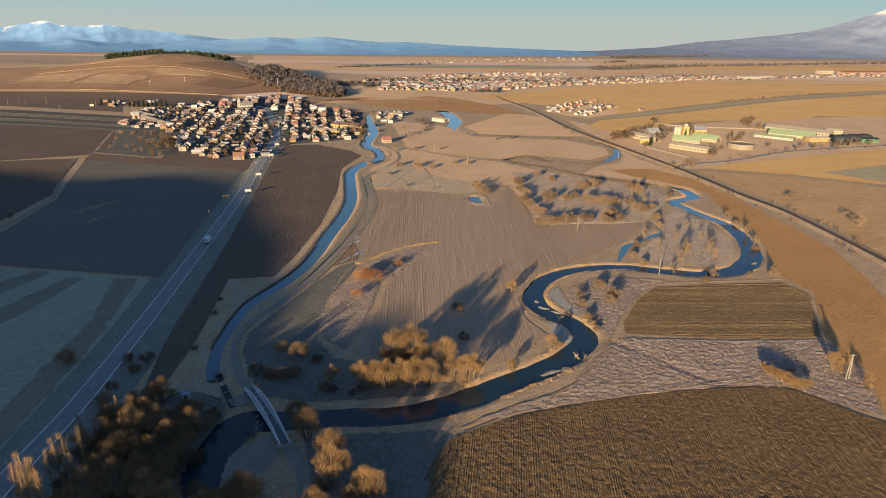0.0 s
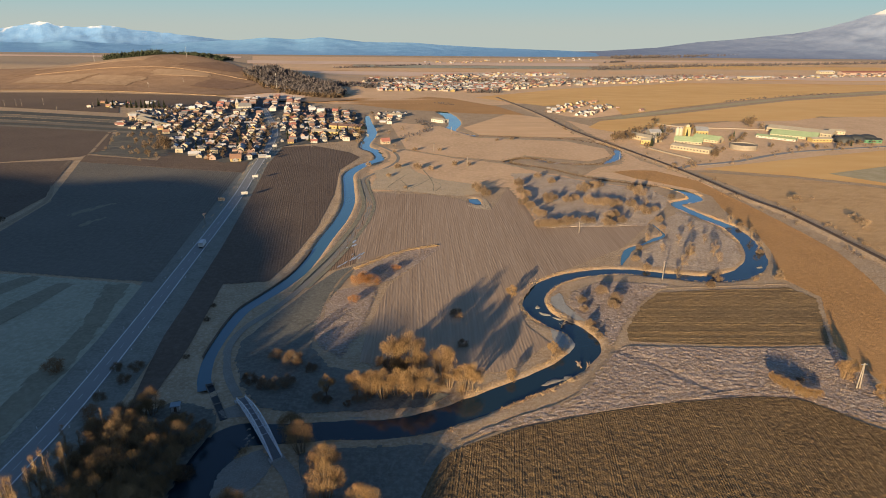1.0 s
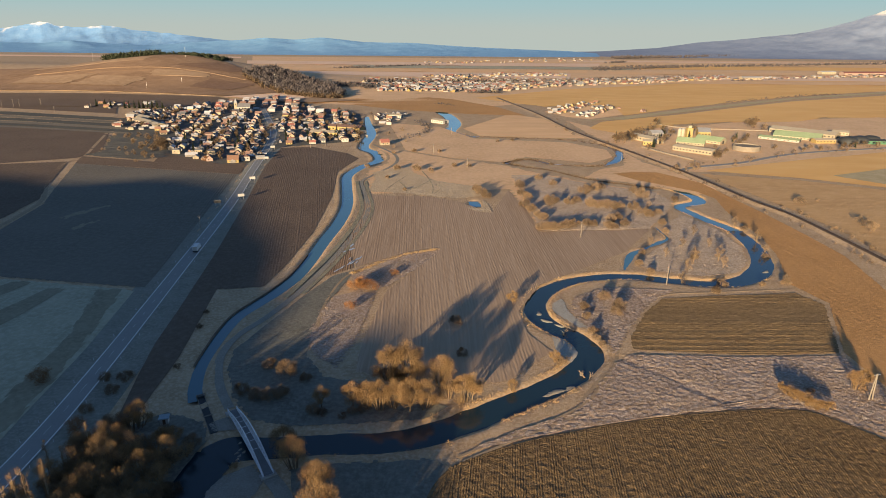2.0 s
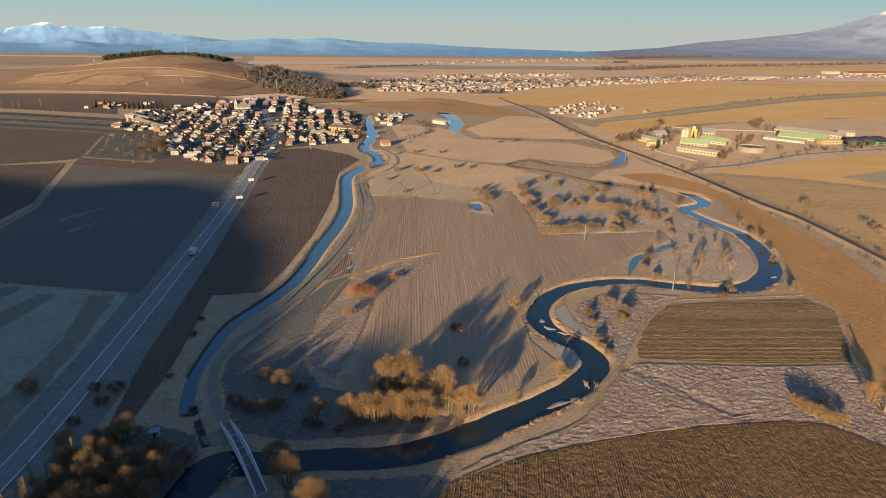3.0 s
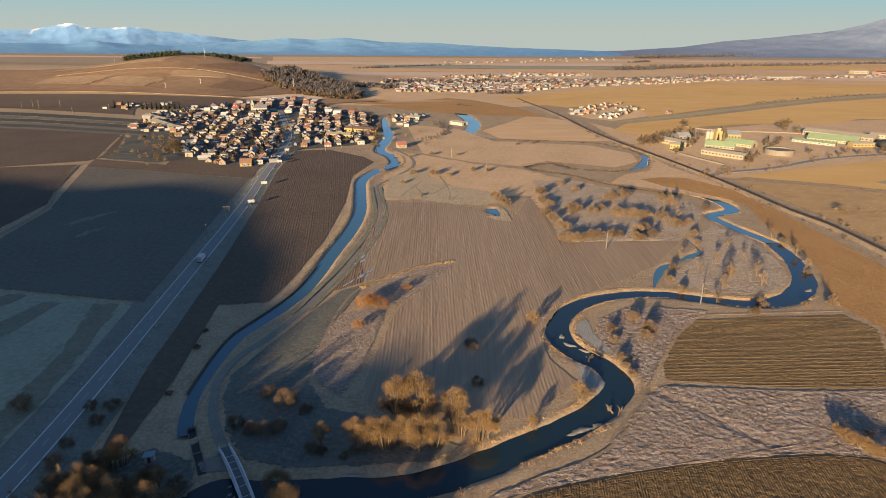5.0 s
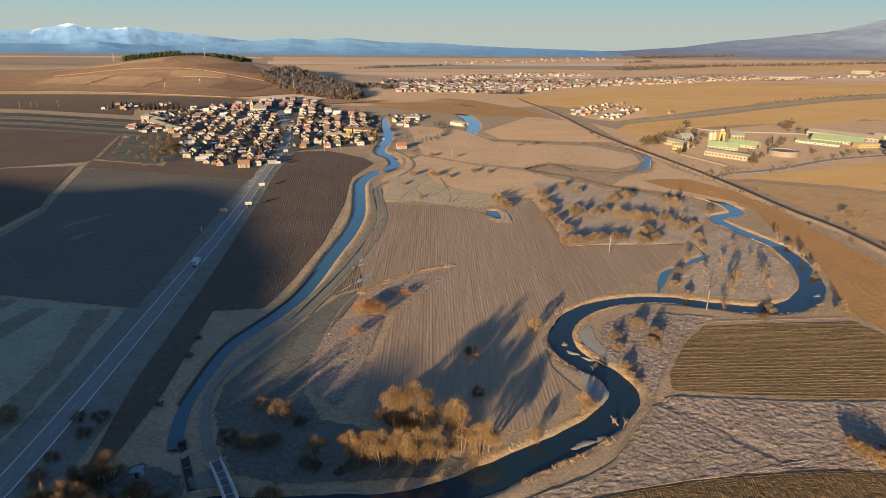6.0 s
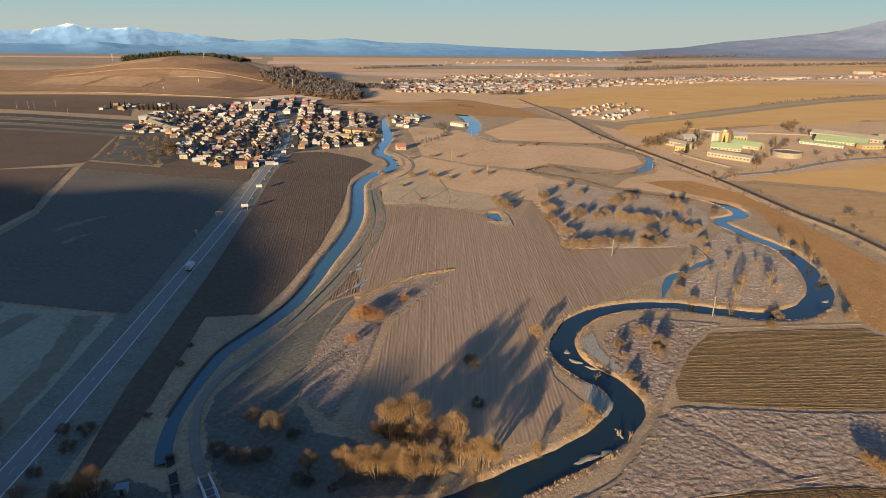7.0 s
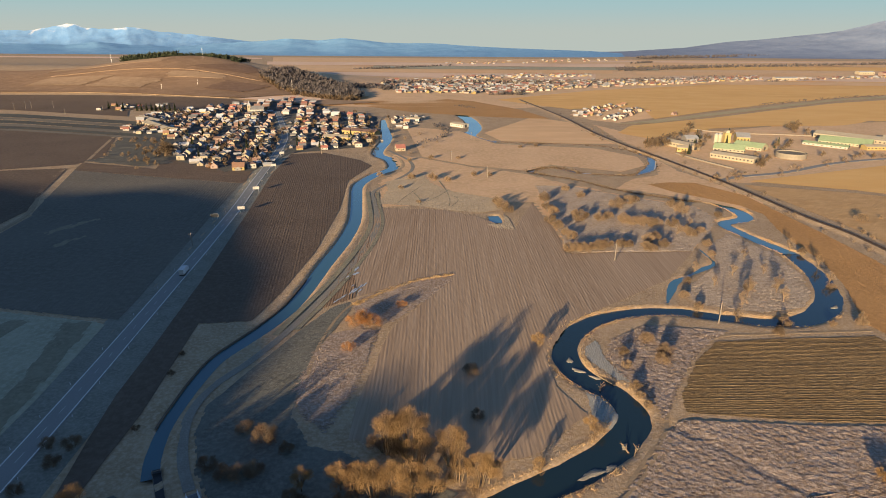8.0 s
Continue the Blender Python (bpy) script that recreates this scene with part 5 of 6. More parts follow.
def hip(w, d, h, rise, over=0.4):
    x, y = w / 2 + over, d / 2 + over
    r = max(0.3, w / 2 - d / 2)
    v = [(-x, -y, h), (x, -y, h), (x, y, h), (-x, y, h), (-x, -y, h + 0.15), (x, -y, h + 0.15), (x, y, h + 0.15), (-x, y, h + 0.15), (-r, 0, h + rise), (r, 0, h + rise)]
    f = [(3, 2, 1, 0), (0, 1, 5, 4), (1, 2, 6, 5), (2, 3, 7, 6), (3, 0, 4, 7), (4, 5, 9, 8), (5, 6, 9), (6, 7, 8, 9), (7, 4, 8)]
    return v, f


def house(w, d, h, rise, wall_m, roof_m, label, hipped=False, shed=False, name="house"):
    top = empty(name, label, "house")
    wall, roof = gable(w, d, h, rise)
    if hipped:
        wall = (wall[0][:8], wall[1][:2] + [(1, 2, 6, 5), (3, 0, 4, 7)])
        roof = hip(w, d, h, rise)
    mesh_part("wall", *wall, wall_m, top)
    r = mesh_part("roof", *roof, roof_m, top)
    if not shed:
        part("chimney", boxes((w * 0.2, d * 0.12, h + rise * 0.8, 0.6, 0.6, 1.9)), BRICK, r)
    if not shed:
        for sy in (-1, 1):
            for k in (-0.25, 0.25):
                part("window", boxes((k * w, sy * (d / 2 + 0.03), h * 0.55, 1.4, 0.1, 1.4)), GLASS, top)
        for sx in (-1, 1):
            part("window", boxes((sx * (w / 2 + 0.03), 0.15 * d, h * 0.6, 0.1, 1.4, 1.4)), GLASS, top)
    part("door", boxes((w * 0.02, -d / 2 - 0.02, 1.05, 1.0, 0.1, 2.1)), DOORWOOD, top)
    return top


W, R = WALLS, ROOFS
HOUSES = Kind([house(11, 9, 3.4, 3.6, W[0], R[0], "cream house with a red tiled gable roof"),
               house(10, 8.5, 3.2, 3.4, W[1], R[3], "white house with a dark slate gable roof"),
               house(12, 9, 3.2, 3.2, W[0], R[2], "cream house with a grey sheet-metal roof"),
               house(10, 10, 5.6, 2.2, W[1], R[1], "white two-storey house with a brown hipped roof", True),
               house(10, 10, 5.8, 2.4, W[0], R[3], "cream two-storey cube house with dark roof", True),
               house(11, 8, 3.4, 3.8, W[2], R[4], "yellow house with an orange tiled roof"),
               house(13, 8, 3.0, 2.6, W[3], R[5], "grey farmhouse with a frosted sheet roof"),
               house(9, 8, 3.6, 3.8, W[4], R[1], "rose plastered house with a brown roof"),
               house(12, 9, 3.6, 3.4, W[1], R[0], "white house with a red tiled roof"),
               house(11, 9, 3.4, 3.4, W[0], R[4], "cream house with an orange tiled roof")], "houses of the village")
SHEDS = Kind([house(14, 7, 2.8, 2.0, W[3], R[5], "long low outbuilding with a frosted roof", shed=True, name="shed"),
              house(9, 6, 2.5, 1.8, W[3], R[3], "small dark-roofed outbuilding behind a house", shed=True, name="shed"),
              house(11, 6, 2.6, 1.9, W[4], R[1], "brown-roofed outbuilding behind a house", shed=True, name="shed"),
              house(10, 5, 2.5, 1.6, W[3], R[2], "grey sheet-roofed outbuilding in a yard", shed=True, name="shed")], "outbuildings of the village")


def inside(poly, x, y):
    c = False
    for (ax, ay), (bx, by) in zip(poly, poly[1:] + poly[:1]):
        if (ay > y) != (by > y) and x < (bx - ax) * (y - ay) / (by - ay) + ax:
            c = not c
    return c


def settle(poly, angle, row, lot, seed, limit, size=1.0, skip=0.1, outs=0.7):
    """Houses along parallel lanes, with outbuildings behind some; they keep off the road and the waters."""
    rng = random.Random(seed)
    c, s = math.cos(radians(angle)), math.sin(radians(angle))
    u0, v0 = [f(p[0] * c + p[1] * s for p in poly) for f in (min, max)]
    u2, v2 = [f(-p[0] * s + p[1] * c for p in poly) for f in (min, max)]
    spots = []
    v, k = u2, 0
    while v < v2:
        u = u0 + rng.uniform(0, lot)
        while u < v0:
            x, y = u * c - v * s + rng.uniform(-2.5, 2.5), u * s + v * c + rng.uniform(-2.5, 2.5)
            if inside(poly, x, y) and rng.random() > skip:
                spots.append((x, y, k))
            u += lot * rng.uniform(0.85, 1.25)
        v += row * (0.62 if k % 2 else 1.1)
        k += 1
    X = np.array([p[0] for p in spots])
    Y = np.array([p[1] for p in spots])
    ok = (edge_distance(X, Y, L_ROAD) > 6) & (edge_distance(X, Y, L_CANAL) > 9) & (edge_distance(X, Y, L_FAR) > 9)
    spots = [p for p, o in zip(spots, ok) if o]
    rng.shuffle(spots)
    spots.sort(key=lambda p: p[1] + rng.uniform(0, 260))
    for x, y, k in spots[:limit]:
        turn = angle + rng.choice((0, 0, 90)) + rng.uniform(-6, 6)
        HOUSES.put(x, y, size * rng.uniform(0.56, 0.8), turn, rng.choice((0, 1, 2, 3, 4, 6, 7, 8, 9, 2, 1, 4, 6, 3, 7, 5, 1)))
        if rng.random() < outs:
            SHEDS.put(x + c * rng.choice((-9, 9)) - s * rng.choice((-11, 11)), y + s * 9 + c * rng.choice((-11, 11)), rng.uniform(0.55, 0.85), turn + rng.choice((0, 90)))
    return spots


VILLAGE = [(-435, 817), (-477, 948), (-458, 1026), (-416, 1091), (-362, 1144), (-316, 1211), (-260, 1153), (-214, 1031), (-131, 976), (-104, 824), (-99, 727), (-183, 683), (-191, 595), (-215, 591), (-279, 626), (-334, 747), (-364, 791), (-415, 798)]
lots = settle(VILLAGE, 102, 22, 13, 3, 300)
settle([(-109, 898), (-109, 978), (-60, 990), (-58, 890), (-76, 853)], 95, 26, 18, 4, 14)
settle([(-20, 880), (-10, 931), (3, 882), (-5, 864)], 95, 26, 18, 5, 4)
settle([(-628, 1044), (-615, 1090), (-483, 1084), (-465, 1042), (-597, 1022)], 8, 30, 24, 6, 16)
settle([(176, 1048), (224, 1150), (285, 1185), (305, 1120), (295, 1026), (223, 956), (192, 981)], 60, 30, 17, 7, 48)
settle([(291, 1011), (349, 1079), (376, 1057), (334, 999)], 30, 30, 26, 8, 6)
HOUSES.put(*(-204, 597), 0.95, 12, 5)
HOUSES.put(*(-67, 705), 0.9, 20, 0)
rng = random.Random(9)
for x, y, k in lots[:288:2]:
    FARTREE.put(x + rng.uniform(6, 9), y + rng.uniform(6, 9), rng.uniform(0.5, 0.95))
for x, y, k in lots[1:70:3]:
    SPRUCE.put(x - rng.uniform(7, 9), y + rng.uniform(6, 9), rng.uniform(0.6, 1.2))
for x, y in [(-521, 1021), (-514, 1021), (-506, 1022), (-498, 1022), (-492, 1023), (-485, 1024), (-478, 1024), (-470, 1025), (-462, 1026), (-578, 1040), (-560, 1034), (-551, 1034)]:
    SPRUCE.put(x, y, 1.3)


def church(x, y):
    top = empty("church", "white village church with a pointed tower", "church", m=pose(x, y, 0, 0, 0, 12))
    wall, roof = gable(20, 9, 7, 5)
    mesh_part("nave_wall", *wall, W[1], top)
    mesh_part("nave_roof", *roof, R[3], top)
    part("tower", boxes((-12, 0, 6.5, 5, 5, 13)), W[0], top)
    mesh_part("spire", [(-14.8, -2.8, 13), (-9.2, -2.8, 13), (-9.2, 2.8, 13), (-14.8, 2.8, 13), (-12, 0, 20)], [(0, 1, 4), (1, 2, 4), (2, 3, 4), (3, 0, 4), (3, 2, 1, 0)], R[2], top)
    for k in range(4):
        part("window", boxes((-6 + k * 4.5, -4.52, 4, 1.2, 0.1, 3)), GLASS, top)
    part("tower_window", boxes((-12, -2.53, 10.5, 1.4, 0.1, 2.0)), GLASS, top)


church(*(-322, 1006))


# ---- the farm ----
def hall(p, q, width, h, rise, wall_m, roof_m, label, windows=0, gates=0):
    """A long hall whose front wall runs from p to q; its width lies behind."""
    (ax, ay), (bx, by) = p, q
    n = math.hypot(bx - ax, by - ay)
    a = math.atan2(by - ay, bx - ax)
    cx, cy = (ax + bx) / 2 - math.sin(a) * width / 2, (ay + by) / 2 + math.cos(a) * width / 2
    top = empty("hall", label, "building", "farm halls", pose(cx, cy, 0, 0, 0, math.degrees(a)))
    wall, roof = gable(n, width, h, rise, 0.6, 0.25)
    mesh_part("wall", *wall, wall_m, top)
    mesh_part("roof", *roof, roof_m, top)
    for k in range(windows):
        x = (k + 0.5) / windows * n - n / 2
        part("window", boxes((x, -width / 2 - 0.03, h * 0.55, n / windows * 0.4, 0.1, h * 0.28)), GLASS, top)
    for k in range(gates):
        part("gate", boxes((n / 2 + 0.03, (k - (gates - 1) / 2) * 4.5, 1.9, 0.12, 3.8, 3.8)), BLACKSHEET, top)
    return top


hall(*[(255, 686), (285, 654)], 12, 4.5, 1.8, W[0], PALEROOF, "long cream cowshed with a row of windows", 12, 1)
hall(*[(273, 725), (300, 711)], 16, 3.4, 4.5, W[0], GREENROOF, "cream barn under a light green sheet roof", 8, 1)
hall(*[(303, 747), (324, 724)], 16, 3.4, 4.2, W[0], GREENROOF, "barn with a light green gable roof", 8, 1)
hall(*[(230, 760), (249, 724)], 13, 5, 2, W[0], PALEROOF, "pale two-storey farm building", 9, 1)
hall(*[(231, 715), (244, 712)], 9, 5, 1.5, W[2], PALEROOF, "yellow workshop building in the farm yard", 4, 1)
hall(*[(261, 775), (275, 776)], 14, 5, 3, W[3], R[2], "grey machine shed in the farm yard", 3, 1)
hall(*[(320, 779), (334, 776)], 18, 7, 4, W[2], R[2], "yellow barn with a grey roof", 4, 1)
hall(*[(435, 830), (487, 772)], 22, 5, 3, W[0], PALEROOF, "very long pale cattle hall", 18, 2)
hall(*[(417, 785), (458, 753)], 22, 3.2, 5, W[0], GREENROOF, "long barn with a bright green roof", 14, 1)
hall(*[(394, 775), (426, 742)], 10, 2.6, 1.6, W[1], GREENROOF, "low open shed with a pale green roof", 10, 1)
hall(*[(445, 739), (470, 741)], 10, 4, 1.6, W[2], PALEROOF, "yellow-green milking house of the farm", 6, 1)
hall(*[(507, 810), (523, 801)], 12, 4, 1.8, W[0], PALEROOF, "cream storage hall of the farm", 5, 1)
hall(*[(505, 739), (527, 736)], 12, 4, 1.5, mat("green_paint", (0.08, 0.2, 0.12), (0.07, 0.17, 0.1), None, 5, 1, 0.6, 0), BLACKSHEET, "dark green machine hall by the tanks", 4, 1)
hall(*[(-83, 938), (-64, 933)], 12, 4, 1.5, W[1], PALEROOF, "white works hall by the canal", 5, 1)
hall(*[(-18, 892), (-1, 876)], 12, 4, 1.5, W[1], PALEROOF, "white hall by the far river bend", 5, 1)
hall(*[(-437, 873), (-379, 811)], 16, 4, 2, W[0], PALEROOF, "cream works hall with a frosted roof", 6, 1)
hall(*[(-471, 922), (-419, 875)], 16, 4, 2, W[0], PALEROOF, "long cream works hall in the village", 6, 1)
hall(*[(-165, 766), (-131, 760)], 14, 4, 2, W[2], PALEROOF, "yellow school building with flat pitched roof", 8, 0)
hall(*[(-150, 806), (-107, 789)], 14, 6, 2, W[2], R[1], "long ochre building by the canal", 9, 0)
hall(*[(874, 1855), (936, 1864)], 22, 7, 3, W[0], R[2], "large yellow works hall far off", 6, 0)
hall(*[(1302, 2189), (1356, 2197)], 22, 8, 3, W[0], R[5], "large pale depot far off", 6, 0)


def lathe(rows, n=28):
    v = [(r * math.cos(6.2832 * k / n), r * math.sin(6.2832 * k / n), z) for r, z in rows for k in range(n)]
    f = [(i * n + k, i * n + (k + 1) % n, (i + 1) * n + (k + 1) % n, (i + 1) * n + k) for i in range(len(rows) - 1) for k in range(n)]
    return v, f


def round_tank(x, y, r, h, material, label, domed=False):
    top = empty("tank", label, "tank", "farm tanks", pose(x, y, 0))
    mesh_part("shell", *lathe([(r, -0.2), (r, h), (r - 0.5, h), (r - 0.5, h - 1.2), (0.01, h - 1.2)]), material, top)
    if domed:
        mesh_part("cover", *lathe([(r + 0.2, h)] + [(r * math.cos(a), h + r * 0.45 * math.sin(a)) for a in (0.3, 0.6, 0.9, 1.2, 1.5)]), BLACKSHEET, top)


tx, ty = (339, 691)
round_tank(tx, ty, 14.5, 5.5, YARDWALL, "wide round concrete slurry tank")
for tx, ty in [(485, 742), (502, 747), (519, 752)]:
    round_tank(tx, ty, 10, 4, BLACKSHEET, "black domed biogas tank", True)


def silo(x, y, r, h):
    top = empty("silo", "pale cylindrical grain silo with a cone roof", "silo", "farm silos", pose(x, y, 0))
    mesh_part("shell", *lathe([(r, 0), (r, h)], 18), PALEROOF, top)
    mesh_part("cone_roof", *lathe([(r + 0.2, h), (0.3, h + r * 0.7)], 18), R[2], top)


for tx, ty in [(296, 778), (300, 778), (304, 778)]:
    silo(tx, ty, 2.6, 10)
tower = empty("grain_elevator", "yellowish grain elevator tower of the farm", "tower", m=pose(*(304, 769), 0))
part("shaft", boxes((0, 0, 6.5, 7, 7, 13)), W[2], tower)
part("head", boxes((0, 0, 14.5, 4, 4, 3)), W[0], tower)


def low_wall(pts, h, material, label):
    ln = smooth([(*p, 0.3) for p in pts], 4)
    level_ribbon("boundary_wall", ln, 0, 0.3, h, material, label, "wall", thick=h + 0.2)


low_wall([(226, 703), (239, 664), (255, 627)], 1.6, YARDWALL, "pale concrete wall round the farm yard")
low_wall([(306, 886), (323, 865), (349, 850), (401, 843), (436, 835)], 1.3, YARDWALL, "pale wall behind the farm")


# ---- far towns, woods ----
def stuff_houses(name, label, groups, seed):
    rng = random.Random(seed)
    v, f, mi = [], [], []
    for poly, count in groups:
        xs, ys = [p[0] for p in poly], [p[1] for p in poly]
        made = 0
        while made < count:
            x, y = rng.uniform(min(xs), max(xs)), rng.uniform(min(ys), max(ys))
            if count == len(poly):
                x, y = poly[made][:2]
            elif not inside(poly, x, y):
                continue
            made += 1
            w, d, h, rise = rng.uniform(7, 11), rng.uniform(6, 8), rng.uniform(2.5, 4.5), rng.uniform(1.6, 3.2)
            wall, roof = gable(w, d, h, rise)
            t = rng.choice((0.1, 0.1, 1.67)) + rng.uniform(-0.15, 0.15)
            z = float(hills(np.array([x]), np.array([y]))[0])
            wm, rm = rng.choice((0, 0, 1, 2, 3, 3)), rng.choice((4, 5, 5, 6, 7, 7, 8, 6))
            for (vv, ff), m in ((wall, wm), (roof, rm)):
                b = len(v)
                v += [(x + a * math.cos(t) - c * math.sin(t), y + a * math.sin(t) + c * math.cos(t), z + e) for a, c, e in vv]
                f += [tuple(b + i for i in q) for q in ff]
                mi += [m] * len(ff)
    ob = link(name, v, f, None)
    for m in (W[0], W[1], W[2], W[4], R[0], R[1], R[2], R[3], R[5]):
        ob.data.materials.append(m)
    ob.data.polygons.foreach_set("material_index", mi)
    return tagged(ob, label, "town", kind="stuff")


stuff_houses("far_town", "far town of pale houses with red and grey roofs", (
    ([(-156, 1352), (-135, 1539), (-39, 1587), (165, 1614), (307, 1595), (221, 1499), (145, 1414), (66, 1363), (-34, 1379)], 420),
    ([(-229, 1430), (-193, 1684), (-43, 1749), (184, 1804), (342, 1780), (515, 1828), (878, 1980), (849, 1875), (552, 1683), (300, 1559), (-118, 1507)], 560),
    ([(-79, 1862), (207, 2043), (391, 2043), (375, 1957), (21, 1828)], 120),
    ([(-118, 2796), (323, 3218), (818, 3498), (763, 3256), (285, 2830), (30, 2668)], 50),
    ([(860, 1901), (1515, 2161), (1449, 2065), (845, 1828)], 60),
    ([(584, 1838), (903, 2038), (872, 1927), (579, 1769)], 60)), 21)
stuff_houses("village_back_rows", "back rows of village houses with grey roofs", ((lots[300:], len(lots[300:])),), 23)
red_works = hall(*[(1347, 2135), (1585, 2172)], 25, 8, 4, W[4], R[0], "long red-roofed works far off", 6, 0)


def wood(name, label, spots, material, sprays, seed, conifers=False):
    """Many far trees in one mesh, each a ragged clump of sprays."""
    rng = random.Random(seed)
    v, f = [], []
    X, Y = np.array([s[0] for s in spots]), np.array([s[1] for s in spots])
    Z = hills(X, Y)
    for (x, y, h), z in zip(spots, Z):
        for k in range(sprays):
            u = rng.random()
            if conifers:
                a = k * 2.4
                d = Vector((math.cos(a), math.sin(a), -0.3)).normalized()
                twig(v, f, Vector((x, y, z + h * (0.1 + 0.88 * u))), d, h * 0.24 * (1.05 - u), h * 0.16, rng)
            else:
                d = Vector((rng.gauss(0, 0.8), rng.gauss(0, 0.8), rng.uniform(0.2, 1.2))).normalized()
                twig(v, f, Vector((x + rng.gauss(0, h * 0.12), y + rng.gauss(0, h * 0.12), z + h * u * 0.5)), d, h * rng.uniform(0.25, 0.5), h * 0.12, rng)
    return tagged(link(name, v, f, material), label, "woods", kind="stuff")


# Unseen trees added beyond the view so their shade falls on the river ground.
rng = random.Random(5)
beyond = [(rng.uniform(-125, -22), rng.uniform(50, 106), rng.uniform(9.5, 14)) for _ in range(96)]
wood("grove_beyond", "unseen bare trees added to shade the river ground", [b for b in beyond if abs(b[0] + 71) > 9], TWIG_BROWN, 70, 9)
rng = random.Random(33)


def along(pts, count, depth, h0, h1):
    ln = smooth(pts, 6)
    out = []
    for _ in range(count):
        k = rng.random()
        i = rng.randrange(len(ln) - 1)
        p = ln[i] * (1 - k) + ln[i + 1] * k
        out.append((p[0] + rng.uniform(-6, 6), p[1] + rng.uniform(0, depth), rng.uniform(h0, h1)))
    return out


wood("hill_forest", "bare grey-brown forest on the hill's shaded flank", [(x, y, rng.uniform(13, 20)) for x, y in [(rng.uniform(-470, -190), rng.uniform(1190, 1560)) for _ in range(1500)] if inside([(-455, 1430), (-330, 1270), (-215, 1195), (-195, 1240), (-250, 1400), (-420, 1560)], x, y)], FARWOOD, 40, 1)
wood("hill_wood_edge", "bare brown wood along the forest edge", along([(-440, 1400), (-335, 1262), (-255, 1205), (-205, 1188)], 260, 45, 9, 15), TWIG_DARK, 22, 5)
wood("hilltop_trees", "dark row of trees along the hilltop", along([(-850, 1600), (-800, 1590), (-700, 1580), (-600, 1560), (-540, 1540)], 480, 70, 8, 14) + along([(-850, 1600), (-800, 1592), (-720, 1585)], 200, 70, 16, 24), NEEDLE, 22, 2)
belts = []
for pts, count, depth, h0, h1 in (
        ([(930, 3447), (1370, 3729), (2271, 4169), (3242, 4675), (4403, 5154)], 900, 160, 13, 24), ([(541, 2296), (799, 2458), (1074, 2595), (1520, 2775), (2131, 3058), (2862, 3335)], 800, 90, 10, 18),
        ([(-396, 2237), (-229, 2386), (-62, 2552)], 120, 40, 8, 14), ([(725, 2871), (870, 3019)], 50, 30, 10, 16), ([(52, 1334), (90, 1352), (126, 1342)], 40, 20, 7, 12),
        ([(-257, 1368), (-212, 1402), (-146, 1380)], 120, 60, 8, 15), ([(-204, 1530), (19, 1633), (242, 1642), (496, 1758), (788, 1890)], 900, 110, 6, 12),
        ([(554, 2263), (933, 2525)], 60, 30, 12, 20), ([(824, 1781), (1050, 1904), (1428, 2034)], 80, 40, 5, 9), ([(535, 1188), (635, 1262), (774, 1347), (878, 1396)], 90, 20, 3, 5),
        ([(-17, 1137), (14, 1102)], 20, 10, 3, 5), ([(-57, 713), (-20, 805), (-38, 885)], 60, 30, 3, 6)):
    belts += along(pts, count, depth, h0, h1)
wood("far_tree_belts", "bare grey-brown tree belts across the plain", belts, FARWOOD, 14, 3)

# ---- footbridge ----
DECK = mat("bridge_deck", (0.21, 0.215, 0.22), (0.18, 0.185, 0.19), None, 3, 0.5, 0.8, 0)
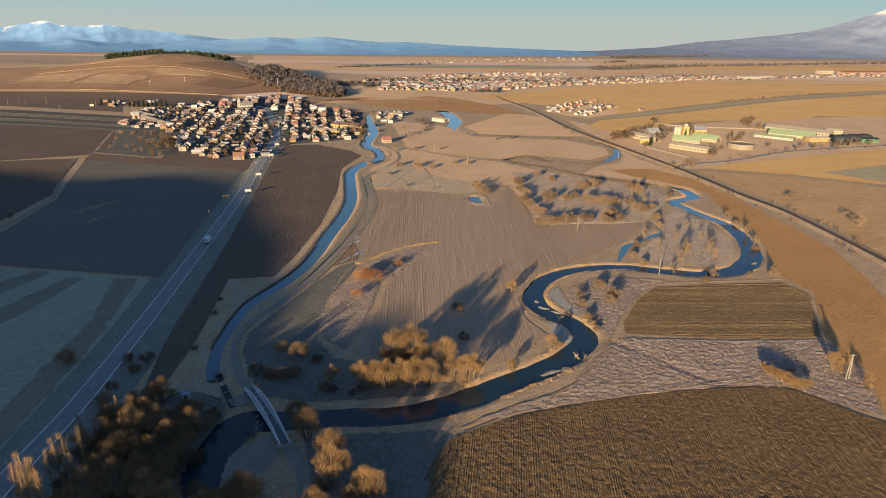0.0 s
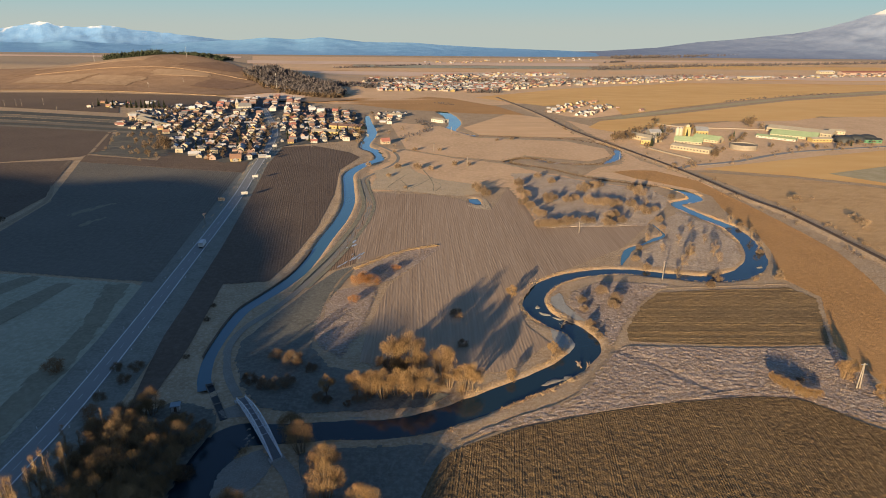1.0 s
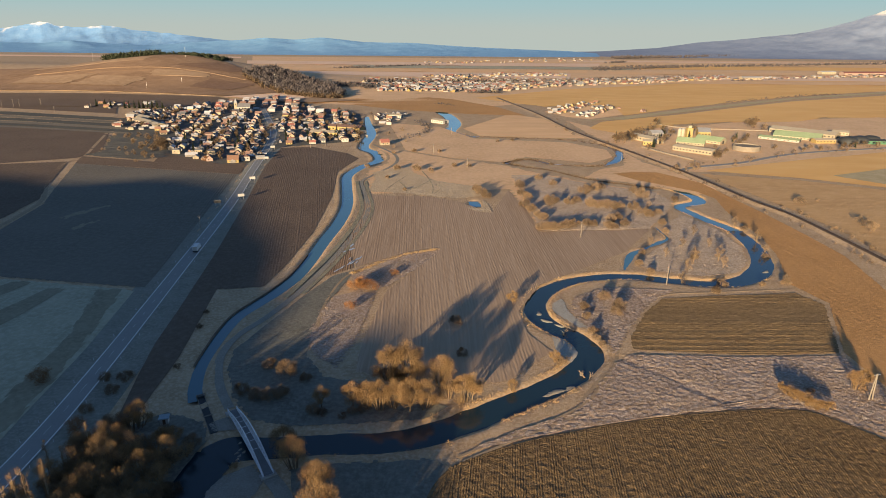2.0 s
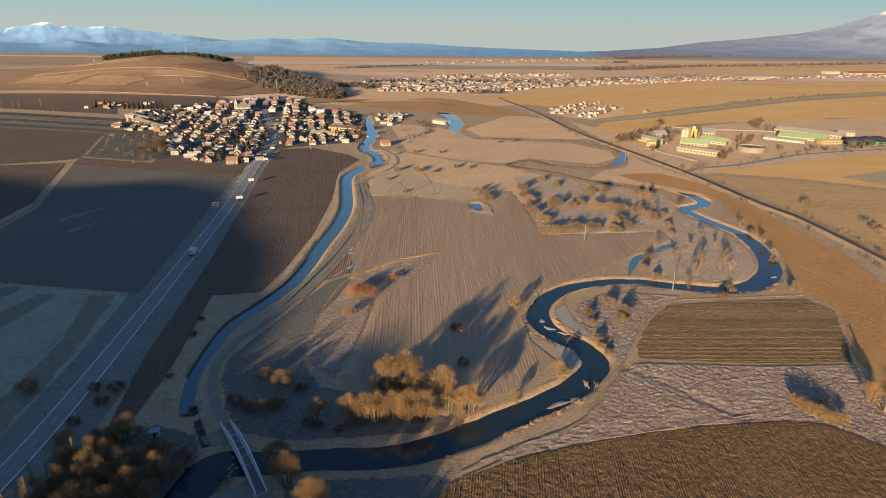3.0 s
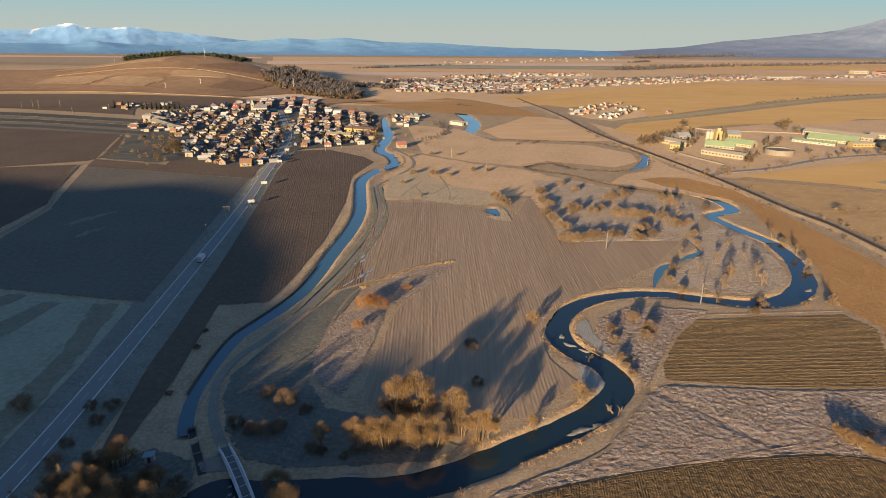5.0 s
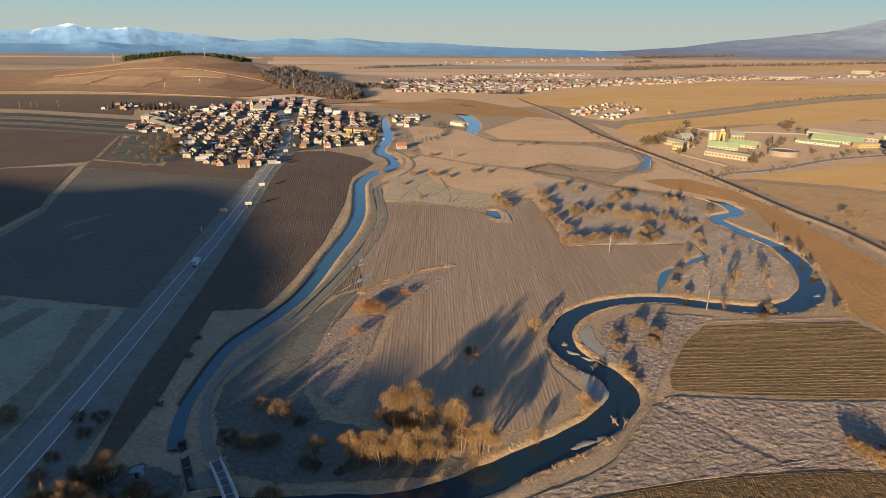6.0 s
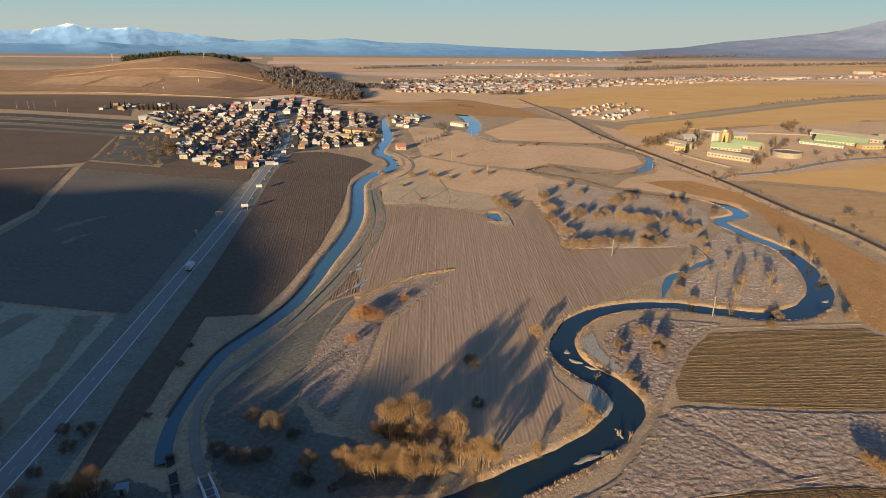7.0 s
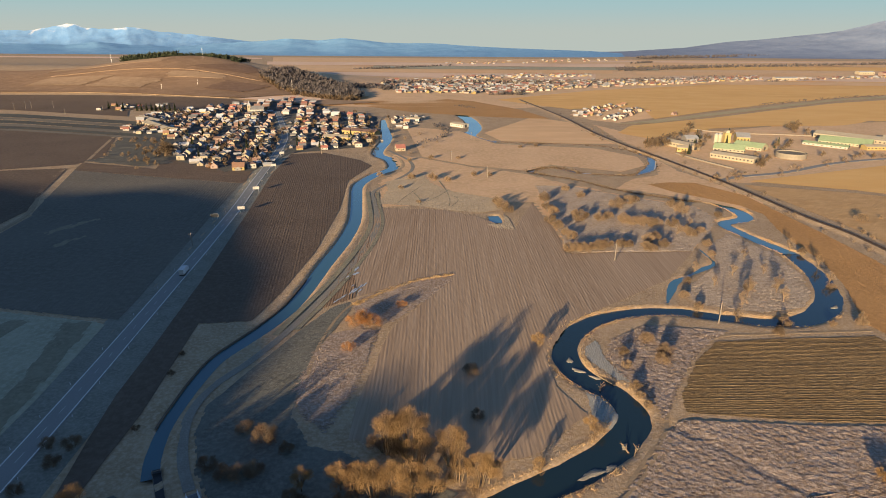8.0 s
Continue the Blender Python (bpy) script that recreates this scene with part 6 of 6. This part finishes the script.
def footbridge(p, q):
    (ax, ay), (bx, by) = p, q
    n = math.hypot(bx - ax, by - ay)
    top = empty("footbridge", "white steel bow-truss footbridge over the river", "bridge", m=pose((ax + bx) / 2, (ay + by) / 2, 0.9, 0, 0, math.degrees(math.atan2(by - ay, bx - ax))))
    half, wide, bays = n / 2, 1.45, 20
    arc = lambda x: 0.35 + 2.9 * (1 - (x / half) ** 2)
    camber = lambda x: 0.7 * (1 - (x / half) ** 2)
    xs = [-half + n * k / bays for k in range(bays + 1)]
    dv, df = [], []
    for x in xs:
        z = camber(x)
        dv += [(x, -wide, z), (x, wide, z), (x, -wide, z - 0.25), (x, wide, z - 0.25)]
    for k in range(bays):
        b = 4 * k
        df += [(b, b + 4, b + 5, b + 1), (b, b + 2, b + 6, b + 4), (b + 1, b + 5, b + 7, b + 3), (b + 2, b + 3, b + 7, b + 6)]
    mesh_part("deck", dv, df, DECK, top, "grey deck of the footbridge")
    for s in (-wide, wide):
        for nm, fz, r in (("top_chord", lambda x: camber(x) + arc(x), 0.2), ("bottom_chord", lambda x: camber(x) - 0.1, 0.2), ("handrail", lambda x: camber(x) + 1.1, 0.09)):
            v, f = [], []
            tube(v, f, [(x, s, fz(x)) for x in xs], [r] * len(xs), 6)
            mesh_part(nm, v, f, WHITE, top)
        for k, x in enumerate(xs):
            v, f = [], []
            tube(v, f, [(x, s, camber(x) - 0.1), (x, s, camber(x) + arc(x))], [0.12, 0.12], 5)
            mesh_part("truss_post", v, f, WHITE, top)
            if k < bays:
                x2 = xs[k + 1]
                a, b = ((x, camber(x)), (x2, camber(x2) + arc(x2))) if x < 0 else ((x, camber(x) + arc(x)), (x2, camber(x2)))
                v, f = [], []
                tube(v, f, [(a[0], s, a[1]), (b[0], s, b[1])], [0.1, 0.1], 4)
                mesh_part("truss_diagonal", v, f, WHITE, top)
    for k in range(5, bays - 4, 2):
        v, f = [], []
        tube(v, f, [(xs[k], -wide, camber(xs[k]) + arc(xs[k])), (xs[k], wide, camber(xs[k]) + arc(xs[k]))], [0.07, 0.07], 4)
        mesh_part("cross_brace", v, f, WHITE, top)
    for s in (-1, 1):
        part("abutment", boxes((s * (half - 0.6), 0, -1.3, 2.2, 4.6, 2.2)), CONCRETE, top, "concrete abutment")


footbridge(*[(-68.4, 185.5), (-47.9, 154.6)])


# ---- weir where the canal meets the river ----
def weir():
    a, b = [(-83.3, 195.8), (-70.6, 174.4)]
    n = math.hypot(b[0] - a[0], b[1] - a[1])
    top = empty("sluice", "dark concrete sluice channel with steel gate", "sluice", m=pose((a[0] + b[0]) / 2, (a[1] + b[1]) / 2, 0, 0, 0, math.degrees(math.atan2(b[1] - a[1], b[0] - a[0]))))
    for s in (-1, 1):
        part("side_wall", boxes((0, s * 1.15, -0.4, n, 0.16, 1.5)), YARDWALL, top)
    # Black floor at ground level paints the shaded depth of the slot.
    part("floor_slab", boxes((0, 0, 0.05, n, 2.2, 0.2)), BLACKSHEET, top)
    part("gate", boxes((-n * 0.4, 0, 0.1, 0.15, 2.3, 1.4)), BLACKSHEET, top)
    for s in (-1, 1):
        part("gate_post", boxes((-n * 0.4, s * 1.25, 0.7, 0.15, 0.15, 1.6)), YARDWALL, top)
    part("gate_beam", boxes((-n * 0.4, 0, 1.5, 0.15, 2.7, 0.15)), YARDWALL, top)
    for k in range(1):
        part("catwalk", boxes((n * (0.1 + 0.16 * k), 0, 0.5, 0.5, 3.0, 0.1)), YARDWALL, top)


weir()
kx, ky = (-88.3, 179.5)
kiosk = empty("hut", "small pale blue hut beside the canal", "hut", m=pose(kx, ky, 0, 0, 0, 15))
part("wall", boxes((0, 0, 1.1, 2.6, 2.2, 2.3)), W[1], kiosk)
part("roof", boxes((0, 0, 2.35, 3.2, 2.8, 0.18)), mat("pale_blue_sheet", (0.30, 0.40, 0.46), (0.26, 0.36, 0.42), None, 2, 0.4, 0.6, 0), kiosk)
part("door", boxes((0, -1.12, 1.0, 0.9, 0.06, 1.9)), DOORWOOD, kiosk)


# ---- poles ----
def power_pole(x, y, h, turn=60):
    top = empty("power_pole", "slender pale concrete power pole with crossarm", "pole", "power poles", pose(x, y, float(ground(np.array([x]), np.array([y]))[0]), 0, 0, turn))
    v, f = [], []
    tube(v, f, [(0, 0, -0.3), (0, 0, h * 0.5), (0, 0, h)], [0.28, 0.22, 0.16], 8)
    mesh_part("post", v, f, YARDWALL, top)
    part("crossarm", boxes((0, 0, h - 0.6, 2.6, 0.16, 0.16)), STEEL, top)
    for k in (-1.15, 0, 1.15):
        part("insulator", boxes((k, 0, h - 0.35, 0.14, 0.14, 0.4)), BRICK, top)


for (x, y), h in zip([(115.3, 299.6), (87.5, 375.3), (23, 578), (-10, 651), (-156.1, 387.1), (180, 620), (-146, 678), (-132, 694), (10, 782), (-721, 1019), (-709, 1029), (-700, 1030), (-671, 1041), (-604, 967), (-574, 1016)], (10, 10.5, 10, 10, 8, 9, 8, 8, 9, 11, 12, 12, 12, 9, 9)):
    power_pole(x, y, h)
x, y = (151.2, 196.7)
pylon = empty("power_pole", "pale double concrete power pole in rough grass", "pole", "power poles", pose(x, y, 0, 0, 0, 10))
for s in (-1, 1):
    v, f = [], []
    tube(v, f, [(s * 0.7, 0, -0.3), (s * 0.15, 0, 10.5)], [0.26, 0.17], 8)
    mesh_part("post", v, f, YARDWALL, pylon)
part("crossarm", boxes((0, 0, 10.0, 2.6, 0.2, 0.2)), STEEL, pylon)
part("brace", boxes((0, 0, 5.0, 0.9, 0.16, 0.2)), YARDWALL, pylon)
for (px_, py_), h in zip(((-620, 1530), (-345, 1290), (-905, 1640), (-590, 1250), (-540, 1300)), (24, 34, 26, 12, 12)):
    mast = empty("mast", "thin lattice mast on the hill", "mast", "masts on the hill", pose(px_, py_, float(hills(np.array([px_]), np.array([py_]))[0])))
    v, f = [], []
    tube(v, f, [(0, 0, -1), (0, 0, h)], [0.22, 0.12], 4)
    mesh_part("lattice", v, f, STEEL, mast)
    part("antenna", boxes((0, 0, h - 1.5, 0.45, 0.45, 1.6)), STEEL, mast)


# ---- on the road ----
def truck(x, y, turn):
    top = empty("truck", "white box truck driving on the road", "truck", m=pose(x, y, 0.53, 0, 0, turn))
    bm = boxes((0, -1.2, 2.3, 2.5, 6.4, 2.7))
    bmesh.ops.bevel(bm, geom=bm.edges[:], offset=0.06, segments=1, affect="EDGES")
    cargo = part("cargo_box", bm, WHITE, top)
    part("rear_door", boxes((0, -4.42, 2.25, 2.2, 0.06, 2.4)), W[1], cargo)
    cab = mesh_part("cab", [(-1.15, 2.2, 0.6), (1.15, 2.2, 0.6), (1.15, 4.1, 0.6), (-1.15, 4.1, 0.6), (-1.15, 2.2, 3.0), (1.15, 2.2, 3.0), (1.1, 3.5, 2.9), (-1.1, 3.5, 2.9), (1.15, 4.1, 1.7), (-1.15, 4.1, 1.7)],
                    [(0, 3, 2, 1), (0, 1, 5, 4), (4, 5, 6, 7), (1, 2, 8, 6, 5), (3, 0, 4, 7, 9), (2, 3, 9, 8), (8, 9, 7, 6)], WHITE, top)
    part("windscreen", boxes((0, 3.84, 2.3, 1.9, 0.05, 1.15, 0, 0.45)), GLASS, cab)
    part("chassis", boxes((0, -0.3, 0.75, 1.0, 8.0, 0.3)), BLACKSHEET, top)
    part("bumper", boxes((0, -4.4, 0.6, 2.3, 0.15, 0.2)), RUBBER, top)
    for wx in (-1.05, 1.05):
        for wy in (3.2, -2.2, -3.3):
            bm = bmesh.new()
            bmesh.ops.create_cone(bm, cap_ends=True, segments=18, radius1=0.48, radius2=0.48, depth=0.32, matrix=Matrix.Translation((wx, wy, 0.48)) @ Matrix.Rotation(math.pi / 2, 4, "Y"))
            w = part("wheel", bm, RUBBER, top)
            bm = bmesh.new()
            bmesh.ops.create_cone(bm, cap_ends=True, segments=14, radius1=0.26, radius2=0.26, depth=0.36, matrix=Matrix.Translation((wx, wy, 0.48)) @ Matrix.Rotation(math.pi / 2, 4, "Y"))
            part("rim", bm, STEEL, w)


truck(-141.0, 343, 7)
BOARD_FACE = mat("faded_poster", (0.45, 0.43, 0.40), (0.34, 0.36, 0.36), (0.26, 0.25, 0.24), 2.2, 1.1, 0.7, 0)


def billboard(x, y, turn, face):
    top = empty("billboard", "roadside billboard on two steel legs" if face else "back of a roadside billboard on legs", "billboard", "billboards along the road", pose(x, y, 0, 0, 0, turn))
    for s in (-1.6, 1.6):
        part("leg", boxes((s, 0.1, 1.2, 0.18, 0.18, 2.4)), STEEL, top)
    board = part("board", boxes((0, 0, 3.4, 4.8, 0.2, 2.2)), STEEL, top)
    part("poster", boxes((0, -0.12, 3.4, 4.6, 0.05, 2.0)), BOARD_FACE if face else BLACKSHEET, board)


for (x, y), t, fc in zip([(-152.1, 458.0), (-161, 516), (-174, 604), (-184, 665), (-163.2, 439.0)], (20, 20, 20, 20, 10), (1, 1, 1, 1, 0)):
    billboard(x, y, t, fc)
post = None
for i in range(6, 300, 9):
    if i >= len(FINE_ROAD) - 1:
        break
    p, t = FINE_ROAD[i], FINE_ROAD[i + 1] - FINE_ROAD[i - 1]
    t = t / np.linalg.norm(t)
    for s in (-5.0, 5.0):
        m = pose(p[0] + t[1] * s, p[1] - t[0] * s, 0.25)
        if post is None:
            post = empty("road_post", "white delineator post beside the road", "post", "posts along the road", m)
            part("post_body", boxes((0, 0, 0.5, 0.16, 0.12, 1.1)), WHITE, post)
            part("reflector", boxes((0, -0.07, 0.85, 0.1, 0.03, 0.2)), BRICK, post)
        else:
            copy_thing(post, m)

# ---- grass, reeds, driftwood ----
def blades(name, label, spots, material, seed, wide):
    rng = random.Random(seed)
    v, f = [], []
    Z = ground(np.array([s[0] for s in spots]), np.array([s[1] for s in spots]))
    for (x, y, h), z in zip(spots, Z):
        for _ in range(3):
            d = Vector((rng.gauss(0, 0.45), rng.gauss(0, 0.45), 1)).normalized()
            twig(v, f, Vector((x + rng.gauss(0, 0.25), y + rng.gauss(0, 0.25), float(z) + 0.05)), d, h * rng.uniform(0.6, 1.2), wide, rng)
    return tagged(link(name, v, f, material), label, "grass", kind="stuff")


REED = mat("dry_reed", (0.46, 0.32, 0.17), (0.40, 0.27, 0.14), (0.52, 0.38, 0.22), 5, 0.8, 0.95, 0)
STRAW = mat("frosted_tussock", (0.34, 0.28, 0.215), (0.29, 0.23, 0.165), (0.40, 0.345, 0.28), 6, 0.8, 0.95, 0)
rng = random.Random(77)
reeds = []
for line, n in ((L_RIVER, 8500), (L_MID, 2400), (L_UP, 600), (L_OX, 700)):
    for _ in range(n):
        i = rng.randrange(len(line) - 1)
        k = rng.random()
        p = line[i] * (1 - k) + line[i + 1] * k
        t = line[i + 1][:2] - line[i][:2]
        t = t / max(np.linalg.norm(t), 1e-6)
        s = rng.choice((-1, 1)) * (p[2] + abs(rng.gauss(0.9, 0.9)) + 0.3)
        x, y = p[0] - t[1] * s, p[1] + t[0] * s
        if vnoise(np.array([x]), np.array([y]), 16, 2)[0] > rng.uniform(-0.15, 0.45):
            reeds.append((x, y, rng.uniform(0.3, 0.85)))
edge = smooth([(-46.5, 311.0), (-45.1, 313.5), (-39.2, 320.8), (-31.7, 330.2), (-20.8, 341.0), (-10.5, 346.4), (-3.0, 350.2)], 6)
for _ in range(1500):
    i = rng.randrange(len(edge) - 1)
    p = edge[i] + (edge[i + 1] - edge[i]) * rng.random()
    reeds.append((p[0] + rng.gauss(0.5, 0.8), p[1] + rng.gauss(-0.8, 0.8), rng.uniform(0.5, 1.0)))
blades("reeds", "dry golden reeds along the river banks", reeds, REED, 1, 0.09)
brush = []
for line, n in ((L_UP, 5200), (L_FAR[:22], 1500)):
    for _ in range(n):
        i = rng.randrange(len(line) - 1)
        k = rng.random()
        p = line[i] * (1 - k) + line[i + 1] * k
        brush.append((p[0] + rng.gauss(0, 0.6 + p[2] * 0.5), p[1] + rng.gauss(0, 0.6) + rng.choice((-1, 1)) * p[2], rng.uniform(0.4, 1.3)))
blades("bank_brush", "dark dead herbs lining the narrow stream", brush, TWIG_DARK, 4, 0.3)
tuft = []
for poly, n in (([(22.9, 176.0), (44.0, 186.1), (56.5, 201.3), (67.5, 219.1), (75.3, 226.5), (122.3, 225.5), (159.9, 227.3), (161.2, 205.4), (148.3, 173.0), (134.7, 182.7), (126.6, 189.8), (110.8, 191.0), (84.9, 187.5), (63.4, 183.2), (42.5, 177.7)], 7000),
                ([(59.0, 266.2), (64.7, 281.5), (82.3, 295.5), (116.5, 291.0), (106.9, 284.0), (93.2, 267.0), (79.9, 245.3), (70.0, 226.4), (68.4, 239.4), (63.7, 250.1)], 2600),
                ([(109.2, 326.3), (116.9, 341.0), (141.6, 368.8), (146.4, 400.1), (169.5, 426.5), (181.5, 390.8), (180.6, 358.8), (172.3, 332.8), (159.9, 315.9), (138.7, 310.2), (115.8, 316.5)], 3000),
                ([(-48.1, 312.7), (-28.1, 336.7), (-2.8, 349.8), (-2.7, 339.5), (-15.3, 313.7), (-27.6, 292.6), (-41.3, 284.7)], 1200), ([(-50.8, 280.7), (-41.5, 286.1), (-32.1, 284.9), (-33.5, 254.5), (-34.3, 239.9), (-39.0, 214.6), (-48.7, 223.9), (-55.3, 239.4), (-54.8, 263.5)], 1500),
                ([(62, 550), (91, 551), (126, 518), (171.6, 491.5), (175.6, 462.3), (161.1, 432.2), (144.6, 406.9), (136.4, 393.2), (64.3, 385.6), (63.0, 433.2)], 3000)):
    xs, ys = [p[0] for p in poly], [p[1] for p in poly]
    k = 0
    while k < n:
        x, y = rng.uniform(min(xs), max(xs)), rng.uniform(min(ys), max(ys))
        if inside(poly, x, y):
            k += 1
            if vnoise(np.array([x]), np.array([y]), 11, 3)[0] > rng.uniform(-0.2, 0.4):
                tuft.append((x, y, rng.uniform(0.2, 0.6)))
blades("tussocks", "frosted tussock grass on the meadows", tuft, STRAW, 2, 0.13)

for kind in (ALDER, WILLOW, SHRUB, RUSTY, POPLAR, GROVE, SPRUCE, FARTREE, FARSHRUB, HOUSES, SHEDS):
    kind.close()


def driftwood(x, y, turn, n):
    rng = random.Random(int(x * 10))
    top = empty("driftwood", "pale fallen tree lying in the river", "driftwood", m=pose(x, y, WATER_Z + 0.25, 0, 0, turn))
    v, f = [], []
    tube(v, f, [(-n / 2, 0, 0), (0, 0.3, 0.3), (n / 2, 0, 0.1)], [0.3, 0.22, 0.08], 6)
    mesh_part("stem", v, f, BIRCH, top)
    for k in range(7):
        v, f = [], []
        q = Vector((rng.uniform(-n * 0.2, n * 0.45), 0.15, 0.2))
        tube(v, f, [q, q + Vector((rng.uniform(0.3, 1.5), rng.uniform(-2, 2), rng.uniform(0.3, 1.6)))], [0.09, 0.03], 4)
        mesh_part("branch", v, f, BIRCH, top)


for (x, y), t, n in zip([(56.1, 250.1), (53.2, 245.4), (56.3, 209.7), (53.8, 211.4), (48.8, 199.5)], (130, 70, 60, 100, 20), (7, 4, 4, 3, 3)):
    driftwood(x, y, t, n)

# frozen puddles in the ruts of the wet soil
for (x, y), a, b, t in zip([(-53.3, 354.6), (-52.4, 347.7), (-56.0, 343.3), (-47.5, 330.1), (-48.7, 326.5), (-50.2, 325.0), (-45.6, 333.3), (-53.5, 318.0), (-55.5, 313.7), (-51.2, 332.0), (-46.6, 326.4), (113, 599)], (3.2, 2.6, 1.6, 3.6, 4.2, 4, 3, 3.4, 3, 1.8, 2.4, 4), (0.7, 1.0, 0.5, 0.5, 0.5, 0.5, 0.45, 0.5, 0.5, 0.3, 0.4, 1.2), (80, 60, 75, 77, 76, 77, 75, 70, 68, 77, 75, 10)):
    n = 18
    v = [(a * (1 + 0.25 * math.sin(3 * k + x)) * math.cos(6.2832 * k / n), b * (1 + 0.25 * math.cos(2 * k + y)) * math.sin(6.2832 * k / n), 0) for k in range(n)]
    ob = link("puddle", v, [tuple(range(n))], ICE)
    ob.matrix_basis = pose(x, y, 0.3, 0, 0, t)
    tagged(ob, "narrow frozen puddle in a wheel rut", "puddle", kind="structure")
